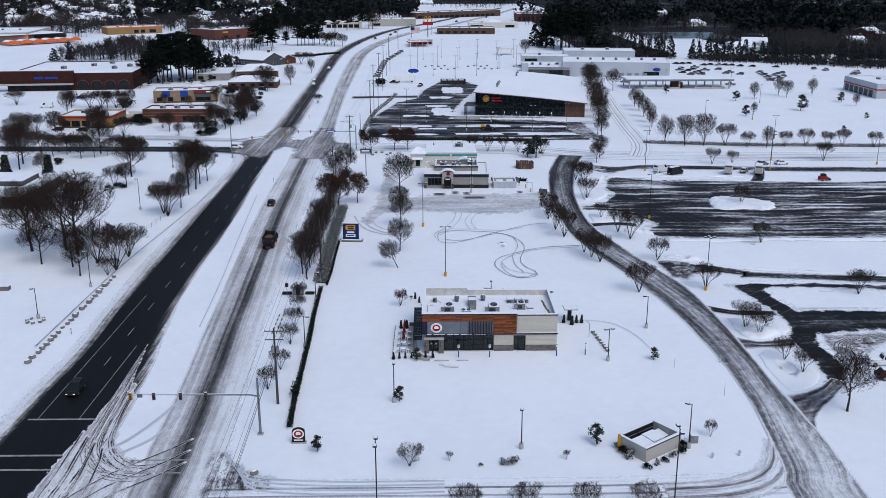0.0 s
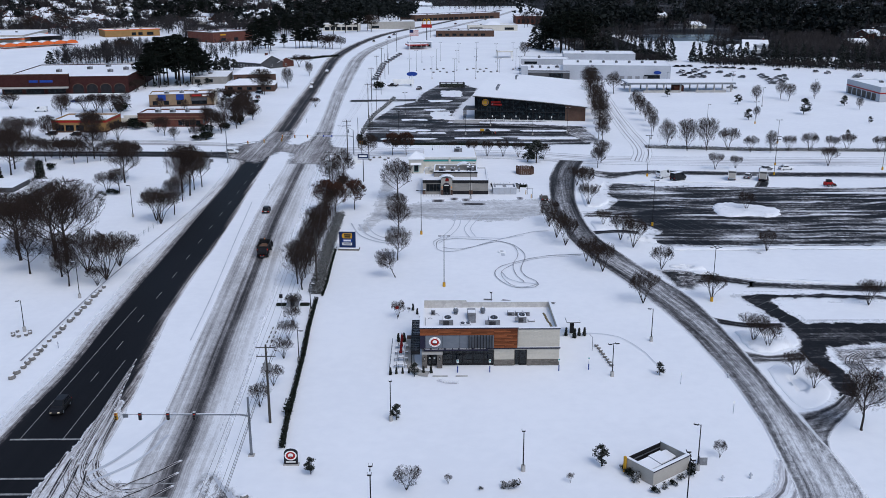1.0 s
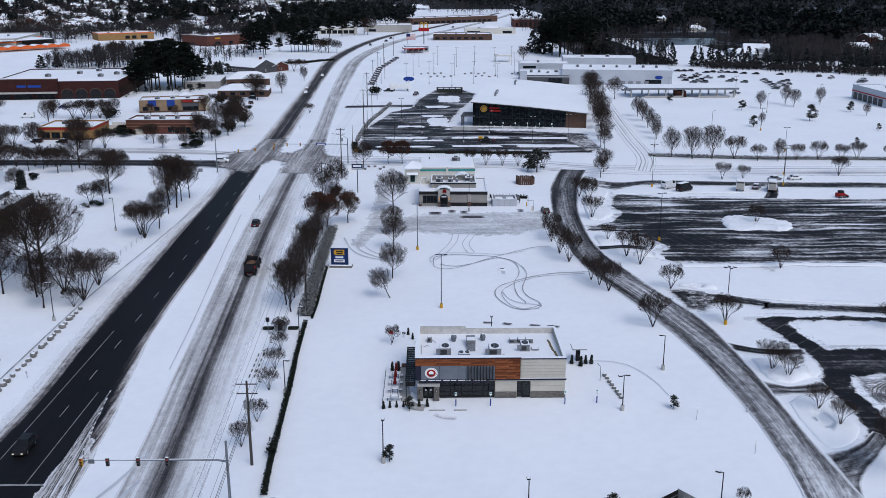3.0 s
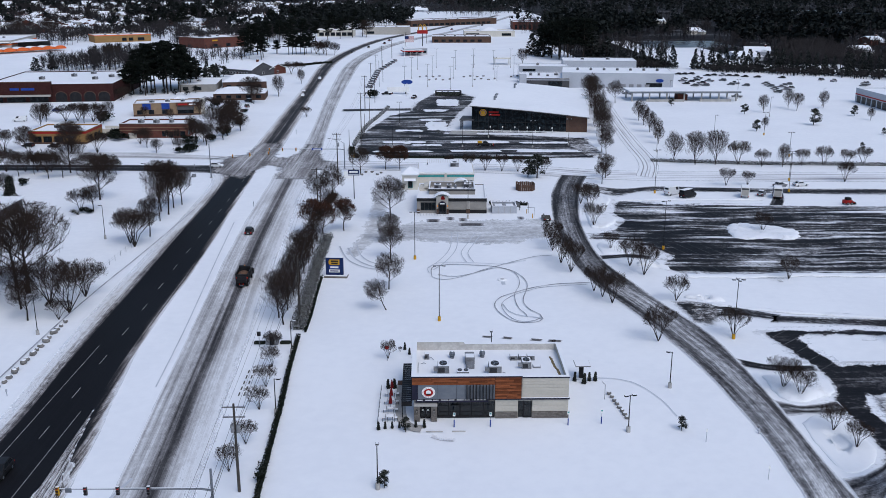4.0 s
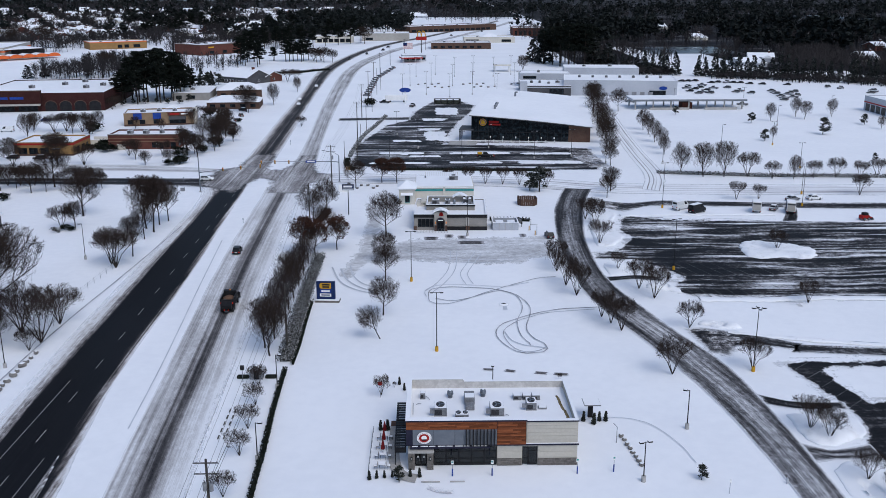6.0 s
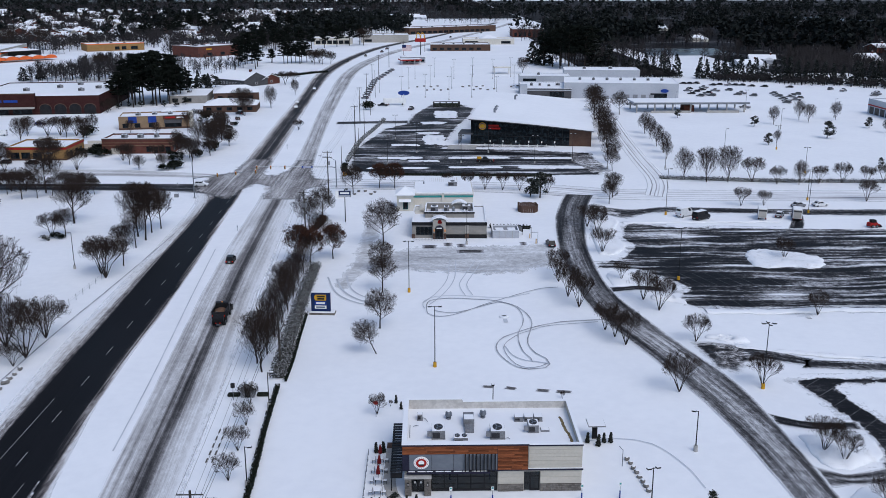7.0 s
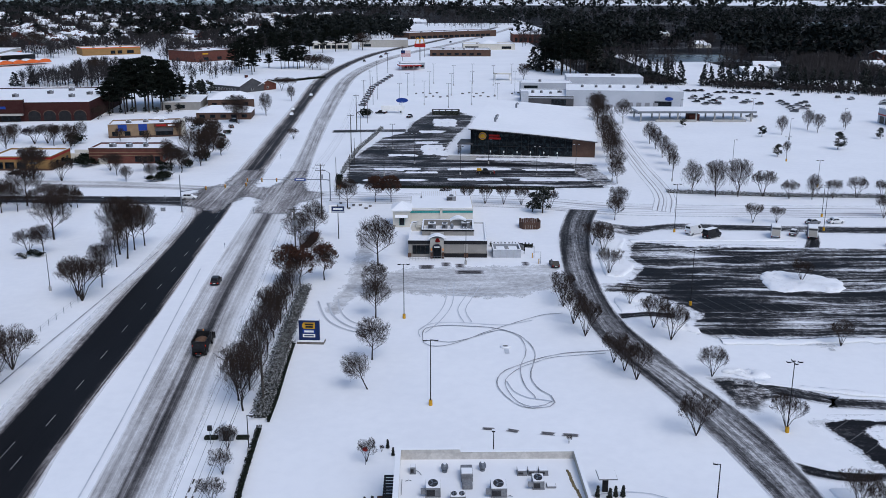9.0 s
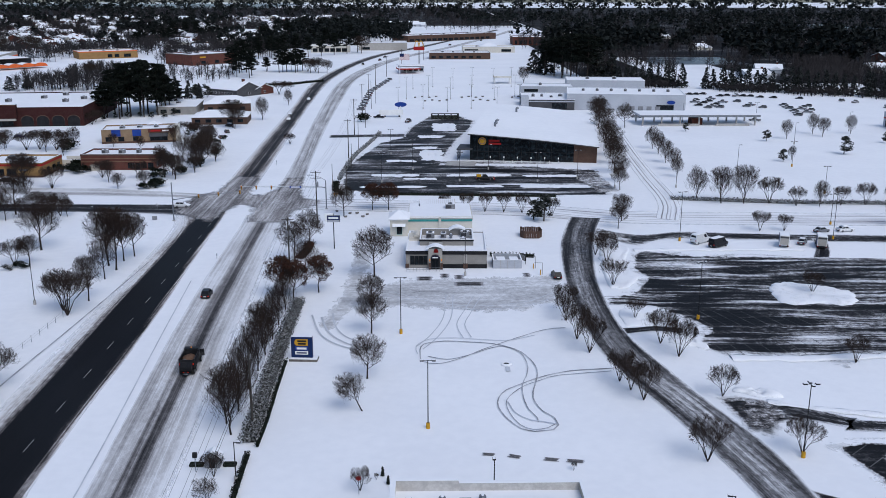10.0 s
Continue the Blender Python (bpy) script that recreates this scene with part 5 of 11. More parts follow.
    part("corner_post", box(-0.24, 0.6, -0.33, -0.285, 3.62, 6.08), M["navy"], r)
    # canopy band
    part("canopy", box(0.3, 10.6, -0.6, -0.29, 3.24, 3.5, 0.02), M["navy"], r)
    for k in range(9):
        part("canopy_snow", box(0.5 + k * 1.12, 1.3 + k * 1.12 + 0.2 * (k % 2), -0.52, -0.36, 3.505, 3.55, 0.02), M["snow"], r)
    part("band", box(10.62, W + 0.14, -0.2, -0.004, 3.3, 3.55), M["navy"], r)
    part("band_snow", box(wood_x, W + 0.1, -0.17, -0.01, 3.555, 3.6), M["snow"], r)
    for row in range(6):
        part("siding_board", box(wood_x + 0.14, W, -0.06, -0.003, 3.62 + row * 0.57, 3.62 + row * 0.57 + 0.55, 0.012), M["cream"], r)
    for row in range(2):
        part("siding_board", box(11.65, 14.85, -0.06, -0.003, 1.12 + row * 1.05, 1.12 + row * 1.05 + 1.03, 0.012), M["cream"], r)
        part("siding_board", box(16.95, W, -0.06, -0.003, 1.12 + row * 1.05, 1.12 + row * 1.05 + 1.03, 0.012), M["cream"], r)
    # ledge stone wainscot and entry pillars
    for x0, x1 in ((11.65, 14.85), (16.95, W + 0.04)):
        for row in range(4):
            x = x0
            while x < x1 - 0.05:
                w = min(rng.uniform(0.35, 0.9), x1 - x)
                part("stone", box(x, x + w - 0.015, -0.12 - rng.uniform(0, 0.03), -0.003, -0.05 + row * 0.28, -0.05 + row * 0.28 + 0.265, 0.015), M["stone"], r)
                x += w
    for x0 in (0.02, 2.45):
        for row in range(9):
            for a, b in ((0, 0.42), (0.42, 0.85)) if row % 2 else ((0, 0.55), (0.55, 0.85)):
                part("stone", box(x0 + a, x0 + b - 0.015, -0.75 - rng.uniform(0, 0.03), -0.003, -0.05 + row * 0.3, -0.05 + row * 0.3 + 0.285, 0.015), M["stone"], r)
        l = part("wall_lantern", box(x0 + 0.3, x0 + 0.55, -0.92, -0.79, 1.6, 2.15, 0.02), M["black"], r)
        part("lamp_glass", box(x0 + 0.36, x0 + 0.49, -0.935, -0.925, 1.7, 2.05), M["concrete"], l)
    part("lintel", box(-0.02, 3.35, -0.85, -0.003, 2.68, 3.0, 0.02), M["concrete"], r)
    # entry doors
    for x0 in (0.9, 1.66):
        d = part("door", box(x0, x0 + 0.09, -0.05, 0.05, 0, 2.6).box(x0 + 0.63, x0 + 0.74, -0.05, 0.05, 0, 2.6).box(x0 + 0.09, x0 + 0.63, -0.05, 0.05, 0, 0.22).box(x0 + 0.09, x0 + 0.63, -0.05, 0.05, 2.1, 2.25), M["black"], r)
        part("pane", box(x0 + 0.09, x0 + 0.63, -0.01, 0.01, 0.22, 2.1), M["glass"], d)
        part("transom", box(x0 + 0.09, x0 + 0.63, -0.01, 0.01, 2.25, 2.6), M["glass"], d)
        part("handle", box(x0 + (0.56 if x0 < 1 else 0.12), x0 + (0.6 if x0 < 1 else 0.16), -0.12, -0.06, 0.9, 1.5), M["steel"], d)
        part("notice", box(x0 + 0.25, x0 + 0.5, -0.03, -0.02, 1.3, 1.6), M["white"], d, "white paper notice")
    # storefront
    xs = [3.35, 4.95, 6.6, 8.25, 9.95, 11.55]
    for a, b in zip(xs, xs[1:]):
        f = Geo()
        for u0, u1, z0, z1 in ((a, a + 0.09, 0, 3.1), (b - 0.09, b, 0, 3.1), (a + 0.09, b - 0.09, 0, 0.35), (a + 0.09, b - 0.09, 3.0, 3.1), (a + 0.09, b - 0.09, 1.05, 1.12), (a + 0.09, b - 0.09, 2.2, 2.27)):
            f.box(u0, u1, 0.02, 0.14, z0, z1)
        w = part("window", f, M["black"], r)
        for z0, z1 in ((0.35, 1.05), (1.12, 2.2), (2.27, 3.0)):
            part("pane", box(a + 0.09, b - 0.09, 0.07, 0.085, z0, z1), M["glass"], w)
    # service door with its side light
    d = part("service_door", box(15.7, 15.8, -0.02, 0.08, 0, 3.0).box(16.75, 16.85, -0.02, 0.08, 0, 3.0).box(15.8, 16.75, -0.02, 0.08, 2.2, 2.3).box(15.8, 16.75, -0.02, 0.08, 0, 0.25), M["black"], r)
    part("pane", box(15.8, 16.75, 0.02, 0.04, 0.25, 2.2), M["glass"], d)
    part("transom", box(15.8, 16.75, 0.02, 0.04, 2.3, 2.95), M["glass"], d)
    s = part("side_light", box(14.92, 15.0, -0.02, 0.08, 0, 3.0).box(15.6, 15.69, -0.02, 0.08, 0, 3.0).box(15.0, 15.6, -0.02, 0.08, 1.1, 1.18), M["black"], r)
    part("pane", box(15.0, 15.6, 0.02, 0.04, 0.1, 2.95), M["glass"], s)
    # round sign: coloured rings, without its lettering
    s = part("round_sign", Geo().disc(2.1, -0.335, 4.85, 0.95, 0.08), M["white"], r, "round red and white wall sign")
    part("ring", Geo().disc(2.1, -0.416, 4.85, 0.66, 0.03), M["red"], s)
    g = Geo()
    for k in range(20):
        a = math.pi * 2 * k / 20
        g.disc(2.1 + 0.8 * math.cos(a), -0.416, 4.85 + 0.8 * math.sin(a), 0.05, 0.012, 6)
    part("bar", g, M["red"], s)
    part("mark", Geo().disc(2.1, -0.447, 4.9, 0.36, 0.02, 20), M["white"], s)
    part("mark", Geo().box(1.8, 2.4, -0.48, -0.468, 4.5, 4.7), M["black"], s)
    # trellis of dark slats over the patio
    tr = part("trellis", box(-1.75, -1.6, -0.05, 9.4, 2.85, 3.05).box(-0.42, -0.27, -0.05, 9.4, 2.85, 3.05).box(-1.75, -0.27, -0.2, -0.05, 2.3, 3.1).box(-1.72, -1.6, 0.1, 0.22, -0.1, 2.85).box(-1.72, -1.6, 8.9, 9.02, -0.1, 2.85), M["black"], r)
    for k in range(18):
        part("slat", box(-1.8, -0.27, 0.1 + k * 0.53, 0.1 + k * 0.53 + 0.34, 3.06, 3.16), M["black"], tr)
    # roof plant
    hvac(r, 3.4, 2.6, deck, 1.75, 1.6, 1.35, 1, True)
    hvac(r, 6.2, 1.6, deck, 1.8, 1.0, 1.0, 2)
    hvac(r, 10.9, 2.5, deck, 1.9, 1.7, 1.3, 1, True)
    hvac(r, 15.9, 3.7, deck, 1.4, 1.4, 1.2, 1, True)
    for x in (14.4, 15.7, 17.0):
        hvac(r, x, 6.0, deck, 1.15, 0.9, 0.75, 0)
    hvac(r, 1.5, 6.4, deck, 0.75, 0.7, 1.0, 0)
    duct = part("kitchen_hood", box(7.7, 8.9, 3.8, 4.9, deck, deck + 0.7, 0.05).box(7.6, 9.0, 4.9, 6.6, deck + 0.1, deck + 1.3, 0.05), M["unit"], r, "grey make-up air unit")
    part("top_snow", box(7.65, 8.95, 5.0, 6.0, deck + 1.3, deck + 1.36, 0.02), M["snow"], duct)
    mushroom(r, 5.7, 6.9, deck)
    mushroom(r, 10.3, 7.1, deck)
    hatch = part("roof_hatch", box(17.6, 18.7, 3.9, 4.6, deck, deck + 0.28, 0.03), M["unit"], r)
    part("top_snow", box(17.65, 18.65, 3.95, 4.55, deck + 0.28, deck + 0.33), M["snow"], hatch)
    g = Geo()
    for x0, y0, x1, y1 in ((2.3, 7.0, 2.9, 6.2), (1.0, 5.2, 1.7, 5.3), (0.6, 3.0, 0.6, 5.5), (12.9, 2.7, 13.4, 2.6)):
        g.tube([(x0, y0, deck + 0.06), ((x0 + x1) / 2, (y0 + y1) / 2, deck + 0.2), (x1, y1, deck + 0.06)], 0.035, 5)
    part("conduit", g, M["steel"], r)
    g = Geo()
    rng2 = random.Random(9)
    for k in range(14):
        g.blob(20.6 + 0.05 * k + rng2.uniform(-.1, .1), 6.8 - k * 0.36, deck, 0.22, 0.3, 0.09, rng2)
    part("debris", g, M["leaflitter"], r, "wet leaf litter along the parapet")
    # gooseneck drive-through window box on the east side
    part("pickup_window", box(W, W + 0.5, 6.2, 7.6, 3.2, 4.0, 0.02), M["black"], r)


build_restaurant()


# darker copy of the greige stucco
M["tacowall"] = surf("dark_greige_stucco", (0.22, 0.21, 0.195), (0.28, 0.265, 0.245), 9, 0.4, 0.85)


def build_taco():
    r = thing("taco_restaurant", -11.8, 86.2, rz=-1.2, label="greige stucco taco restaurant with curved parapets", category="restaurant")
    W, D = 18.6, 13.0
    shell(r, W, D, 4.2, M["tacowall"], 0.25, 0.3, M["snow"])
    part("band", box(-0.06, W + 0.06, -0.1, -0.005, 3.35, 4.2), M["black"], r)
    part("band_side", box(W + 0.005, W + 0.1, 0.1, D, 3.2, 4.1), M["darkgrey"], r)
    part("plinth", box(8.3, W + 0.05, -0.12, -0.005, -0.05, 0.95), M["black"], r)
    part("side_plinth", box(W + 0.005, W + 0.09, 0.1, D, -0.05, 1.2), M["darkgrey"], r)
    g = Geo().box(3.0, 15.6, 4.0, 4.25, 3.9, 5.5).box(3.0, 15.6, 11.0, 11.25, 3.9, 5.5).box(3.0, 3.25, 4.25, 11.0, 3.9, 5.5).box(15.35, 15.6, 4.25, 11.0, 3.9, 5.5)
    part("roof_screen", g, M["tacowall"], r, "raised parapet round the roof plant")
    g = Geo().box(2.95, 15.65, 3.93, 4.3, 5.5, 5.58).box(2.95, 15.65, 10.95, 11.3, 5.5, 5.58).box(2.95, 3.3, 4.3, 10.95, 5.5, 5.58).box(15.3, 15.65, 4.3, 10.95, 5.5, 5.58)
    part("screen_coping", g, M["snow"], r)
    part("screen_trim", box(2.9, 15.7, 3.9, 3.995, 5.1, 5.48), M["black"], r)
    # entry tower with a curved top
    part("entry_tower", box(5.2, 8.4, -0.7, 3.6, -0.05, 5.0), M["greige"], r, "pale stucco entry tower")
    arc = [(4.7 + 4.2 * k / 12, 5.0 + 0.85 * math.sin(math.pi * k / 12) + 0.1) for k in range(13)]
    arc += [(x, z - 0.28) for x, z in reversed(arc)]
    part("curved_cornice", Geo().prism(arc, -1.0, 0.6, "y"), M["snow"], r, "snow-topped curved cornice")
    arc2 = [(9.8 + 4.0 * k / 12, 5.55 + 0.85 * math.sin(math.pi * k / 12)) for k in range(13)]
    arc2 += [(x, z - 0.3) for x, z in reversed(arc2)]
    part("curved_cornice", Geo().prism(arc2, 10.2, 12.0, "y"), M["snow"], r, "snow-topped curved cornice")
    a3 = [(1.4 + 1.4 * k / 6, 5.0 + 0.6 * math.sin(math.pi * (k + 2) / 10)) for k in range(7)]
    a3 += [(x, z - 1.2) for x, z in reversed(a3)]
    part("side_tower", Geo().prism(a3, 7.0, 10.0, "y").box(0.2, 2.6, 7.0, 10.0, 3.5, 4.9), M["stucco"], r)
    part("doorway", box(5.75, 7.85, -0.74, -0.705, 0, 3.0), M["black"], r)
    for x0 in (6.1, 6.85):
        part("door", box(x0, x0 + 0.65, -0.78, -0.745, 0.05, 2.2), M["darkglass"], r)
    arcw = [(5.9, 2.9), (7.7, 2.9)] + [(6.8 + 0.95 * math.cos(math.pi * k / 8), 2.9 + 0.75 * math.sin(math.pi * k / 8)) for k in range(9)]
    part("arched_awning", Geo().prism([(6.8 + 0.95 * math.cos(math.pi * k / 8), 2.85 + 0.8 * math.sin(math.pi * k / 8)) for k in range(9)], -1.3, -0.705, "y"), M["navy"], r)
    part("awning_bar", box(6.15, 7.45, -1.33, -1.305, 2.95, 3.2), M["white"], r, "unreadable white sign bar")
    part("bell_sign", Geo().loft([[(6.95 + rr * math.cos(a), -0.76, 4.5 + z + rr * math.sin(a) * 0.25) for a in [math.pi * 2 * k / 12 for k in range(12)]] for rr, z in ((0.6, -0.3), (0.5, 0.0), (0.35, 0.45), (0.08, 0.6))]), M["red"], r, "red bell-shaped sign")
    for x0 in (5.25, 7.95):
        part("pier", box(x0, x0 + 0.55, -0.85, -0.705, -0.05, 1.5, 0.02), M["brownbrick"], r)
        part("wall_lamp", box(x0 + 0.15, x0 + 0.4, -0.9, -0.705, 2.0, 2.5), M["lamp_amber"], r)
    part("pier", box(-0.1, 0.7, -0.25, -0.005, -0.05, 1.0, 0.02), M["brownbrick"], r)
    part("pier", box(13.2, 14.2, -0.3, -0.005, -0.05, 1.2, 0.02), M["brownbrick"], r)
    part("pilaster", box(13.3, 14.1, -0.2, -0.005, 1.2, 3.4), M["greige"], r)
    for k in range(4):
        window(r, 1.0 + k * 1.0, 0.8, 0.96, 2.2)
    hvac(r, 4.3, 8.5, 4.0, 2.0, 1.6, 1.3, 1)
    hvac(r, 7.8, 8.6, 4.0, 1.4, 1.4, 1.2, 1)
    mushroom(r, 10.3, 8.8, 4.0)
    hvac(r, 12.4, 6.2, 4.0, 1.6, 1.2, 1.0, 2)
    hvac(r, 12.6, 9.0, 4.0, 2.2, 1.4, 1.4, 1)
    g = Geo()
    for k in range(12):
        x = 0.3 + k * 0.75
        g.box(x, x + 0.04, -2.0, -1.96, -0.05, 1.0)
    g.box(0.3, 8.6, -2.0, -1.96, 0.96, 1.0).box(0.3, 8.6, -2.0, -1.96, 0.4, 0.44)
    rail = thing("railing", -11.8, 86.2, rz=-1.2, label="grey metal railing before the restaurant", category="railing")
    part("rail", g, M["steel"], rail)
    # walled yard for bins
    e = thing("bin_yard", 8.3, 85.6, label="grey block bin yard beside the restaurant", category="enclosure")
    g = Geo().box(0, 6.6, 0, 0.2, -0.05, 2.0).box(0, 6.6, 3.6, 3.8, -0.05, 2.0).box(0, 0.2, 0.2, 3.6, -0.05, 2.0).box(6.4, 6.6, 0.2, 3.6, -0.05, 2.0)
    part("wall", g, M["grey"], e)
    part("cap", Geo().box(-0.05, 6.65, -0.05, 0.25, 2.0, 2.07).box(-0.05, 6.65, 3.55, 3.85, 2.0, 2.07).box(-0.05, 0.25, 0.25, 3.55, 2.0, 2.07).box(6.35, 6.65, 0.25, 3.55, 2.0, 2.07), M["snow"], e)
    for x in (1.65, 3.3, 4.95):
        part("pilaster", box(x - 0.05, x + 0.05, -0.04, -0.003, -0.05, 1.98), M["concrete"], e)
    for x in (0.9, 3.9):
        b = part("bin", box(x, x + 1.9, 0.9, 2.6, 0, 1.7, 0.05), M["darkgrey"], e)
        part("lid_snow", box(x - 0.05, x + 1.95, 0.85, 2.65, 1.7, 1.85, 0.04), M["snow"], b)
    m = thing("menu_board", 15.6, 88.4, rz=-65, label="dark drive-through menu board", category="menu board")
    part("post", box(-0.9, -0.8, 0, 0.1, 0, 0.8).box(0.8, 0.9, 0, 0.1, 0, 0.8), M["black"], m)
    part("board", box(-1.1, 1.1, -0.1, 0.15, 0.8, 2.3, 0.03), M["black"], m)
    for k in range(3):
        part("panel", box(-1.0 + k * 0.68, -0.4 + k * 0.68, -0.115, -0.102, 0.95, 2.15), M["greige"], m)
    for x, y in ((17.6, 85.5), (18.6, 82.0)):
        c = thing("clearance_bar", x, y, label="yellow bollard with a height bar", category="height bar")
        part("bollard", Geo().cyl(0, 0, -0.05, 1.2, 0.12, 0.12, 8), M["yellow"], c)
        part("bar", Geo().tube([(0.4, 0, 0), (0.4, 0, 2.9), (-1.4, 0, 2.9)], 0.05, 6), M["darkgrey"], c)


build_taco()


def hip_roof(parent, x0, x1, y0, y1, z, h, mat, name="roof", over=0.4, label=""):
    x0, x1, y0, y1 = x0 - over, x1 + over, y0 - over, y1 + over
    cx, cy = (x0 + x1) / 2, (y0 + y1) / 2
    k = min(x1 - x0, y1 - y0) / 2
    a, b = ((x0 + k, cy), (x1 - k, cy)) if x1 - x0 >= y1 - y0 else ((cx, y0 + k), (cx, y1 - k))
    e = 0.001
    vs = [(x0, y0, z), (x1, y0, z), (x1, y1, z), (x0, y1, z), (x0, y0, z + 0.18), (x1, y0, z + 0.18), (x1, y1, z + 0.18), (x0, y1, z + 0.18), (*a, z + h), (b[0] + e, b[1] + e, z + h)]
    if x1 - x0 >= y1 - y0:
        fs = [(4, 5, 9, 8), (6, 7, 8, 9), (7, 4, 8), (5, 6, 9)]
    else:
        fs = [(4, 5, 8), (5, 6, 9, 8), (6, 7, 9), (7, 4, 8, 9)]
    fs += [(0, 1, 5, 4), (1, 2, 6, 5), (2, 3, 7, 6), (3, 0, 4, 7), (3, 2, 1, 0)]
    return part(name, Geo().add(vs, fs), mat, parent, label)


def build_bank():
    r = thing("vacant_bank", -16.5, 106.6, label="pale stucco bank building with teal trim and corner tower", category="building")
    b = part("corner_tower", box(0, 4.6, 0, 4.6, -0.05, 4.7), M["stucco"], r)
    hip_roof(r, 0, 4.6, 0, 4.6, 4.7, 1.9, M["snow"], "tower_roof", 0.5, "snowy hipped roof")
    part("cornice", box(-0.3, 4.9, -0.3, -0.02, 4.45, 4.68), M["white"], r)
    window(r, 1.7, 0.5, 1.4, 2.4, frame_mat=M["teal"], pane_mat=M["darkglass"])
    part("awning", Geo().prism([(-0.9, 2.9), (0.0, 3.4), (0.0, 2.9)], 0.6, 4.0), M["teal"], r, "teal awning dusted with snow")
    part("awning_snow", Geo().prism([(-0.9, 2.95), (-0.02, 3.46), (-0.02, 3.41), (-0.9, 2.9)], 0.6, 4.0), M["snow"], r)
    part("wall", box(4.6, 21.5, 2.4, 13.4, -0.05, 4.4), M["stucco"], r)
    part("roof", box(4.75, 21.35, 2.55, 13.25, 4.4, 4.62, 0.05), M["snow"], r, "flat roof under smooth snow")
    part("teal_band", Geo().box(4.62, 12.6, 2.3, 2.395, 3.2, 3.75).box(13.3, 21.5, 2.3, 2.395, 3.2, 3.75), M["teal"], r)
    part("pilaster", box(12.65, 13.25, 2.15, 2.395, -0.05, 4.38), M["stucco"], r)
    part("gutter", box(4.6, 21.5, 2.2, 2.395, 4.15, 4.38), M["white"], r)
    part("side_wall", box(21.505, 21.6, 2.4, 13.4, 3.6, 4.4), M["stucco"], r)
    hvac(r, 14.6, 8.4, 4.6, 2.6, 1.8, 1.3, 1)
    part("pipe", Geo().cyl(7.5, 11.0, 4.6, 5.3, 0.2, 0.2, 8), M["steel"], r)
    # drive-through roof behind
    part("canopy_roof", box(7.5, 17.6, 13.6, 19.5, 3.6, 4.0), M["stucco"], r)
    for k in range(17):
        part("roof_pan", box(7.6 + k * 0.58, 8.12 + k * 0.58, 13.7, 19.4, 4.005, 4.1, 0.02), M["snow"], r)
    for x in (8.2, 16.8):
        part("column", box(x, x + 0.5, 18.6, 19.1, -0.05, 3.6), M["stucco"], r)


build_bank()


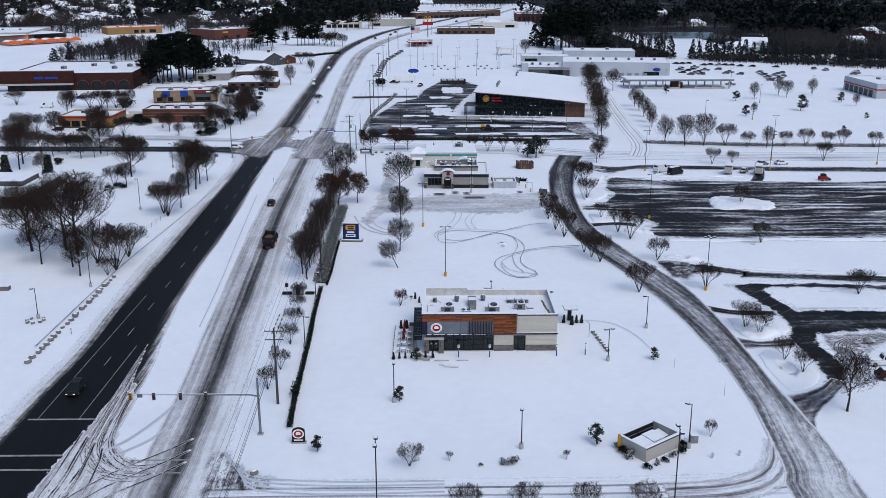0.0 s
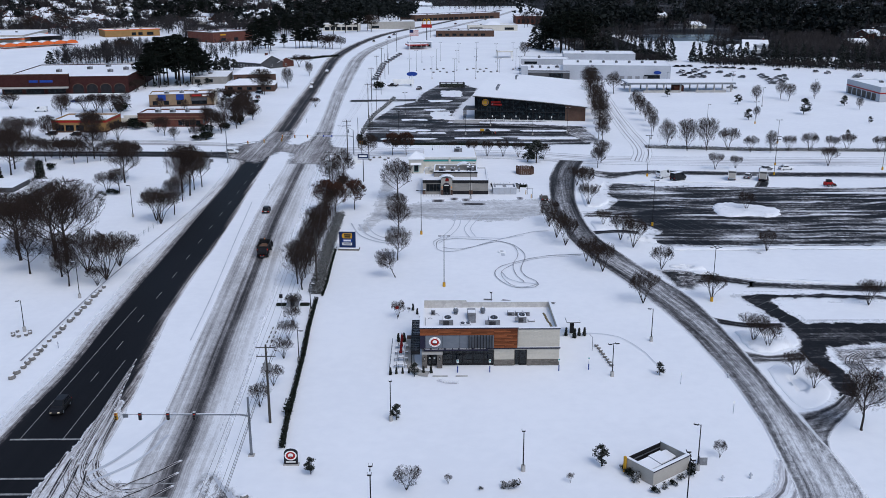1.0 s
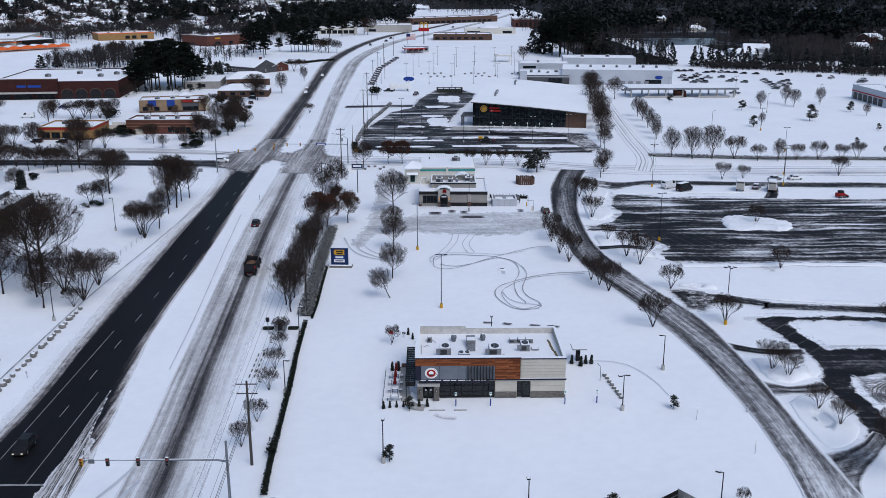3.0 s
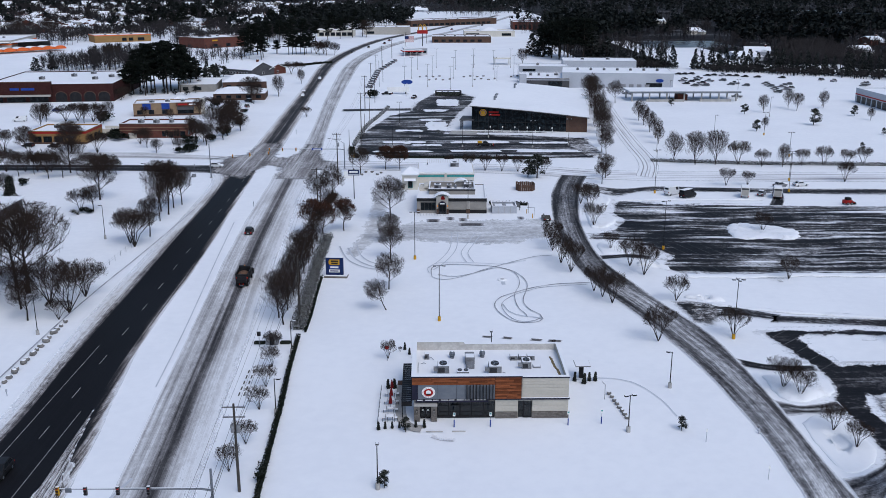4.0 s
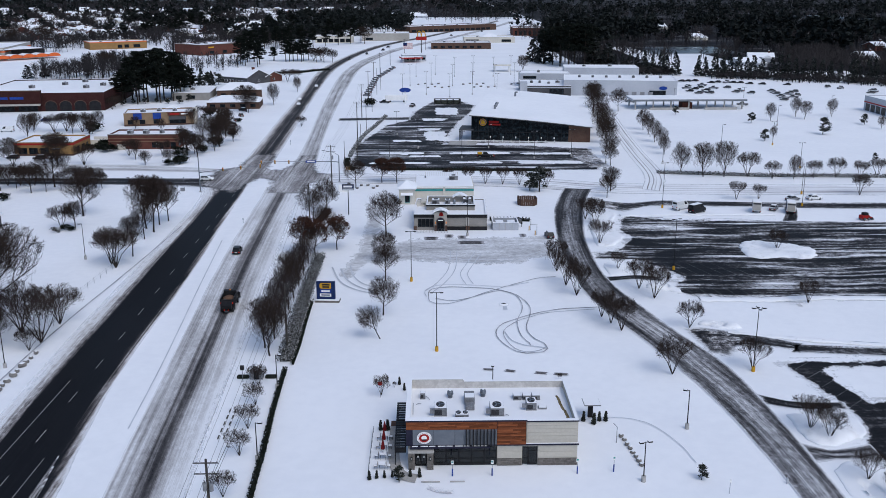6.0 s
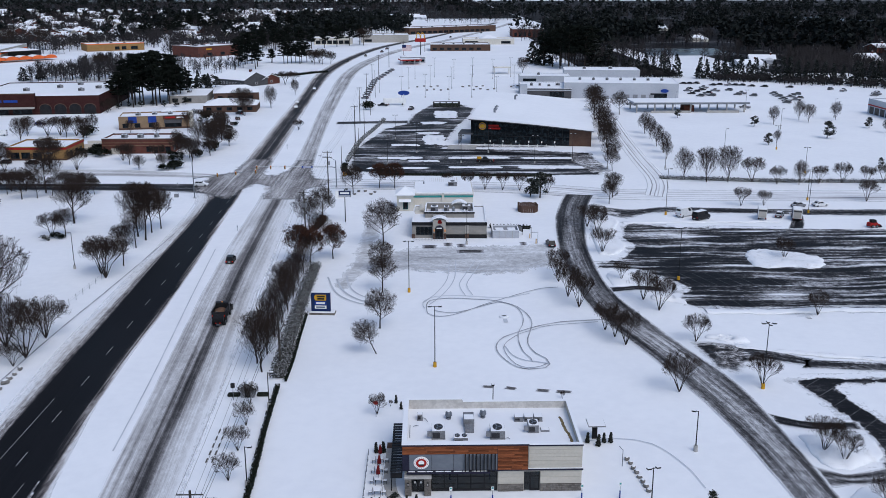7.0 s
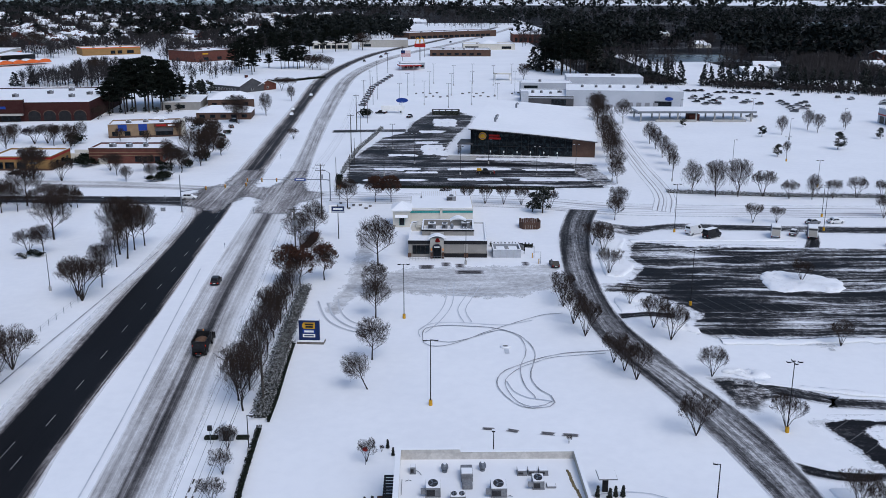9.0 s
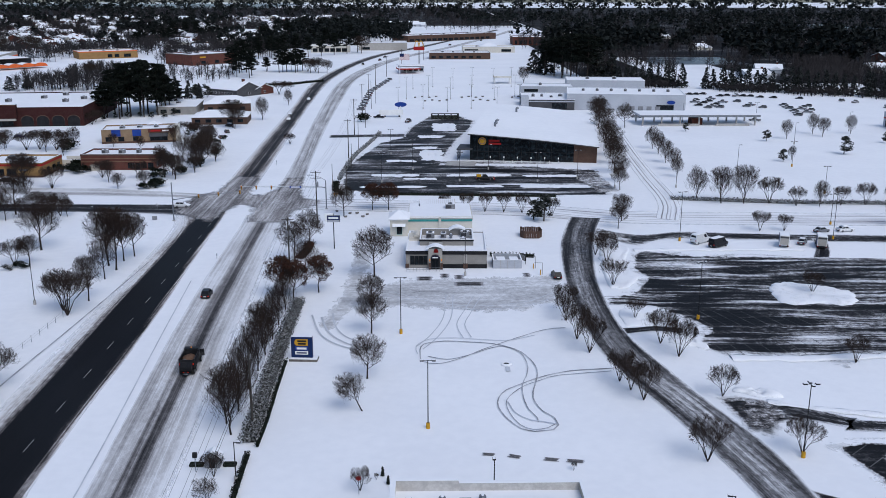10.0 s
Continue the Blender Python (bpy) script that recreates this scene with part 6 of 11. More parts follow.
def build_grocery():
    """A big shop with a roof that slopes down to the east and a glass front."""
    r = thing("grocery_store", 9.3, 187.0, label="modern grocery store with sloping snowy roof and glass front", category="store")
    W, D, hl, hr = 47.0, 70.0, 10.2, 6.2
    ang = -4.0 / W

    def top(x):
        return hl + (hr - hl) * x / W - 0.9 * math.sin(math.pi * x / W) * -0.35
    r.matrix_basis = pose(9.3, 187.0, 0, 0, 0, -6.2)
    n = 16
    def roofline(y, dz):
        return [(W * k / n * 1.03 - 0.7, y, top(W * k / n) + dz) for k in range(n + 1)]
    lo, hi = [], []
    g = Geo()
    rows = [roofline(-1.6, 0), roofline(D, -0.6)]
    vs = [p for row in rows for p in row] + [(x, y, z + 0.45) for row in rows for x, y, z in row]
    m = n + 1
    fs = []
    for k in range(n):
        fs += [(k, k + m, k + m + 1, k + 1), (2 * m + k, 2 * m + k + 1, 3 * m + k + 1, 3 * m + k), (k, k + 1, 2 * m + k + 1, 2 * m + k), (m + k + 1, m + k, 3 * m + k, 3 * m + k + 1)]
    fs += [(0, 2 * m, 3 * m, m), (m - 1, 2 * m - 1, 4 * m - 1, 3 * m - 1)]
    part("roof", g.add(vs, fs), M["snow"], r, "sloping roof under smooth snow")
    part("fascia", Geo().add([(x, y - 0.02, z - 0.25) for x, y, z in roofline(-1.6, 0)] + [(x, y - 0.02, z + 0.08) for x, y, z in roofline(-1.6, 0)],
                             [(k, k + 1, m + k + 1, m + k) for k in range(n)]), M["darkgrey"], r)
    g = Geo().prism([(0, -0.1), (W * 0.82, -0.1), (W * 0.82, top(W * 0.82) - 0.02)] + [(W * 0.82 * (1 - k / 8), top(W * 0.82 * (1 - k / 8)) - 0.02) for k in range(1, 9)], 0.6, 0.8, "y")
    part("backing_wall", g, M["interior"], r)
    part("wall", Geo().prism([(W * 0.82, -0.1), (W, -0.1), (W, top(W) - 0.05), (W * 0.82, top(W * 0.82) - 0.05)], 0.0, 0.4, "y").box(W - 0.4, W, 0.4, D, -0.1, hr - 0.7).box(0, 0.4, 0.8, D, -0.1, hl - 0.8).box(0.4, W - 0.4, D - 0.4, D, -0.1, hr - 0.7), M["brownbrick"], r, "brown brick side walls")
    # glass front in bays
    for k in range(14):
        x0, x1 = W * 0.82 * k / 14, W * 0.82 * (k + 1) / 14
        h1 = top(x1) - 0.15
        f = part("window", Geo().box(x0, x0 + 0.12, -0.05, 0.15, 0, h1).box(x0 + 0.12, x1, -0.03, 0.12, 0, 0.3).box(x0 + 0.12, x1, -0.03, 0.12, 3.3, 3.5).box(x0 + 0.12, x1, -0.03, 0.12, h1 - 0.2, h1), M["black"], r)
        part("pane", box(x0 + 0.12, x1, 0.02, 0.06, 0.3, 3.3), M["darkglass"], f)
        part("pane", box(x0 + 0.12, x1, 0.02, 0.06, 3.5, h1 - 0.2), M["darkglass"], f)
    s = part("round_sign", Geo().disc(4.6, -0.1, 7.3, 1.45, 0.15, 24), M["yellow"], r, "round yellow and blue shop sign")
    part("rim", Geo().disc(4.6, -0.255, 7.3, 1.15, 0.02, 24), M["blue"], s)
    part("disc", Geo().disc(4.6, -0.28, 7.3, 0.95, 0.02, 24), M["yellow"], s)
    part("sign_bar", Geo().box(7.0, 11.0, -0.2, -0.1, 7.2, 7.9).box(7.0, 11.6, -0.2, -0.1, 6.1, 6.8), M["red"], r, "red banner sign")
    part("canopy", box(-4.8, 1.0, -2.0, 6.5, 4.2, 4.5), M["darkgrey"], r)
    for k in range(6):
        part("canopy_post", box(-4.6, -4.45, -1.8 + k * 1.5, -1.65 + k * 1.5, 0, 4.2), M["black"], r)
    for k in range(9):
        part("bollard", Geo().cyl(6 + k * 3.4, -3.2, -0.05, 1.1, 0.12, 0.12, 8), M["white"], r)
    for k in range(6):
        sgn = part("parking_sign", Geo().cyl(8 + k * 5.0, -2.6, -0.05, 2.0, 0.04, 0.04, 6), M["steel"], r)
        part("plate", box(7.8 + k * 5.0, 8.2 + k * 5.0, -2.66, -2.63, 1.6, 2.3), M["white"], sgn)
    for x, y in ((7.5, 20), (7.6, 15), (13, 52)):
        z = top(x) + 0.4
        part("vent_hood", Geo().cyl(x, y, z - 0.4, z + 1.4, 0.45, 0.45, 10).tube([(x, y, z + 1.2), (x + 0.5, y, z + 1.6), (x + 1.1, y, z + 1.3)], 0.45, 8), M["steel"], r)
    part("plaza", box(-8, 3, -9, -2.5, -0.1, 0.03), M["concrete"], r)


build_grocery()


def flat_shop(name, label, x, y, rz, w, d, h, wall, windows=(), bands=(), units=2, category="shop", side=(), parapet=0.6):
    r = thing(name, x, y, rz=rz, label=label, category=category)
    shell(r, w, d, h, wall, parapet)
    for wx, wz, ww, wh in windows:
        window(r, wx, wz, ww, wh, cols=max(1, int(ww / 1.6)))
    for wy, wz, ww, wh in side:
        window(r, wy, wz, ww, wh, y=w, side="east", cols=max(1, int(ww / 1.6)))
    for z0, z1, mat in bands:
        part("band", Geo().box(-0.05, w + 0.05, -0.08, -0.004, z0, z1).box(w + 0.004, w + 0.08, 0, d, z0, z1).box(-0.08, -0.004, 0, d, z0, z1), mat, r)
    rng = random.Random(len(name) + int(abs(x)))
    for k in range(units):
        hvac(r, w * (0.15 + 0.7 * (k + 0.3) / max(units, 1)), d * rng.uniform(0.35, 0.6), h - parapet, rng.uniform(1.4, 2.6), 1.5, rng.uniform(0.9, 1.4), 1)
    return r


# west side, along the cross street
r = flat_shop("brick_restaurant", "dark brick fast food restaurant with snowy parapet roof", -130.0, 174.0, 0, 26.3, 9.5, 5.7, M["brick"],
              [(16.5, 0.6, 2.4, 2.0), (19.3, 0.1, 1.6, 2.4), (21.2, 0.6, 2.0, 2.0), (23.6, 0.6, 2.0, 2.0)],
              [(4.0, 4.15, M["tanbrick"]), (2.9, 3.05, M["tanbrick"]), (5.2, 5.7, M["brownbrick"])], 3, "restaurant", [(1, 0.8, 2.5, 2.0), (5, 0.8, 2.5, 2.0)])
part("utility_box", box(3.6, 6.6, -1.0, -0.1, 0, 2.0), M["cream"], r)
for x in (18.2, 19.0):
    part("door_leaf", box(x, x + 0.05, -0.1, -0.08, 0.1, 2.4), M["white"], r)

r = flat_shop("sandwich_shop_row", "tan brick shop row with blue and red signs", -142.5, 216.0, 8, 29.5, 11.0, 5.8, M["tanbrick"],
              [(19.2, 0.4, 7.0, 2.4), (1.5, 0.8, 2.4, 1.9), (6.5, 0.8, 2.4, 1.9), (12.4, 0.8, 2.0, 1.9)], [(0.0, 0.7, M["brownbrick"])], 3, "shop", [(2, 0.6, 3, 2.2)])
part("awning", Geo().prism([(-1.2, 2.6), (0, 4.0), (0, 2.6)], 19.0, 26.5), M["darkgrey"], r)
part("sign_band", box(18.6, 28.9, -0.25, -0.1, 4.2, 5.75), M["brick"], r)
part("sign_bar", box(19.6, 23.6, -0.33, -0.255, 4.6, 5.3), M["red"], r, "red sign bar")
part("sign_bar", box(24.3, 27.4, -0.33, -0.255, 4.6, 5.2), M["white"], r)
part("wall_sign", box(4.0, 7.6, -0.2, -0.09, 2.9, 5.6), M["blue"], r, "blue wall panel")
part("wall_sign", box(12.3, 15.8, -0.2, -0.09, 2.9, 5.6), M["blue"], r, "blue wall panel")
arc = [(17.0 + 6.4 * k / 12, 5.9 + 1.6 * math.sin(math.pi * k / 12)) for k in range(13)]
part("arched_parapet", Geo().prism(arc, 9.0, 9.6, "y"), M["snow"], r)
part("end_tower", box(29.0, 31.0, 1.0, 6.0, -0.05, 6.6), M["stucco"], r)

r = flat_shop("burger_restaurant", "ochre fast food restaurant with red band", -160.0, 164.5, 0, 21.5, 13.0, 5.0, M["ochre"],
              [(1.5, 0.6, 3.2, 2.3), (5.4, 0.6, 3.2, 2.3), (9.5, 0.6, 3.2, 2.3)], [(3.9, 4.6, M["red"]), (-0.05, 0.6, M["brownbrick"])], 2, "restaurant", [(3.0, 0.8, 1.4, 2.0), (6.4, 0.8, 2.0, 2.0), (9.6, 0.8, 1.6, 2.0)])
part("door_canopy", box(14.5, 17.0, -1.4, -0.1, 2.6, 2.9), M["steel"], r)
y_ = thing("stucco_yard", -140.5, 178.5, label="pale stucco yard walls behind the restaurant", category="enclosure")
part("wall", Geo().box(0, 8.0, 0, 0.3, -0.05, 2.6).box(7.7, 8.0, 0.3, 6.0, -0.05, 2.6).box(0, 7.7, 5.7, 6.0, -0.05, 2.6), M["stucco"], y_)
part("cap", box(0, 8.0, 0.02, 0.28, 2.605, 2.68), M["snow"], y_)

# long brick shopping strip with arches
r = thing("brick_shopping_strip", -228.0, 251.0, label="long maroon brick store with arched arcade", category="store")
r.matrix_basis = pose(-233.0, 250.6, 0, 0, 0, 4)
shell(r, 64.0, 50.0, 9.0, M["darkbrick"], 0.5)
part("raised_front", box(-6.0, 34.4, -1.6, -0.005, 3.4, 10.6), M["darkbrick"], r)
part("front_coping", box(-6.1, 34.5, -1.7, 0.2, 10.6, 10.75), M["snow"], r)
part("raised_cornice", box(-6.1, 34.5, -1.75, -1.605, 10.1, 10.58), M["brownbrick"], r)
part("canopy_band", box(-5.8, 34.2, -3.0, -1.605, 3.2, 4.0), M["greige"], r)
part("sign_bar", Geo().box(14.6, 19.0, -1.7, -1.605, 6.2, 7.4).box(20.0, 26.4, -1.7, -1.605, 6.2, 7.4), M["blue"], r, "blue sign bar")
for k in range(3):
    window(r, 1.0 + k * 11.0, 0.1, 9.0, 2.8, y=-0.01)
for x0 in (35.6, 42.6, 49.6, 56.6):
    w = 5.6
    arc = [(x0 + w / 2 + w / 2 * math.cos(math.pi * k / 10), 2.8 + 2.2 * math.sin(math.pi * k / 10)) for k in range(11)]
    # flat black panel laid on the wall in place of the arcade's shade
    part("arch_recess", Geo().prism([(x0 + w, -0.05)] + arc + [(x0, -0.05)], -0.06, -0.004, "y"), M["black"], r)
    ring = [(x0 + w / 2 + (w / 2 + 0.25) * math.cos(math.pi * k / 10), 2.8 + 2.5 * math.sin(math.pi * k / 10)) for k in range(11)] + list(reversed([(x, z + 0.0) for x, z in arc]))
    part("arch_trim", Geo().prism(ring, -0.14, -0.065, "y"), M["brownbrick"], r)
for x, y in ((20, 20), (33, 30), (48, 18), (54, 26), (40, 40)):
    hvac(r, x, y, 8.5, 2.6, 2.0, 1.5, 1)


def gable_house(name, label, x, y, rz, w, d, h, rise, wall, chimney=False, porch=False, category="house", group=""):
    r = thing(name, x, y, rz=rz, label=label, category=category, group=group)
    part("wall", Geo().prism([(0, -0.1), (d, -0.1), (d, h), (d / 2, h + rise), (0, h)], 0, w), wall, r)
    o = 0.5
    s = rise / (d / 2)
    for sgn in (0, 1):
        ya, yb = (-o, d / 2) if not sgn else (d + o, d / 2)
        za, zb = h - o * s, h + rise
        part("roof", Geo().add([(-o, ya, za), (w + o, ya, za), (w + o, yb, zb), (-o, yb, zb), (-o, ya, za + 0.22), (w + o, ya, za + 0.22), (w + o, yb, zb + 0.25), (-o, yb, zb + 0.25)],
                               [(0, 1, 2, 3), (4, 5, 6, 7), (0, 1, 5, 4), (1, 2, 6, 5), (3, 0, 4, 7), (2, 3, 7, 6)]), M["snow"], r, "snow-covered gable roof")
    for k in range(2 if group else int(w / 3)):
        if group:
            part("window", box(1.5 + k * w * 0.6, 3.0 + k * w * 0.6, -0.06, -0.003, 1.0, 2.4), M["darkglass"], r)
        else:
            window(r, 1.2 + k * 2.6, 1.0, 1.3, 1.4, frame_mat=M["white"])
    if not group:
        window(r, d / 2 - 0.6, 1.0, 1.2, 1.3, y=w, side="east", frame_mat=M["white"])
        part("door", box(w / 2 - 0.5, w / 2 + 0.5, -0.06, -0.003, 0, 2.1), M["darkbrick"], r)
    if chimney:
        c = part("chimney", box(w * 0.8, w * 0.8 + 1.1, d / 2 - 0.6, d / 2 + 0.6, h - 0.5, h + rise + 1.6), M["brick"], r)
        part("chimney_cap", box(w * 0.8 - 0.1, w * 0.8 + 1.2, d / 2 - 0.7, d / 2 + 0.7, h + rise + 1.6, h + rise + 1.78), M["snow"], c)
    return r


# offices and shops north-west of the crossing
# the low office's wall shade is put into its darker greige
r = flat_shop("low_office", "low grey office with snowy flat roof", -146.0, 283.0, 4, 20.0, 26.0, 4.0, M["tacowall"], [(2, 0.8, 3, 1.8), (8, 0.8, 4, 1.8)], (), 1, "office", parapet=0.2)
r = thing("hip_roof_office", -119.0, 256.5, rz=3, label="low brown office with hipped snowy roof", category="office")
part("wall", box(0, 26, 0, 13, -0.05, 3.4), M["brownbrick"], r)
hip_roof(r, 0, 26, 0, 13, 3.4, 2.6, M["snow"], label="snowy hipped roof")
for k in range(5):
    window(r, 1.5 + k * 5, 0.9, 2.6, 1.6)
r = thing("gabled_office", -124.0, 290.0, rz=8, label="brown office with steep snowy gable", category="office")
part("wall", box(0, 24, 0, 14, -0.05, 4.2), M["brownbrick"], r)
hip_roof(r, 0, 24, 0, 14, 4.2, 3.4, M["snow"], label="steep snowy roof")
for k in range(4):
    window(r, 2 + k * 5.4, 0.9, 2.6, 1.7)
gable_house("gabled_shop", "grey gabled shop with tall brick chimney", -142.0, 352.0, -28, 24, 15, 4.2, 4.2, M["darkgrey"], True)
gable_house("brick_wing", "low brick wing with snowy gable", -123.0, 356.0, -28, 13, 11, 3.6, 2.6, M["brick"])

# orange and brick shops further off
r = flat_shop("orange_restaurant", "orange stucco restaurant with flat snowy roof", -330.0, 570.0, 22, 50.0, 22.0, 7.0, M["ochre"], [(24, 1, 4, 3), (30, 1, 4, 3), (38, 1, 6, 3)], [(6.2, 7.0, M["orange"])], 3, "restaurant")
r = flat_shop("red_brick_restaurant", "red brick restaurant with flat snowy roof", -206.5, 514.2, 40, 38.0, 30.0, 9.2, M["brick"], [(8, 1, 4, 2.6), (20, 1, 4, 2.6)], [(8.4, 9.2, M["brownbrick"])], 3, "restaurant")
part("sign_bar", box(7, 12, -0.2, -0.09, 6.0, 7.2), M["yellow"], r, "yellow sign bar")
r = flat_shop("warehouse_store", "tan warehouse store with orange stripe", -420.0, 478.0, 6, 62.0, 60.0, 10.0, M["greige"], (), [(6.0, 7.2, M["orange"])], 3, "store")
r = thing("garden_centre", -374.0, 472.0, rz=39, label="garden centre with orange arched canopies", category="store")
part("frame", Geo().box(0, 56, 12, 12.4, 0, 8).box(0, 56, 0.4, 12, 7.6, 8), M["darkgrey"], r)
part("roof", box(-4, 48, 0.4, 30, 8.01, 8.5), M["snow"], r)
for k in range(6):
    arc = [(k * 9.4 + 4.7 + 4.6 * math.cos(math.pi * j / 10), 1.6 + 3.0 * math.sin(math.pi * j / 10)) for j in range(11)]
    part("arched_awning", Geo().prism(arc, -9, 0, "y"), M["orange"], r)
    part("awning_snow", Geo().prism([(x, z + 0.12) for x, z in arc[2:9]], -8.4, -0.2, "y"), M["snow"], r)

# far along the main road
flat_shop("low_brick_plaza", "low brown brick plaza far along the road", -4.7, 568.0, 0, 57.0, 22.0, 6.0, M["brownbrick"], [(k * 7 + 2, 0.8, 4, 2.2) for k in range(7)], (), 4)
r = flat_shop("small_cafe", "small pale cafe with snowy roof", 30.0, 637.0, 0, 54.0, 20.0, 6.0, M["stucco"], [(2, 0.8, 14, 2.6), (40, 0.8, 10, 2.6)], (), 2)
hip_roof(r, 18, 36, 0, 18, 6.0, 4.0, M["snow"], "entry_roof")
flat_shop("brick_bank", "brick bank building with tall windows", 94.0, 732.0, 0, 60.0, 26.0, 9.5, M["brick"], [(k * 5.5 + 2, 1.0, 3, 4.5) for k in range(10)], (), 2)
flat_shop("tan_shop", "tan single-storey shop with dark windows", -127.0, 640.0, 2, 40.0, 20.0, 7.0, M["stucco"], [(k * 6 + 2, 0.6, 5, 3.6) for k in range(6)], (), 2)
flat_shop("tan_shop", "long low beige shop", -80.0, 664.0, 2, 52.0, 28.0, 8.0, M["greige"], [(4, 0.8, 8, 2.6)], (), 3)
r = flat_shop("long_shop_row", "long brown shop row with snowy canopy", -30.0, 780.0, 28, 130.0, 26.0, 8.0, M["brownbrick"], [(k * 8 + 2, 0.6, 6, 3.0) for k in range(15)], (), 5)
# roadside burger stand with red canopies
r = thing("burger_stand", -28.0, 460.0, rz=8, label="roadside burger stand with red and white canopies", category="restaurant")
part("wall", box(2, 20, 4, 14, -0.05, 5.0), M["grey"], r)
part("roof", box(1, 21, 3, 15, 5.0, 5.5), M["snow"], r)
for z0, x0, x1, y0, y1 in ((3.2, -2, 15, -5, 4), (4.6, 5, 18, 8, 16)):
    part("canopy", box(x0, x1, y0, y1, z0, z0 + 0.9), M["red"], r)
    part("canopy_snow", box(x0 + 0.2, x1 - 0.2, y0 + 0.2, y1 - 0.2, z0 + 0.9, z0 + 1.05), M["snow"], r)
    for k in range(4):
        part("canopy_post", Geo().cyl(x0 + 1 + k * (x1 - x0 - 2) / 3, y0 + 0.4, -0.05, z0, 0.12, 0.12, 6), M["white"], r)
for x in (4, 8, 12, 16):
    part("window_band", box(x, x + 3.2, 3.9, 3.995, 1.2, 3.0), M["darkglass"], r)

# car dealer: pale long buildings, canopy
r = flat_shop("car_dealership", "long pale grey car dealership workshop with snowy roof", 68.0, 296.0, -6, 62.0, 24.0, 8.6, M["grey"], [(47, 0.6, 9, 2.6)], (), 0, "dealership", parapet=0.15)
for k in range(7):
    hvac(r, 8 + k * 7.6, 12, 8.45, 1.6, 1.6, 1.2, 1)
    if k > 2:
        part("bay_door", box(20 + k * 4.4, 22.6 + k * 4.4, -0.08, -0.004, 0, 2.4), M["unit"], r)
part("oval_sign", Geo().loft([[(54.5 + 2.2 * math.cos(a), yy, 4.6 + 1.0 * math.sin(a)) for a in [math.pi * 2 * k / 20 for k in range(20)]] for yy in (-0.1, -0.25)]), M["blue"], r, "blue oval sign")
flat_shop("dealership_hall", "pale grey hall with flat snowy roof", 77.0, 340.0, -4, 46.0, 16.0, 10.0, M["grey"], (), (), 2, "dealership", parapet=0.15)
r = flat_shop("dealership_showroom", "low dark-fronted showroom with snowy roof", 44.0, 296.0, -3, 28.0, 26.0, 5.4, M["darkgrey"], [(16, 0.5, 8, 3.2)], [(4.2, 4.7, M["grey"])], 4, "dealership", parapet=0.2)
part("entry_block", box(-0.4, 3.6, -0.4, 6, -0.05, 7.0), M["grey"], r)
flat_shop("dealership_office", "pale two-storey dealership office", 48.0, 330.0, -3, 30.0, 14.0, 7.8, M["grey"], [(2, 4.6, 8, 1.6), (2, 1.0, 8, 1.6)], (), 1, "dealership", parapet=0.2)
r = thing("display_canopy", 93.5, 251.0, label="long flat display canopy on posts", category="canopy")
part("roof", box(0, 57, 0, 12.5, 4.3, 5.0), M["grey"], r)
part("roof_snow", box(0.2, 56.8, 0.2, 12.3, 5.0, 5.2), M["snow"], r)
part("fascia", box(-0.1, 57.1, -0.15, -0.005, 4.1, 5.05), M["steel"], r)
for k in range(7):
    for y in (0.8, 11.4):
        part("post", box(1.5 + k * 8.9, 2.1 + k * 8.9, y, y + 0.6, -0.05, 4.3), M["concrete"], r)
part("kiosk", box(26, 31, 3, 8, -0.05, 3.0), M["brick"], r)
part("parapet_wall", Geo().box(8.5, 28, -0.5, -0.2, -0.05, 1.1).box(36, 52, -0.5, -0.2, -0.05, 1.1), M["concrete"], r)
r = flat_shop("tyre_shop", "grey block tyre shop with red stripe and bay doors", 208.0, 222.0, 0, 40.0, 27.0, 7.2, M["grey"], [], [(3.9, 4.5, M["red"])], 2, "workshop", parapet=0.4)
for k in range(6):
    window(r, 3 + k * 3.9, 0.1, 3.0, 3.4, y=0.0, side="west", cols=2, rows=3)
hip_roof(r, 14, 36, 9, 26, 6.8, 3.6, M["snow"], "gable_roof")
# garden pavilion in the far lot
r = thing("drive_through_kiosk", 39.0, 398.0, label="small white drive-through kiosk with canopy", category="kiosk")
part("roof", box(0, 12, 0, 8, 4.2, 5.2), M["stucco"], r)
part("roof_snow", box(0.2, 11.8, 0.2, 7.8, 5.2, 5.4), M["snow"], r)
for x in (0.4, 11.0):
    for y in (0.4, 7.0):
        part("column", box(x, x + 0.6, y, y + 0.6, -0.05, 4.2), M["white"], r)
# fenced brick yard and bin yard in the east lot
r = thing("brick_yard", 17.3, 104.6, label="small weathered brick bin yard", category="enclosure")
g = Geo()
rng = random.Random(3)
pts = [(0, 1.2), (0.9, 0.1), (4.6, 0.0), (5.6, 1.2), (5.4, 3.4), (0.2, 3.6)]
for a, b in zip(pts, pts[1:] + pts[:1]):
    n = max(2, int(math.hypot(b[0] - a[0], b[1] - a[1]) / 0.55))
    for k in range(n):
        x0, y0 = a[0] + (b[0] - a[0]) * k / n, a[1] + (b[1] - a[1]) * k / n
        x1, y1 = a[0] + (b[0] - a[0]) * (k + 0.92) / n, a[1] + (b[1] - a[1]) * (k + 0.92) / n
        h = 1.9 + rng.uniform(-0.12, 0.12)
        nx, ny = -(y1 - y0), x1 - x0
        ln = math.hypot(nx, ny)
        nx, ny = nx / ln * 0.12, ny / ln * 0.12
        part("panel", Geo().loft([[(x0, y0, z), (x1, y1, z), (x1 + nx, y1 + ny, z), (x0 + nx, y0 + ny, z)] for z in (-0.05, h)]), M["brownbrick"], r)


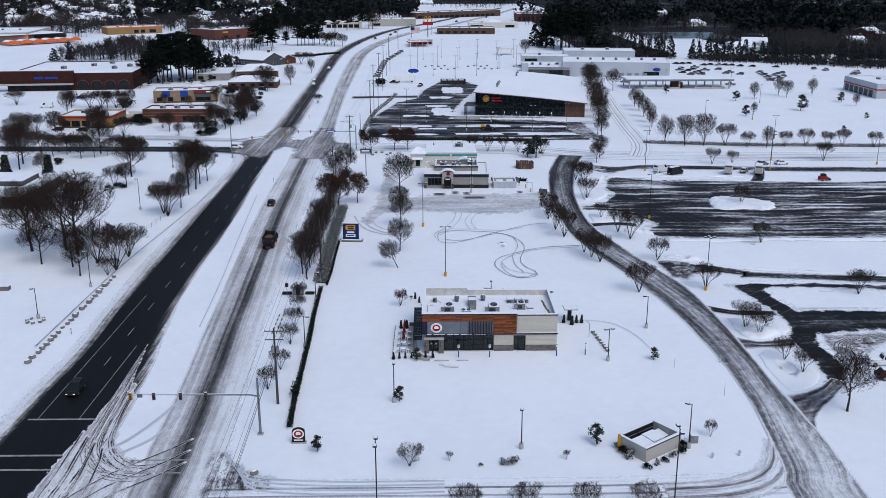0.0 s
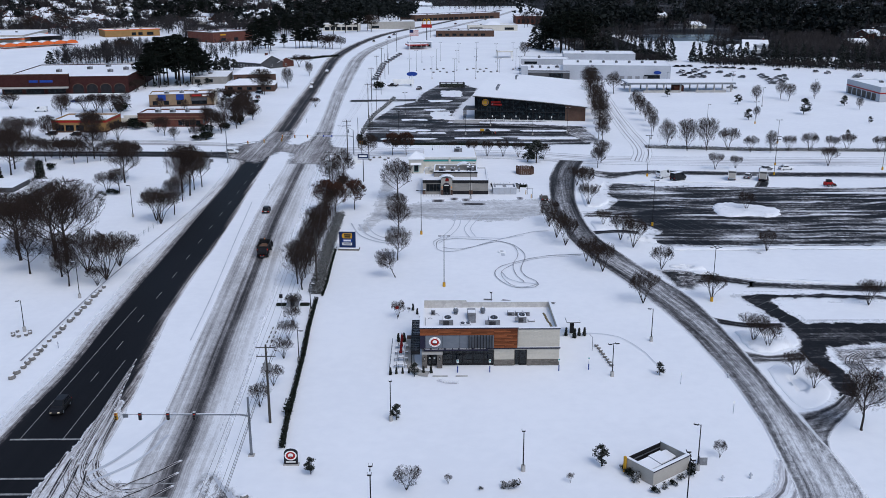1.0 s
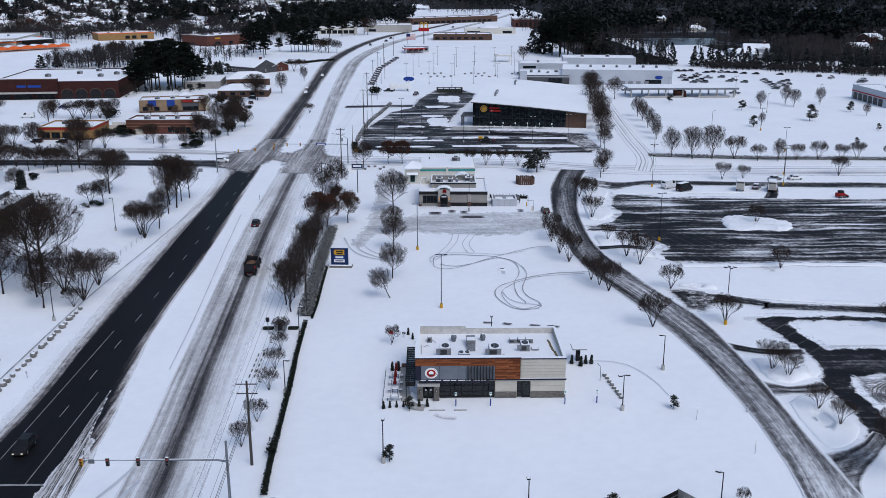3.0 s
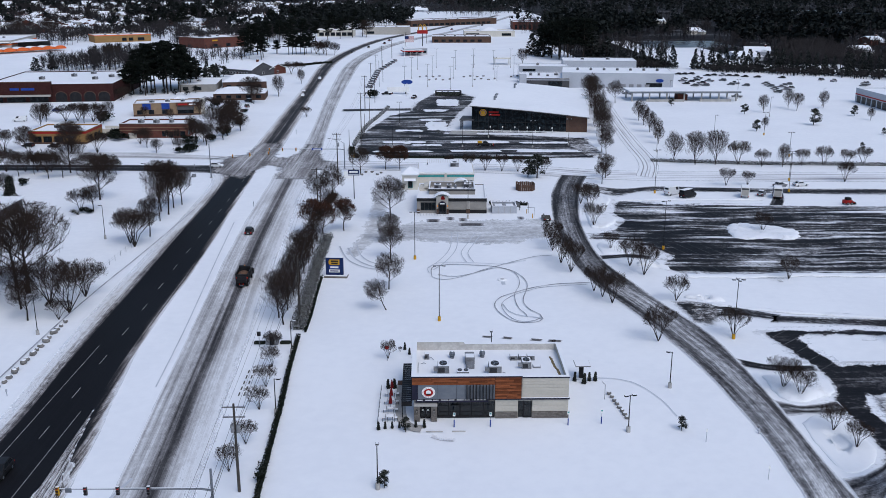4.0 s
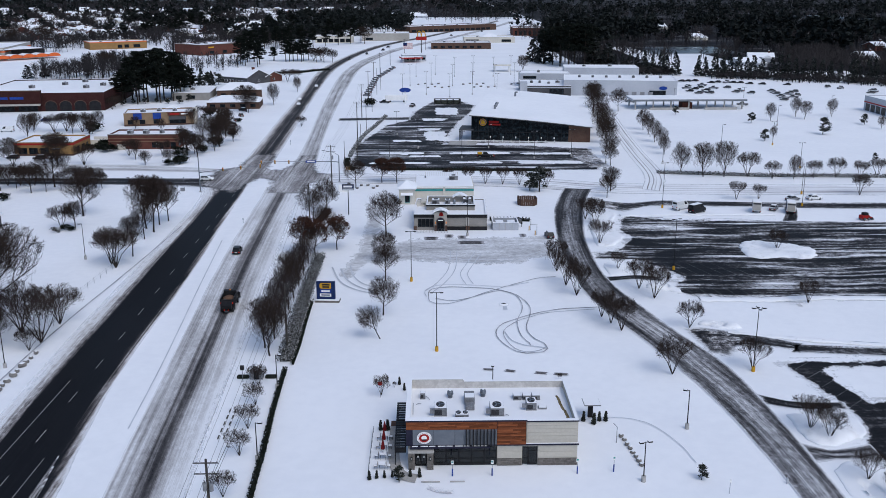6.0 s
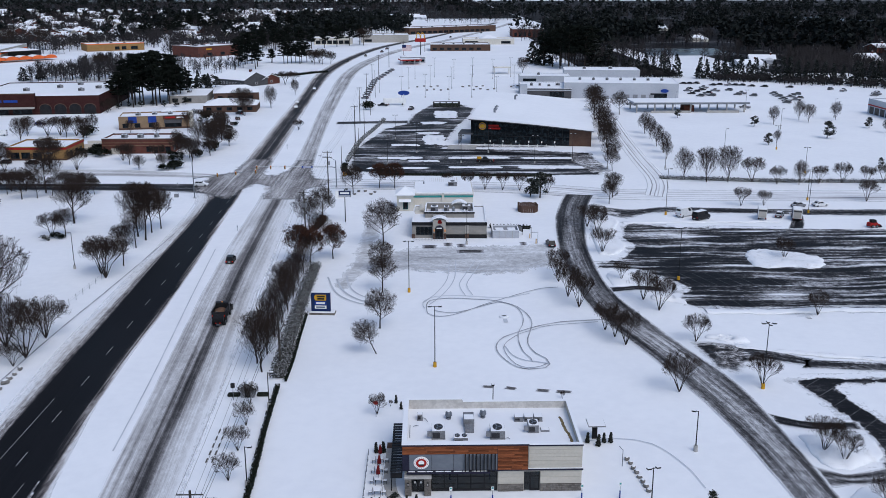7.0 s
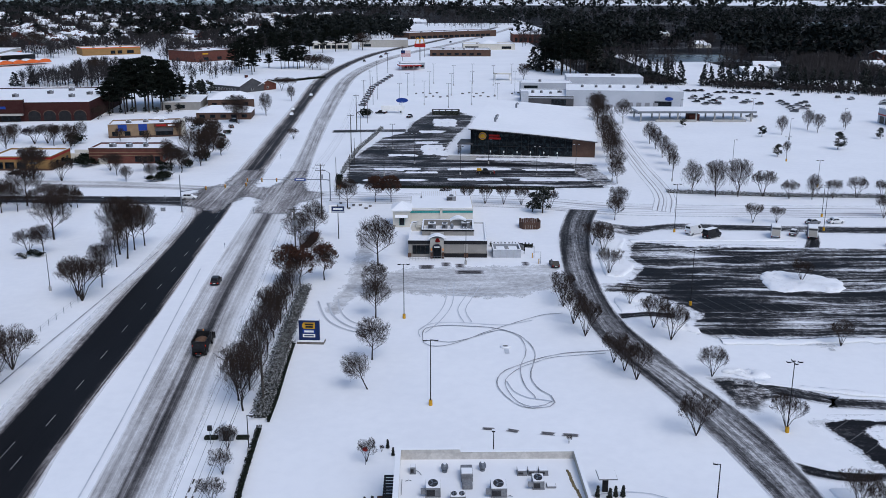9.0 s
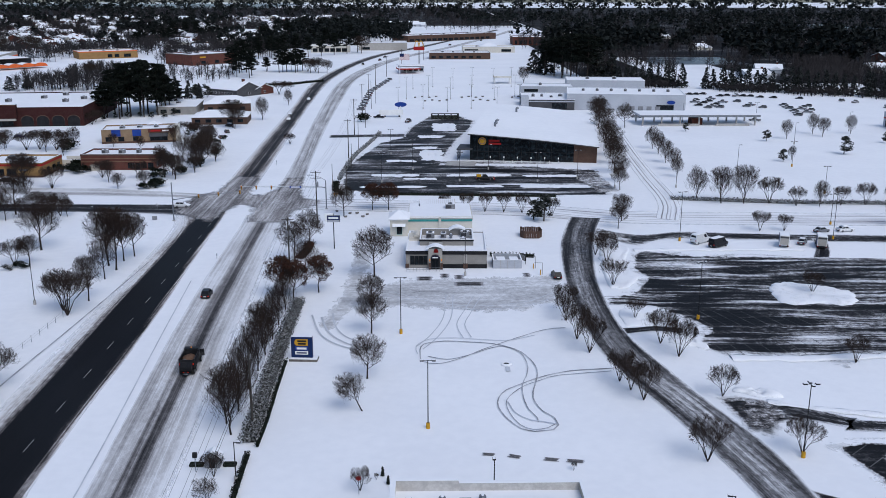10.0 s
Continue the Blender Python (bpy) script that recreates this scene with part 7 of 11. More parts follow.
def build_bin_enclosure():
    """Masonry pen for bins, turned to the drive."""
    e = thing("bin_enclosure", 17.95, -26.4, rz=28, label="beige masonry bin enclosure rimmed with snow", category="enclosure")
    w, d, h = 6.3, 3.5, 2.25
    part("wall", Geo().box(0, w, 0, 0.22, -0.05, h).box(w - 0.22, w, 0.22, d, -0.05, h).box(0, 0.22, 0.22, d, -0.05, h), M["greige"], e)
    part("cap", Geo().box(-0.06, w + 0.06, -0.06, 0.28, h, h + 0.1, 0.02).box(w - 0.28, w + 0.06, 0.28, d + 0.05, h, h + 0.1, 0.02).box(-0.06, 0.28, 0.28, d + 0.05, h, h + 0.1, 0.02), M["snow"], e)
    part("trim", Geo().box(-0.03, w + 0.03, -0.035, -0.003, h - 0.22, h - 0.002), M["navy"], e)
    for x0, x1 in ((0.25, 3.1), (3.15, w - 0.25)):
        g = part("gate", box(x0, x1, d - 0.1, d - 0.02, 0.1, h - 0.2), M["black"], e, "dark metal gate")
        part("brace", box(x0 + 0.05, x1 - 0.05, d - 0.16, d - 0.105, 1.3, 1.45), M["steel"], g)
    # dark slabs added so that the inside of the pen reads dark
    part("interior_lining", Geo().box(0.225, 0.26, 0.225, d - 0.1, 0, h - 0.05).box(0.26, w - 0.225, 0.222, 0.25, 0, h - 0.05), M["darkgrey"], e)
    for x, y, ww, dd, hh in ((0.5, 0.9, 2.0, 1.5, 1.5), (2.9, 1.1, 1.9, 1.5, 1.4), (4.9, 1.4, 1.0, 1.2, 1.1)):
        b = part("bin", box(x, x + ww, y, y + dd, 0, hh, 0.05), M["darkgrey"], e)
        part("lid_snow", Geo().prism([(y - 0.05, hh), (y + dd + 0.05, hh + 0.25), (y + dd + 0.05, hh + 0.4), (y - 0.05, hh + 0.15)], x - 0.05, x + ww + 0.05), M["snow"], b)
    part("corner_post", box(-0.32, -0.1, d - 0.3, d - 0.05, -0.05, 2.5), M["yellow"], e)


build_bin_enclosure()

# ---------------- trees ----------------
class Wood:
    """A bare tree: stems, limbs, branches and twigs that fill the outline of a crown, tier by tier."""

    def __init__(self, seed):
        self.rng = random.Random(seed)
        self.thick, self.thin, self.tips, self.twig, self.outline = Geo(), Geo(), [], 0.02, None
        self.lobes = [(Vector((self.rng.gauss(0, 1), self.rng.gauss(0, 1), self.rng.gauss(0.3, 0.8))).normalized(), self.rng.uniform(0.12, 0.36)) for k in range(9)]

    def reach(self, d):
        """How far the crown goes in a direction: it bulges round its main limbs."""
        d = d.normalized()
        return 0.76 + max(a * max(0.0, d.dot(v)) ** 7 for v, a in self.lobes)

    def spike(self, p, q, r):
        """A fine twig that tapers to its tip."""
        d = (q - p).normalized()
        s = d.cross(Vector((self.rng.gauss(0, 1), self.rng.gauss(0, 1), self.rng.gauss(0, 1)))).normalized()
        k0 = len(self.thin.v)
        self.thin.v += [tuple(p + s * r), tuple(p - s * r), tuple(q)]
        self.thin.f.append((k0, k0 + 1, k0 + 2))

    def branch(self, p, d, length, r, level, kids, spread, up):
        """A branch that turns upward, with finer ones along it; the last level is bare twigs."""
        rng = self.rng
        last = level == len(kids)
        bend = (d + Vector((rng.gauss(0, 0.12), rng.gauss(0, 0.12), up))).normalized()
        m = p + d * length * 0.5
        q = m + bend * length * 0.5
        if self.outline:
            c, rx, rz = self.outline
            k = math.sqrt(((q.x - c.x) / rx) ** 2 + ((q.y - c.y) / rx) ** 2 + ((q.z - c.z) / rz) ** 2)
            far = self.reach(Vector(((q.x - c.x) / rx, (q.y - c.y) / rx, (q.z - c.z) / rz))) * rng.uniform(0.86, 1.1)
            if k > far:
                q = c + (q - c) * (far / k)
                m = p.lerp(q, 0.5)
        if last:
            self.spike(p, p.lerp(q, 1.0), r)
            self.tips.append(q)
            return
        g = self.thick if r > 0.09 else self.thin
        if level < 2:
            g.tube([tuple(p), tuple(m), tuple(q)], [r, r * 0.75, r * 0.45], 3, False)
        else:
            g.tube([tuple(p), tuple(q)], [r, r * 0.5], 3, False)
        for k in range(kids[level]):
            f = 0.28 + 0.72 * (k + rng.random()) / kids[level]
            at = p.lerp(m, f * 2) if f < 0.5 else m.lerp(q, f * 2 - 1)
            base = d if f < 0.5 else bend
            side = base.cross(Vector((rng.gauss(0, 1), rng.gauss(0, 1), rng.gauss(0, 1)))).normalized()
            a = radians(spread) * rng.uniform(0.6, 1.35)
            nd = (base * math.cos(a) + side * math.sin(a)).normalized()
            self.branch(at, nd, length * rng.uniform(0.42, 0.68) * (1.12 - 0.35 * f), self.twig if level == len(kids) - 1 else max(0.014, r * 0.5), level + 1, kids, spread, up)


def fill(w, base, count, length, r, rise=0.35, low=-0.35):
    """Fine twigs through the whole crown, pointing away from its fork."""
    c, rx, rz = w.outline
    rng = w.rng
    for k in range(count):
        d = Vector((rng.gauss(0, 1), rng.gauss(0, 1), rng.gauss(0, 1))).normalized()
        if d.z < low:
            d.z = -d.z
        f = rng.uniform(0.15, 1.0) ** 0.6 * w.reach(d)
        p = Vector((c.x + d.x * rx * f, c.y + d.y * rx * f, c.z + d.z * rz * f))
        way = ((p - base).normalized() + Vector((rng.gauss(0, 0.3), rng.gauss(0, 0.3), rise + rng.gauss(0, 0.25)))).normalized()
        w.spike(p - way * length * rng.uniform(0.5, 1.0), p + way * length * rng.uniform(0.05, 0.35), r)


def finish_tree(name, w, label, leaves=None, group="", soft=""):
    ob = thing(name, 0, 0, label=label, category="tree", group=group)
    part("trunk", w.thick, M["bark"], ob)
    part("crown", w.thin, M["twig"], ob, "bare fine twigs")
    if leaves:
        part("leaves", leaves, M["brownleaf"], ob, "withered brown leaves")
    ob.matrix_basis = pose(0, 0, -200)
    return ob


def myrtle(seed, h=6.5, stems=6):
    w = Wood(seed)
    nodes = []
    for k in range(stems):
        a = 2 * math.pi * k / stems + w.rng.uniform(-0.4, 0.4)
        b = Vector((math.cos(a) * 0.16, math.sin(a) * 0.16, 0.3))
        q = Vector((math.cos(a) * h * w.rng.uniform(0.08, 0.17), math.sin(a) * h * w.rng.uniform(0.08, 0.17), h * w.rng.uniform(0.27, 0.38)))
        w.thick.tube([(0, 0, -0.1), (0, 0, 0.08), tuple(b), tuple(b.lerp(q, 0.5)), tuple(q)], [0.14, 0.11, 0.06, 0.05, 0.038], 5, False)
        nodes += [q, b.lerp(q, 0.7)]
    weld(w.thick)
    w.outline = (Vector((0, 0, h * 0.58)), h * 0.46, h * 0.36)
    for q in nodes[::2]:
        a = math.atan2(q.y, q.x)
        for s in (-0.5, 0.5):
            tilt = radians(w.rng.uniform(14, 52))
            d = Vector((math.cos(a + s) * math.sin(tilt), math.sin(a + s) * math.sin(tilt), math.cos(tilt)))
            w.branch(q, d, h * w.rng.uniform(0.38, 0.55), 0.036, 0, (6, 5, 4), 30, 0.08)
    fill(w, Vector((0, 0, h * 0.15)), 1000, h * 0.13, 0.016, 0.25, -0.25)
    return finish_tree("crape_myrtle", w, "bare multi-stemmed crape myrtle with fine twigs")


def weld(g):
    """Joins stems that start in one root ring."""
    seen, index = {}, []
    verts = []
    for v in g.v:
        key = tuple(round(x, 4) for x in v)
        if key not in seen:
            seen[key] = len(verts)
            verts.append(v)
        index.append(seen[key])
    faces = []
    for f in g.f:
        f = tuple(index[k] for k in f)
        if f not in faces:
            faces.append(f)
    g.v, g.f = verts, faces


def pear(seed, h=11.0):
    w = Wood(seed)
    line = [Vector((w.rng.uniform(-.10, .10) * k, w.rng.uniform(-.10, .10) * k, h * 0.08 * k - 0.1)) for k in range(7)]
    w.thick.tube([tuple(p) for p in line], [0.16 * (1 - k / 7.6) for k in range(7)], 7, False)
    w.outline = (Vector((0, 0, h * 0.56)), h * 0.36, h * 0.45)
    for k in range(18):
        f = 0.9 * (k + w.rng.random()) / 18
        at = line[1].lerp(line[-1], f)
        a, tilt = k * 2.4 + w.rng.uniform(-.4, .4), radians(w.rng.uniform(22, 42) * (1.0 - 0.45 * f))
        d = Vector((math.cos(a) * math.sin(tilt), math.sin(a) * math.sin(tilt), math.cos(tilt)))
        w.branch(at, d, h * w.rng.uniform(0.46, 0.56) * (1 - 0.12 * f), 0.048, 0, (6, 5, 3), 25, 0.10)
    fill(w, Vector((0, 0, h * 0.05)), 1100, h * 0.11, 0.018, 0.7, -0.7)
    return finish_tree("street_tree", w, "bare upright street tree with ascending branches")


def oak(seed, h=15.0, leafy=False, name="bare_oak", label="large bare spreading tree"):
    w = Wood(seed)
    line = [Vector((0, 0, -0.15)), Vector((0, 0, h * 0.03)), Vector((w.rng.uniform(-.2, .2), w.rng.uniform(-.2, .2), h * 0.2)), Vector((w.rng.uniform(-.4, .4), w.rng.uniform(-.4, .4), h * 0.42)), Vector((w.rng.uniform(-.6, .6), w.rng.uniform(-.6, .6), h * 0.6))]
    w.thick.tube([tuple(p) for p in line], [h * 0.022, h * 0.016, h * 0.013, h * 0.009, h * 0.005], 8, False)
    s = h / 15.0
    w.twig = 0.027 * s
    w.outline = (Vector((0, 0, h * 0.58)), h * 0.42, h * 0.40)
    for k in range(13):
        f = 0.95 * (k + w.rng.random()) / 13
        at = line[2].lerp(line[3], f * 2) if f < 0.5 else line[3].lerp(line[4], f * 2 - 1)
        a, tilt = k * 2.4 + w.rng.uniform(-.5, .5), radians(w.rng.uniform(42, 66) * (1.0 - 0.62 * f))
        d = Vector((math.cos(a) * math.sin(tilt), math.sin(a) * math.sin(tilt), math.cos(tilt)))
        w.branch(at, d, h * w.rng.uniform(0.40, 0.50) * (1 - 0.15 * f), 0.09 * s, 0, (6, 6, 5), 38, 0.06)
    fill(w, Vector((0, 0, h * 0.2)), 2300, h * 0.10, 0.024 * s, 0.1, -0.5)
    g = None
    if leafy:
        g = Geo()
        for t in w.tips[::9]:
            g.leaves(t.x, t.y, t.z, 0.55, 0.55, 0.5, 10, 0.14, w.rng, 0.05)
    return finish_tree(name, w, label, g)


def conifer(seed, h=13.0, r=2.6, name="cypress", label="dense dark cypress dusted with snow", mat="leyland"):
    rng = random.Random(seed)
    ob = thing(name, 0, 0, label=label, category="tree")
    part("trunk", Geo().cyl(0, 0, -0.1, h * 0.9, 0.2, 0.03, 7), M["bark"], ob)
    g = Geo()
    for k in range(26):
        f = k / 26
        rr = r * (1 - f) ** 0.75 + 0.15
        for j in range(max(3, int(8 * (1 - f)))):
            a = rng.uniform(0, 6.283)
            q = rr * rng.uniform(0.55, 1.0)
            g.leaves(q * math.cos(a), q * math.sin(a), h * (0.06 + 0.93 * f), rr * 0.35 + 0.15, rr * 0.35 + 0.15, h * 0.045, 7, 0.46, rng, 0.1)
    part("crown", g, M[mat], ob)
    ob.matrix_basis = pose(0, 0, -200)
    return ob


def pine(seed, h=25.0):
    rng = random.Random(seed)
    ob = thing("pine_tree", 0, 0, label="tall dark loblolly pine with a bare trunk", category="tree")
    g = Geo().tube([(0, 0, -0.1), (rng.uniform(-.4, .4), rng.uniform(-.4, .4), h * 0.5), (rng.uniform(-.6, .6), 0, h * 0.95)], [0.36, 0.26, 0.07], 7)
    lv = Geo()
    for k in range(46):
        f = 0.36 + 0.62 * k / 46
        a, q = rng.uniform(0, 6.283), h * 0.26 * rng.uniform(0.3, 1.0) * (1.12 - f) ** 0.5
        c = (q * math.cos(a), q * math.sin(a), h * f + rng.uniform(-.4, .6))
        g.tube([(0, 0, h * f - q * 0.25), c], [0.07, 0.03], 3, False)
        lv.leaves(*c, 2.1, 2.1, 0.7, 50, 0.54, rng, 0.1)
    part("trunk", g, M["bark"], ob)
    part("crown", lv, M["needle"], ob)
    ob.matrix_basis = pose(0, 0, -200)
    return ob


def evergreen(seed, h=4.0, name="holly_tree", label="small dark evergreen tree", mat="holly", low=0.25):
    rng = random.Random(seed)
    ob = thing(name, 0, 0, label=label, category="tree")
    g = Geo().cyl(0, 0, -0.1, h * 0.6, 0.09, 0.05, 6)
    lv = Geo()
    for k in range(26):
        f = low + (0.95 - low) * rng.random()
        rr = h * 0.30 * math.sin(math.pi * min(0.98, (f - low + 0.18) / (1.12 - low))) ** 0.7
        a, q = rng.uniform(0, 6.283), rr * rng.uniform(0.3, 1.0)
        c = (q * math.cos(a), q * math.sin(a), h * f)
        g.tube([(0, 0, h * f * 0.8), c], [0.025, 0.012], 3, False)
        lv.leaves(*c, h * 0.13, h * 0.13, h * 0.10, 40, h * 0.034, rng, 0.1)
    part("trunk", g, M["bark"], ob)
    part("crown", lv, M[mat], ob)
    ob.matrix_basis = pose(0, 0, -200)
    return ob


def shrub(seed, r=0.7, mat="hedgedark", name="shrub", label="low rounded shrub dusted with snow"):
    rng = random.Random(seed)
    g = Geo()
    for k in range(10):
        a, q = rng.uniform(0, 6.283), r * rng.uniform(0, 0.6)
        g.leaves(q * math.cos(a), q * math.sin(a), r * rng.uniform(0.35, 0.85), r * 0.45, r * 0.45, r * 0.4, 34, r * 0.11, rng, 0.3)
    ob = thing(name, 0, 0, label=label, category="shrub")
    part("foliage", g, M[mat], ob)
    ob.matrix_basis = pose(0, 0, -200)
    return ob


MYRTLES = [myrtle(s) for s in (11, 12, 13, 14)]
PEARS = [pear(s) for s in (21, 22, 23)]
OAKS = [oak(s) for s in (31, 32, 33)]
BROWN = [oak(s, 9.0, True, "oak_with_dead_leaves", "oak still holding withered brown leaves") for s in (41, 42)]
CYPRESS = [conifer(s) for s in (51, 52, 53)]
PINES = [pine(s) for s in (61, 62, 63)]
HOLLY = [evergreen(s) for s in (71, 72)]
SHRUBS = [shrub(81), shrub(82), shrub(83, 0.7, "hedge", "shrub", "low shrub laden with snow")]
COLUMN = [conifer(91, 6.0, 0.7, "columnar_cypress", "narrow columnar evergreen standing in snow", "holly")]
NOMINAL = {"crape_myrtle": 6.2, "street_tree": 11.0, "bare_oak": 15.0, "oak_with_dead_leaves": 9.0, "cypress": 13.0, "pine_tree": 25.0, "holly_tree": 4.0, "shrub": 1.0, "columnar_cypress": 6.0}
trng = random.Random(77)


def top_of(ob):
    return max(max(v.co.z for v in c.data.vertices) for c in ob.children if len(c.data.vertices))


TOPS = {}


def plant(kinds, rows, group="", wide=1.0, lean=0.0, label="", tilt=0.0):
    """rows: x, y, height."""
    for x, y, h in rows:
        src = trng.choice(kinds)
        if src.name not in TOPS:
            TOPS[src.name] = top_of(src)
        s = h / TOPS[src.name]
        m = pose(x, y, -0.06, trng.uniform(-2, 2) + lean, trng.uniform(-2, 2), trng.uniform(0, 360)) @ Matrix.Diagonal((s * wide, s * wide, s, 1))
        if tilt:
            m = Matrix.Translation((x, y, 0)) @ Matrix.Rotation(radians(tilt), 4, "Y") @ Matrix.Translation((-x, -y, 0)) @ m
        ob = copy_thing(src, m)
        tagged(ob, label, group=group)


plant(PEARS, [(-35.2, 27.0, 11.5), (-35.6, 32.5, 11.2), (-35.6, 38.3, 11.2), (-35.4, 43.6, 10.4), (-35.3, 48.6, 10.2), (-35.3, 54, 9.4), (-35.3, 59.5, 9.0), (-35.3, 65.5, 8.4), (-36.6, 29.6, 10.5), (-36.4, 51.2, 9.6)], "trees along the road", 0.98)
plant(BROWN, [(-37.2, 71.9, 9.4), (-34.6, 70.5, 9.4), (-29.9, 73.6, 9.0)], "brown oaks")
plant(MYRTLES, [(4.5, 126.5, 6.2), (9.8, 126.2, 6.0), (15.2, 125.6, 6.4), (20.4, 125.0, 6.0), (28.5, 122.0, 6.2), (-2, 127, 5.6)], "bare trees behind the bank", 0.9)
plant(BROWN, [(-22.8, 128.1, 8.6), (-18.1, 128.0, 8.6)], "brown oaks")
plant(OAKS, [(-38.2, 90.8, 11.0), (-36.0, 99.0, 10.5), (-30.5, 123, 9.5), (-34.5, 84, 8.0)], "trees by the crossing")
plant(OAKS, [(-16.9, 32.4, 7.6)], "trees in the empty lot", 0.85, label="bare tree leaning over the empty lot", tilt=-24)
plant(OAKS, [(-16.8, 41.1, 8.8), (-17.3, 56.0, 8.6), (-17.9, 66.0, 7.8), (-18.7, 81.4, 12.4)], "trees in the empty lot")
plant(MYRTLES, [(20.6, 53.5, 7.4), (21.8, 48.8, 7.6), (20.3, 63.8, 6.6), (24.6, 39.8, 6.3), (25.7, 37.3, 6.3), (26.9, 34.6, 6.9), (31.2, 20.6, 7.2), (20.0, 60.5, 6.0)], "myrtles along the driveway", 0.95)
plant(MYRTLES, [(33.3, 75.8, 6.8), (33.6, 61.1, 4.6), (35.4, 51.8, 7.2), (37.1, 47.3, 7.6), (39.7, 35.5, 5.8), (44.9, 22.0, 6.2), (74.4, 71.8, 5.4), (66.8, 44.9, 5.4), (35.2, 88.5, 7.0), (33.8, 93.5, 6.4), (37.2, 97.0, 5.4)], "myrtles in the car park")
plant(MYRTLES, [(45.8, 6.6, 6.0), (47.4, 4.6, 5.4), (47.7, -3.3, 4.8), (48.8, -6.8, 4.6), (73.8, 19.3, 5.8), (81.7, 109.6, 6.0), (88.1, 109.4, 5.0), (120.1, 113.0, 7.0)], "myrtles in the car park")
plant(OAKS, [(50.1, -16.3, 10.6)], "", 0.9, label="bare spreading tree at the car park corner")
plant(OAKS, [(73.3, 247.9, 14), (69.2, 223.3, 14), (64.0, 192.8, 13), (58.7, 168.0, 12), (76.8, 265.8, 13), (55.0, 147.5, 8.4), (47.0, 117.7, 8.4), (85.5, 247.6, 12), (66.0, 207, 12), (61.5, 180, 11.5), (57, 157, 9.5), (44.5, 112, 7)], "trees between lane and store")
plant(PEARS, [(84.3, 204.8, 10), (83.4, 195.2, 9.4), (81.7, 181.9, 10), (80.7, 171.4, 9), (78.8, 162.4, 7.6)], "trees along the rutted lane", 1.1)
plant(PEARS, [(75.4, 136.2, 11.5), (88.3, 133.1, 12.5), (81.5, 133.3, 12.0), (109.5, 130.0, 8.4)], "trees along the side road", 1.05)
plant(MYRTLES, [(95.9, 133.0, 9.0), (102.8, 130.6, 6.2), (116.4, 131, 6.4), (124, 131.4, 7.2), (137.6, 131.6, 6.7), (131, 130, 6.4), (147.7, 129.8, 6.4), (155, 129, 6.8), (163, 129, 6.5)], "trees along the side road")
plant(HOLLY, [(137.3, 218.0, 5.0), (126.3, 183.1, 5.0), (156.2, 194.5, 7.4), (110.8, 238.7, 4.2), (186.2, 214.0, 5.0), (25.5, 118.0, 8.2), (22.8, 119.2, 6.0), (150, 152, 3.0), (174, 176, 3)], "evergreens in the snow", 1.25)
plant(PEARS, [(131, 186, 6), (148, 222, 9), (165, 232, 10), (166, 226, 9), (182, 232, 9), (187, 204, 6.5)], "trees round the dealership", 1.0)
plant(OAKS, [(-100.1, 42.0, 17.8), (-92.7, 42.6, 18.8), (-89.0, 40.3, 21.3), (-82.7, 29.1, 8.7), (-102.1, 98.3, 12.7), (-99.5, 88.9, 7.6), (-144.1, 113.2, 14.7), (-141.4, 106.7, 13.5), (-130.4, 100.5, 7.9), (-124.5, 125.5, 13.0), (-113, 33, 15), (-121, 44, 16)], "trees in the west lawn", 1.1)
plant(OAKS, [(-78.1, 85.9, 15.6), (-78.4, 80.9, 10.9), (-76.7, 70.2, 10.5), (-78.7, 91.2, 13.5), (-77.4, 94.0, 12.0), (-81.0, 88.4, 15.0)], "trees in the west lawn", 0.8)
plant(MYRTLES, [(-82.2, 35.7, 10.4), (-77.1, 29.3, 4.8), (-76.6, 32.0, 10.6), (-76.8, 38.6, 8.6), (-77.8, 63.9, 10.2), (-79.7, 66.0, 9.1), (-103.1, 88.9, 6.7), (-140.0, 127.2, 7.4), (-136.0, 127.1, 6.8), (-133.1, 127.1, 7.8), (-131.5, 127.1, 6.8), (-119.8, 126.9, 6.8), (-115, 124.6, 7.4), (-111, 124.0, 7.0)], "trees in the west lawn", 1.15)
plant(SHRUBS, [(-132.0, 113.0, 2.4), (-101.5, 87.6, 1.6), (-99.8, 87.2, 1.5)], "shrubs in the west lawn", 1.2)
plant(PEARS, [(-106.7, 150.7, 5.6), (-99.3, 153.2, 6.0), (-92.3, 161.5, 9.6), (-89.0, 177.7, 12.6), (-88.6, 170.3, 8.4), (-90.5, 183, 11), (-86, 186, 8)], "trees round the brick bank", 1.5)
plant(MYRTLES, [(-146, 127, 8.4), (-158, 132, 9.5)], "trees along the cross street", 1.25)
plant(OAKS, [(-153.7, 127.5, 13.7), (-96.1, 247.6, 10.0), (-178.2, 209.4, 8.0), (-157.9, 158.1, 8.6)], "trees along the cross street", 1.1)
plant(MYRTLES, [(-167.6, 205.3, 8.0), (-163.0, 206.5, 8.6), (-155.5, 205.1, 8.8), (-109.5, 230.5, 6.6), (-104, 229, 6.6), (-115, 236, 6.0), (-168.3, 264.1, 6.5), (-205.8, 212.7, 8.0), (-166.8, 257.7, 6.5)], "bare thickets round the shops", 1.4)
plant(SHRUBS[:2], [(-94.5, 153.1, 3.0), (-96.4, 152.5, 2.4), (-131.6, 177.5, 3.8), (-134.5, 178, 3.4), (-150.9, 206.2, 4.7), (-98, 166, 3.2), (-92.5, 168, 3.0), (-112, 238, 4.4)], "evergreen shrubs", 1.15)
plant(COLUMN, [(-128.0, 99.3, 7.0), (-141.2, 99.5, 7.0)], "columnar evergreens", 1.4)
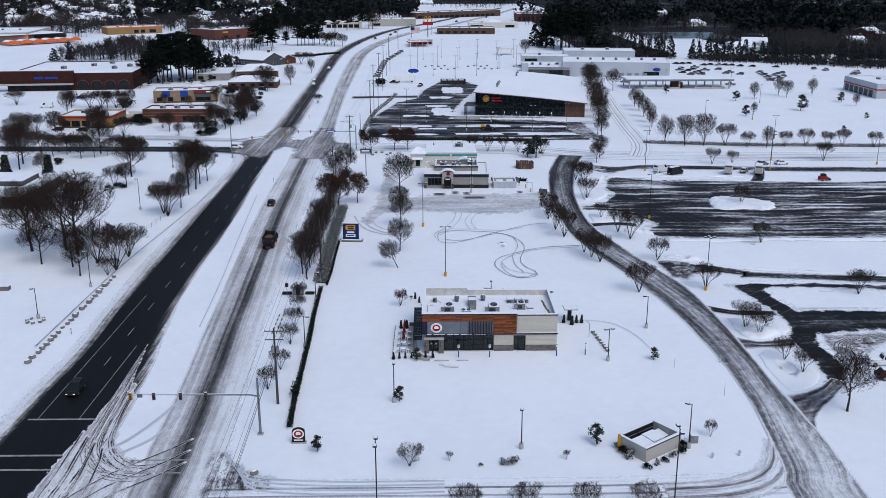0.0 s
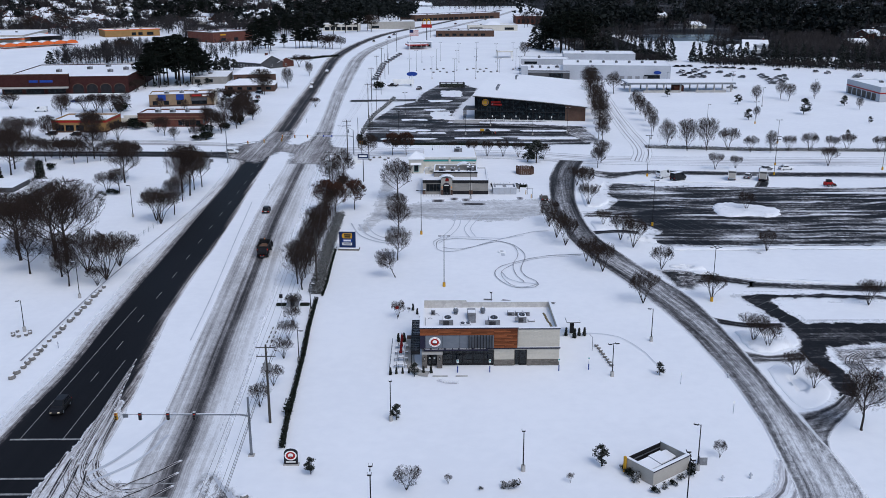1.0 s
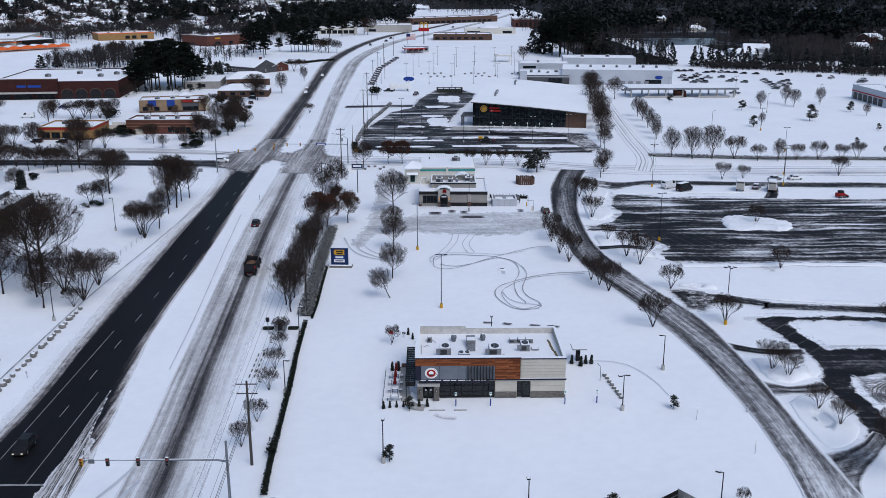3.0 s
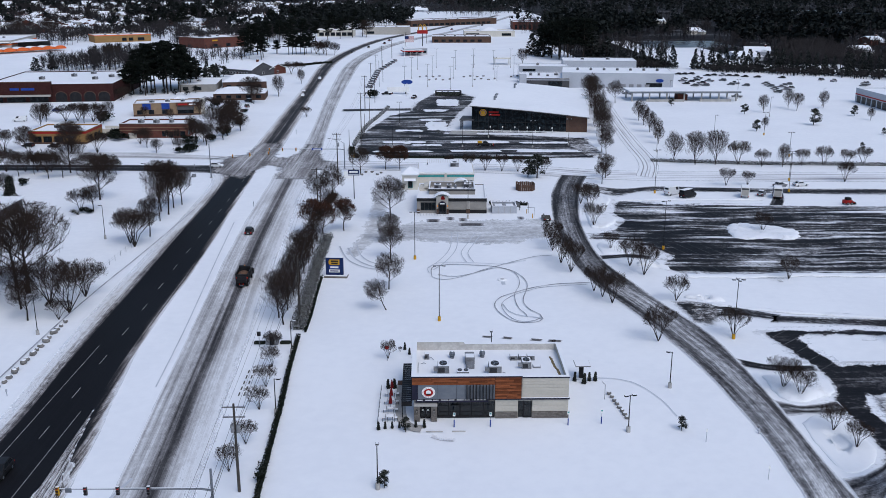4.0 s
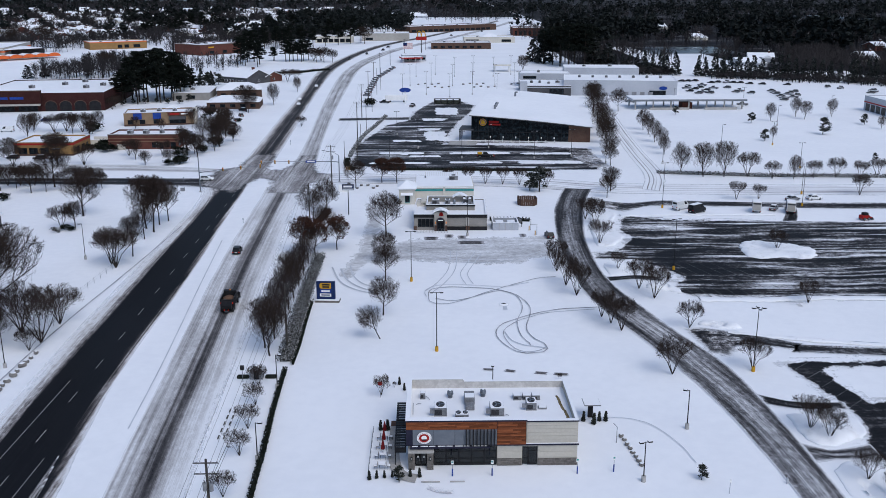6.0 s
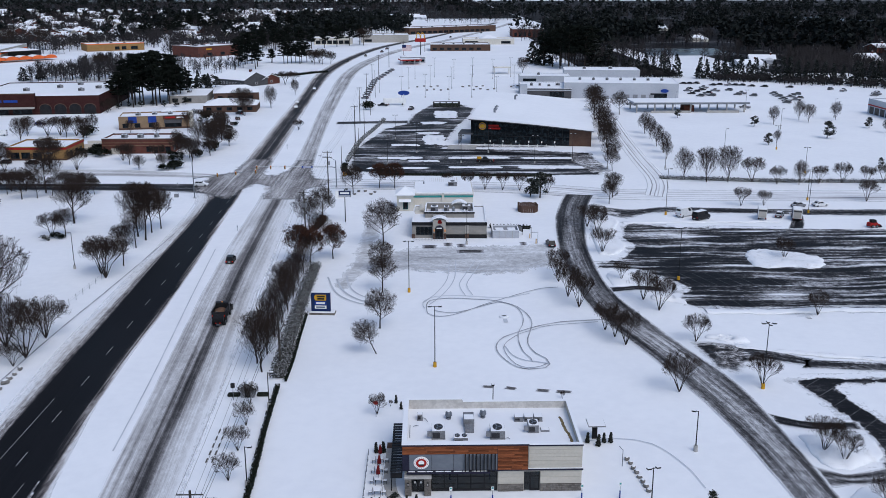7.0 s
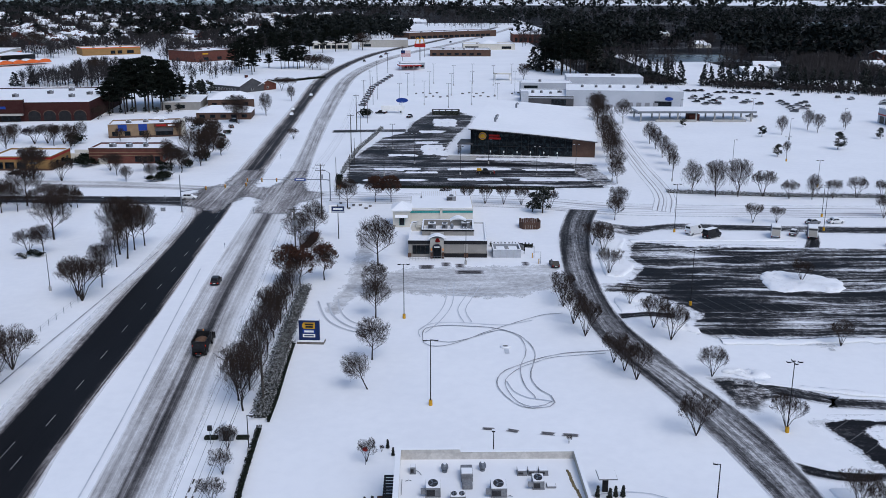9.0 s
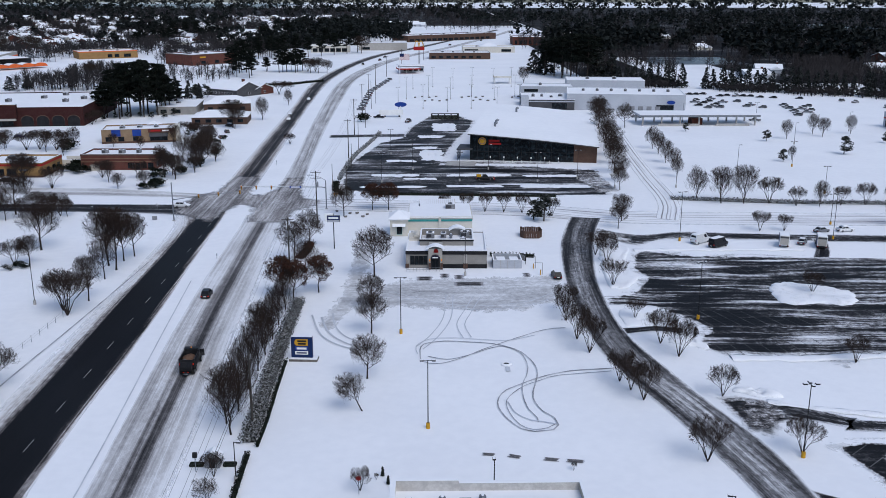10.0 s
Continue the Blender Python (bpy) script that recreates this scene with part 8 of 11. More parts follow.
plant(PINES, [(-167.7, 284.0, 23), (-161.9, 278.7, 27), (-157.5, 279, 27.5), (-153.3, 281, 27.6), (-151.6, 286, 26.2), (-149.2, 291, 25.7), (-147.5, 298, 22.2), (-165, 292, 25), (-158, 296, 27), (-152, 303, 24), (-143, 288, 20), (-162, 302, 25), (-171, 296, 21), (-160, 272, 20), (-150, 277, 22), (-145, 282, 18), (-168, 276, 18)], "pine grove", 1.1)
plant(CYPRESS, [(-150, 322, 15), (-145, 328, 12), (-140, 332, 10), (-186, 320, 12), (-180, 316, 11)], "evergreens behind the shops")
plant(PEARS, [(-113, 158, 8), (-103, 178, 9), (-98, 185, 11), (-92, 196, 12), (-95, 207, 10), (-122, 205, 6), (-135, 210, 6), (-151, 210, 9), (-158, 202, 9), (-148, 196, 10), (-171, 192, 11), (-176, 205, 8), (-112, 214, 9), (-88, 268, 12), (-84, 312, 9)], "trees round the shops", 1.1)
plant(MYRTLES, [(-118, 164, 6.5), (-105, 163, 6.4), (-142, 160, 9), (-152, 150, 8), (-162, 152, 9), (-170, 156, 9), (-128, 151, 8)], "trees along the cross street", 1.2)
plant(CYPRESS, [(84, 452, 22), (118, 432, 22), (128, 428, 18), (76, 462, 18)], "tall evergreens", 1.7)
plant(PINES, [(88, 440, 29), (97, 424, 33), (109, 424, 32), (101, 456, 29), (92, 430, 30), (104, 436, 32), (114, 437, 28), (82, 446, 26), (120, 445, 30), (96, 447, 31)], "tall evergreens", 1.15)
plant(PINES, [(-147.8, 438.6, 13.9), (-136.5, 431.2, 16.5), (-133.9, 473.0, 11.5), (-120.1, 468.6, 15.5), (-109.4, 472.5, 13.9), (-115, 476, 14.5), (-165.4, 575.7, 15.2), (-152.3, 599.2, 17.8), (-158, 590, 17), (-145.1, 652.1, 18.1), (-134.2, 686.4, 22), (-124.7, 730.7, 21.0), (-107.9, 730.3, 22), (-96.3, 747.9, 23), (-75.6, 760, 23), (-60.6, 849.6, 22), (-180.7, 667.4, 25.9), (-172.0, 749.6, 25.5),
              (-323.4, 752.8, 20), (-331, 748, 19), (-316, 758, 20), (-323.4, 701.4, 20.4), (-330, 706, 19), (-335, 704, 18), (-327.0, 801.2, 24.9), (-323.3, 832.8, 23.7), (-300, 810, 24), (-290, 825, 23)], "pines among the shops and houses", 1.35)
plant(CYPRESS, [(-274.9, 372.2, 9), (-272.9, 388.3, 7), (-268, 380, 7)], "evergreens behind the shops", 2.2)
plant(HOLLY, [(-143.9, 338.7, 8.5), (-139, 342, 7), (-148, 334, 7)], "evergreens behind the shops", 1.5)
plant(OAKS, [(-73.9, 629.7, 19), (-394.2, 604.4, 21.1), (-407.5, 575.3, 22.7), (-386, 600, 19)], "large bare trees among the shops", 1.3)
plant(MYRTLES, [(-154.4, 453.6, 8.3), (-101.1, 472.3, 10.8), (-95.1, 472.2, 9.9), (-64.0, 214.6, 4.9), (-98, 352, 9.0), (-94, 358, 8)], "bare trees beside the road bend", 1.2)
plant(PINES, [(-145.2, 288.1, 19.5), (-142.8, 291.8, 17.0), (-143.0, 303.6, 15.0), (-175.5, 281.4, 13.0), (-168.7, 274.2, 16.5), (-155.9, 455.2, 21.0), (-152.6, 463.0, 24.7), (-148.2, 466.9, 25.3), (-138.9, 447.1, 19.9), (-133.5, 474.8, 10.0), (-122.5, 466.3, 17.6), (-117.3, 470.3, 19.9), (-109.7, 466.0, 18.5), (-106.3, 478.3, 16.7), (-166.2, 578.9, 20.5), (-154.1, 578.6, 21.5), (-143.8, 590.2, 21.9), (-134.9, 602.3, 21.2), (-120.9, 589.7, 19.8), (-110.4, 601.8, 20.1), (-99.5, 614.3, 21.6), (-88.2, 627.2, 22.0), (-78.9, 640.7, 20.1)], "pines among the shops and houses", 1.3)
plant(HOLLY, [(-143.7, 336.5, 7.7), (-140.1, 334.1, 6.6), (-153.5, 381.4, 2.8), (-112.3, 231.6, 2.8), (-150.8, 201.6, 4.2), (-149.6, 201.6, 3.3)], "evergreens behind the shops", 1.5)
plant(OAKS, [(-97.1, 461.7, 11.9), (-91.2, 461.6, 12.8), (-84.4, 461.4, 11.1), (-256.5, 435.1, 11.3), (-230.5, 392.0, 15.3), (-94.9, 198.2, 9.3), (-94.4, 189.7, 7.5), (-96.8, 164.3, 9.8), (-95.1, 166.9, 7.8), (-138.3, 153.0, 11.6), (-97.6, 249.9, 13.6)], "bare trees round the shops", 1.2)
plant(SHRUBS[:2], [(-98.2, 150.6, 2.7), (-94.9, 152.8, 3.4), (-103.2, 170.6, 2.1), (-129.6, 169.4, 3.8), (-128.0, 171.2, 3.2), (-132.7, 173.1, 2.3), (-90.4, 177.7, 4.3), (-38.4, 262.9, 4.5), (-36.7, 267.9, 2.2), (-94.6, 214.4, 2.6), (-94.1, 224.5, 1.9)], "evergreen shrubs", 1.15)
plant(OAKS, [(-104.5, 48.0, 15.0), (-86.5, 33.5, 10.5), (-94.0, 35.0, 12.0)], "trees in the west lawn", 1.0)
plant(OAKS, [(-139.0, 121.9, 8.2), (-135.5, 124.2, 6.8), (-128.2, 119.3, 8.4), (-124.3, 120.4, 7.8), (-121.0, 122.7, 6.4), (-110.0, 117.7, 8.4), (-108.9, 123.6, 5.4)], "trees along the cross street", 1.1)
plant(HOLLY, [(-165.8, 267.4, 3.3), (-163.4, 274.1, 2.8), (-156.8, 274.0, 3.4), (-152.1, 277.4, 2.8), (-144.8, 273.7, 3.4), (-138.8, 273.6, 4.0), (-136.4, 280.6, 4.0), (-135.2, 287.9, 3.5)], "low evergreens under the pine grove", 1.6)
rows = []
for k in range(44):
    x = 124 + k * 4.6
    if not 163 < x < 171:
        rows.append((x, 387 - 0.40 * (x - 142) + trng.uniform(-2, 2), trng.uniform(12.5, 17.0)))
plant(CYPRESS, rows, "row of cypresses", 1.15)
plant(PEARS, [(60, 402, 12)], "", 1.2)
# myrtles beside the access road and the restaurant
plant(MYRTLES, [(-5.5, -34.6, 4.6), (1.4, -34.6, 4.6), (8.4, -34.6, 4.6), (15.2, -34.6, 4.6)], "myrtles along the front road")
plant(MYRTLES, [(-12.4, -26.7, 3.6)], "", 1.25)
plant(MYRTLES, [(-7.3, -25.8, 1.7), (7.9, -25.7, 1.6), (28.3, -21.5, 3.0), (12.6, 19, 1.5), (-13.6, 17.5, 1.2)], "young bare trees", 0.7)
plant(HOLLY, [(-24.6, -23.9, 2.8), (12.5, -22.9, 3.6), (-14.3, -13.4, 2.9), (26.5, -3.0, 2.6), (-12.0, -2.9, 2.7)], "young evergreens", 1.0)
plant(MYRTLES, [(-15.5, 15.6, 3.8)], "", 0.9)
plant(MYRTLES, [(-34.4, -10.3, 4.4), (-33.6, -5.1, 4.2), (-33.6, 2.3, 4.4), (-33.9, 7.9, 4.4), (-34.2, 13.3, 4.2), (-35.0, 18.4, 4.0)], "small trees along the hedge", 0.95)
plant(SHRUBS[1:], [(17.9, -27.4, 1.1), (19.3, -26.8, 1.0), (20.5, -26.2, 1.0), (21.8, -25.5, 1.2), (23.2, -24.6, 1.3), (23.9, -23.4, 1.3), (16.2, -25.6, 1.5), (15.2, -23.7, 1.3), (15.6, -24.6, 1.4)], "shrubs round the enclosure", 0.8)
plant(SHRUBS[2:], [(0.8, -26.6, 1.4), (-0.4, -26.4, 0.9), (-3.3, -26.8, 0.6)], "shrubs in the snow", 1.0)
plant(COLUMN, [(-15.0, 7.3, 1.8), (-14.0, 7.3, 1.9), (-12.8, 18.3, 1.5), (-12.0, 16.8, 1.4), (-11.3, 15.6, 1.3), (-10.9, 14.4, 1.2), (14.1, 8.9, 1.8), (15.4, 8.2, 2.0), (16.4, 8.9, 1.7), (17.3, 8.9, 1.8), (-15.8, -2.4, 1.5), (-14.9, -2.2, 1.3), (-13.9, -2.1, 1.2), (-12.9, -2.0, 1.1), (-10.6, -2.0, 1.4), (-9.4, -2.0, 1.5)], "clipped conifers round the restaurant", 0.95)
plant(SHRUBS, [(-100, 163, 2.4), (-97.5, 164, 2.6), (-94, 172, 2.6), (-89, 196, 3), (-136, 172, 2.8), (-133, 172.5, 3), (-126, 98, 2.2), (-103, 86, 1.6)], "evergreen shrubs", 1.2)
for kinds in (MYRTLES, PEARS, OAKS, BROWN, CYPRESS, PINES, HOLLY, SHRUBS, COLUMN):
    for src in kinds:
        for o in list(src.children) + [src]:
            bpy.data.objects.remove(o)


def hedge(name, pts, half, h, mat, label, seed, dens=26, size=0.11):
    rng = random.Random(seed)
    line = smoothed(pts, 0.8)
    g = Geo()
    g.loft([[tuple(p + s * half * a + Vector((0, 0, z * h))) for a, z in ((-0.6, -0.06), (-0.55, 0.4), (-0.3, 0.6), (0.3, 0.6), (0.55, 0.4), (0.6, -0.06))] for p, s in zip(line, sides(line))])
    for p, s in zip(line, sides(line)):
        for k in (-0.6, 0.0, 0.6):
            q = p + s * half * k
            g.leaves(q.x, q.y, h * 0.52, half * 0.55, 0.55, h * 0.52 * rng.uniform(0.8, 1.15), dens, size, rng, 0.35)
    return solid(name, g, mat, label, "hedge")


hedge("hedge", [(-32.2, 25.2), (-32.4, 32), (-32.8, 40), (-33.0, 48), (-33.2, 58), (-33.3, 69)], 1.5, 1.3, M["hedgetop"], "broad dark hedge with a dusting of snow", 1, 60, 0.13)
hedge("hedge", [(-30.75, 24.2), (-30.7, 30), (-31.0, 38), (-31.2, 46)], 0.3, 0.9, M["hedgedark"], "dark hedge face above the kerb", 2, 14, 0.12)
hedge("hedge", [(-29.3, -19.0), (-29.7, -14), (-30.0, -8), (-30.3, -2), (-30.6, 4), (-31.2, 12), (-31.5, 19), (-31.6, 22)], 0.42, 1.05, M["hedgedark"], "narrow dark hedge in the snow", 3, 34, 0.12)
hedge("hedge", [(-29.95, -12.2), (-30.0, -10.4)], 0.7, 1.7, M["hedgedark"], "bushy end of the narrow hedge", 4, 40, 0.12)
hedge("hedge", [(8.4, 93.0), (13, 92.8), (18.6, 92.2)], 0.5, 1.1, M["hedgedark"], "dark hedge behind the restaurant", 5, 22, 0.12)
hedge("hedge", [(-24, 143.0), (-10, 142.6), (5, 142), (20, 141), (33, 140.5)], 0.6, 1.0, M["hedgedark"], "low hedge along the car park", 6, 8, 0.16)
hedge("hedge", [(68, 137.5), (85, 135.5), (100, 133.5), (120, 132.5), (165, 130.5)], 1.3, 1.0, M["hedge"], "snowy hedge along the side road", 7, 12, 0.2)
hedge("hedge", [(-36.5, 160), (-36.0, 175), (-34.5, 195), (-31, 215), (-28, 236)], 0.9, 1.2, M["hedge"], "snowy hedge along the car park", 8, 10, 0.2)
hedge("hedge", [(-33.5, 143), (-36, 147), (-37, 156)], 1.2, 1.3, M["hedgedark"], "dark shrubs at the crossing", 9, 16, 0.2)
hedge("hedge", [(-122, 392), (-100, 396), (-90, 405), (-80, 412)], 1.2, 1.6, M["hedgedark"], "clipped dark hedge by the road", 10, 10, 0.3)
hedge("hedge", [(-37.5, 92), (-36.5, 96), (-36.3, 101)], 1.6, 1.4, M["brownleaf"], "brown shrubs below the trees", 11, 30, 0.14)

# ---------------- poles, wires, signals, signs ----------------
def lot_lamp(x, y, h, heads=2, rz=0.0, base="yellow", arm=0.55, label=""):
    ob = thing("car_park_lamp", x, y, rz=rz, label=label or ("tall dark car park lamp on a yellow concrete base" if base == "yellow" else "dark car park lamp on a concrete base"), category="street lamp", group="car park lamps")
    part("base", Geo().cyl(0, 0, -0.1, 0.85, 0.3, 0.28, 12), M["yellow" if base == "yellow" else "concrete"], ob)
    part("pole", Geo().cyl(0, 0, 0.85, h, 0.085, 0.06, 8), M["black"], ob)
    part("arm", box(-arm if heads > 1 else -0.05, arm, -0.03, 0.03, h - 0.12, h - 0.04), M["black"], ob)
    for k in range(heads):
        s = 1 if k == 0 else -1
        if k < 2:
            x0, x1, y0, y1 = sorted((s * arm, s * (arm + 0.6))) + [-0.22, 0.22]
        else:
            yy = arm * (1 if k == 2 else -1)
            x0, x1, y0, y1 = -0.22, 0.22, yy - 0.35, yy + 0.35
        hd = part("lamp_head", box(x0, x1, y0, y1, h - 0.16, h + 0.06, 0.04), M["black"], ob)
        part("head_snow", box(x0 + 0.04, x1 - 0.04, y0 + 0.04, y1 - 0.04, h + 0.062, h + 0.1), M["snow"], hd)
    return ob


lot_lamp(-6.8, 28.1, 11.6)
lot_lamp(44.6, 21.2, 12.0, 4)
lot_lamp(-11.8, 55.9, 11.6)
lot_lamp(45.8, 60.8, 12.2, 2, 20)
lot_lamp(57.6, 102.5, 13.2, 2, 10)
lot_lamp(1.6, 81.8, 10.6, base="concrete")
lot_lamp(97.5, 103.2, 12.5)
lot_lamp(103.3, 114.1, 8.8)
lot_lamp(118.6, 143.0, 8.8)
lot_lamp(125.8, 176.0, 9.2)
lot_lamp(135.0, 108.5, 9.3)
lot_lamp(-15.4, -39.9, 15.6, 2, 90)
lot_lamp(17.2, -38.2, 15.6, 2, 90)
for x, y, h, n, a in ((2.3, -23.6, 6.2, 1, 90), (24.5, -23.7, 7.3, 1, 150), (19.0, -3.2, 6.3, 2, 15), (28.4, 7.0, 6.6, 1, 160), (1.4, 13.5, 6.3, 1, 90), (-15.1, -13.6, 6.8, 1, 90), (-30.9, 1.2, 6.3, 1, 0), (-31.8, 17.4, 6.3, 1, 0)):
    lot_lamp(x, y, h, n, a, "concrete", 0.3)
for x, y, h in ((-81.4, 11.5, 6.4), (-86.9, 68.7, 8.8), (-93, 108, 8), (-78, 24, 8)):
    lot_lamp(x, y, h, 1, 180, "concrete", 0.3)
for x, y, h in ((-22, 157, 10), (4, 158, 10), (30, 157, 10), (44, 160, 10), (-21, 196, 10), (-12, 173, 11), (15, 173, 9), (54, 150, 9), (74, 150, 9), (104, 172, 9), (146, 212, 9), (185, 238, 8.8), (190, 186, 9), (152, 258, 10), (118, 262, 9)):
    lot_lamp(x, y, h, 2 if h > 9 else 1, 0, "concrete", 0.5)
for k in range(18):
    lot_lamp(-22 + (k % 6) * 13 + (k // 6) * 3, 290 + (k // 6) * 42 + (k % 2) * 9, 13, 2, 0, "concrete", 0.6, "far lamp in the snowed display lot")


def utility_pole(x, y, h, arms=1, cans=0, rz=0.0, label="weathered wooden utility pole with crossarms"):
    ob = thing("utility_pole", x, y, rz=rz, label=label, category="utility pole", group="utility poles")
    part("pole", Geo().cyl(0, 0, -0.1, h, 0.2, 0.13, 9), M["pole"], ob)
    for k in range(arms):
        z = h - 0.5 - k * 1.5
        a = part("crossarm", box(-1.35, 1.35, -0.21, -0.1, z, z + 0.14, 0.015), M["pole"], ob)
        for x_ in (-1.25, -0.6, 0.6, 1.25):
            part("insulator", Geo().cyl(x_, -0.15, z + 0.14, z + 0.42, 0.05, 0.035, 7), M["grey"], a)
    for k in range(cans):
        aa = k * 2.2
        c = part("transformer", Geo().cyl(0.45 * math.cos(aa), -0.3 + 0.1 * math.sin(aa), h - 4.2, h - 3.1, 0.24, 0.24, 10), M["unit"], ob)
        part("bushing", Geo().cyl(0.45 * math.cos(aa), -0.3 + 0.1 * math.sin(aa), h - 3.1, h - 2.8, 0.05, 0.04, 6), M["unitdark"], c)
    return ob


UP = [(-32.1, -13.8, 13.6, 2, 2), (-32.6, 29.0, 13.0, 0, 0), (-37.3, 80.5, 14.6, 1, 3), (-36.4, 113.0, 16.0, 2, 1), (-36.8, 190.0, 15, 1, 0), (-39.0, 232.0, 16, 1, 0), (-40.0, 280.0, 16, 1, 0), (-41, 330, 15, 1, 0), (-41, 385, 15, 1, 0), (-37, 440, 15, 1, 0), (-28, 500, 15, 1, 0), (-10, 560, 15, 1, 0)]
for x, y, h, a, c in UP:
    utility_pole(x, y, h, a, c)
for x, y, h in ((-35.5, 248, 14), (-37, 300, 15), (-36, 318, 13), (-34.5, 205, 12), (-33.5, 171, 10), (-35.8, 139, 11), (-31.5, 139, 12)):
    o = thing("service_pole", x, y, label="slim dark service pole beside the road", category="utility pole", group="service poles")
    part("pole", Geo().cyl(0, 0, -0.1, h, 0.12, 0.08, 7), M["pole"], o)


def wire(name, pts, sag, r=0.018, label="sagging overhead cable between poles"):
    g = Geo()
    for a, b in zip(pts, pts[1:]):
        line = []
        for k in range(13):
            t = k / 12
            p = Vector(a).lerp(Vector(b), t)
            line.append((p.x, p.y, p.z - sag * 4 * t * (1 - t)))
        g.tube(line, r, 4, False)
    return solid(name, g, M["cable"], label, "cable", "overhead cables")


for dx in (-1.25, -0.6, 0.6, 1.25):
    wire("cable", [(-30.5 + dx, -70, 13.4), (-32.1 + dx, -13.95, 13.5), (-37.3 + dx, 80.35, 14.5), (-36.4 + dx, 112.85, 15.9), (-36.8 + dx, 189.85, 14.9), (-39.0 + dx, 231.85, 15.9)], 1.3)
wire("cable", [(-30.5, -70, 9.5), (-32.25, -13.8, 9.4), (-32.75, 29, 9.6), (-37.45, 80.5, 9.8), (-36.5, 113, 10.2)], 0.9, 0.03)
wire("cable", [(-30.5, -70, 8.6), (-32.25, -13.8, 8.6), (-32.75, 29, 8.8), (-37.45, 80.5, 9.0)], 0.9, 0.025)


def signal_head(parent, x, y, z, lit, mat="yellow", rz=0):
    hd = part("signal_head", box(x - 0.2, x + 0.2, y - 0.14, y + 0.14, z, z + 1.2, 0.04), M[mat], parent, "traffic light with three lenses")
    for k in range(3):
        g = Geo().disc(x, y - 0.145, z + 0.2 + k * 0.4, 0.14, 0.02, 12)
        on = lit == k
        part("lens", g, M[("lamp_green", "lamp_amber", "lamp_red")[k]] if on else M["lens"], hd)
        part("visor", Geo().prism([(y - 0.14, z + 0.32 + k * 0.4), (y - 0.36, z + 0.30 + k * 0.4), (y - 0.14, z + 0.34 + k * 0.4)], x - 0.15, x + 0.15), M["black"], hd)
    part("top_snow", box(x - 0.18, x + 0.18, y - 0.12, y + 0.12, z + 1.2, z + 1.26, 0.02), M["snow"], hd)


def mast(x, y, h, reach, z_arm, heads, rz=0.0, lamp=0.0):
    ob = thing("signal_mast", x, y, rz=rz, label="steel traffic signal mast with a long arm", category="traffic light")
    part("foot", box(-0.4, 0.4, -0.4, 0.4, -0.1, 0.06, 0.02), M["concrete"], ob)
    part("post", Geo().cyl(0, 0, 0.06, h, 0.19, 0.14, 12), M["steel"], ob)
    part("arm", Geo().tube([(0, 0, z_arm - 0.25), (-1.2, 0, z_arm), (-reach, 0, z_arm + 0.15)], [0.15, 0.13, 0.06], 8), M["steel"], ob)
    part("arm_snow", box(-reach, -1.3, -0.05, 0.05, z_arm + 0.16, z_arm + 0.21), M["snow"], ob)
    for hx, lit, mt in heads:
        signal_head(ob, -hx, -0.18, z_arm - 0.65, lit, mt)
    if lamp:
        part("lamp_arm", Geo().tube([(0, 0, h), (-1.5, 0, h + lamp * 0.6), (-4.5, 0, h + lamp)], [0.08, 0.06, 0.05], 6), M["steel"], ob)
        part("luminaire", box(-5.3, -4.4, -0.15, 0.15, h + lamp - 0.08, h + lamp + 0.08, 0.04), M["steel"], ob)
    return ob


m1 = mast(-33.0, -20.4, 9.6, 17.3, 6.75, ((7.0, 2, "darkgrey"), (10.4, 2, "darkgrey"), (14.0, 2, "darkgrey"), (17.1, 2, "yellow")))
part("camera_box", box(-16.2, -15.5, -0.35, -0.2, 6.55, 7.15, 0.03), M["steel"], m1)
m2 = mast(-36.4, 129.5, 8.6, 25.0, 6.6, ((24.5, 2, "yellow"), (20.2, 2, "yellow"), (15.8, 2, "yellow")), 0, 1.6)
part("street_sign", box(-10.5, -7.2, -0.15, -0.1, 6.3, 7.0, 0.01), M["blue"], m2, "blue street name sign with an unreadable bar")
part("sign_bar", box(-10.1, -7.6, -0.16, -0.152, 6.5, 6.8), M["white"], m2)
m3 = mast(-77.3, 119.6, 11.0, 0.1, 6.2, (), 180)
m4 = thing("signal_boom", -77.3, 119.6, rz=0, label="signal arm over the side road", category="traffic light")
part("arm", Geo().tube([(0, 0, 6.0), (7, 3.5, 6.4), (18, 9, 6.5)], [0.13, 0.1, 0.06], 8), M["steel"], m4)
for x_, y_ in ((6.5, 3.2), (11.5, 5.7), (17.0, 8.4)):
    signal_head(m4, x_, y_ - 0.2, 5.8, 2, "yellow")
p_ = thing("signal_post", -33.8, 130.5, label="short signal post with two yellow heads", category="traffic light")
part("post", Geo().cyl(0, 0, -0.1, 4.6, 0.1, 0.09, 8), M["steel"], p_)
signal_head(p_, -0.35, 0, 3.4, 2, "yellow")
signal_head(p_, 0.35, 0, 3.4, 2, "yellow")
p_ = thing("signal_post", -32.6, -37.0, label="short signal post with yellow heads at the corner", category="traffic light")
part("post", Geo().cyl(0, 0, -0.1, 4.2, 0.1, 0.09, 8), M["steel"], p_)
signal_head(p_, 0, -0.3, 3.9, 2, "yellow")
signal_head(p_, 0.45, 0, 3.7, 2, "yellow")

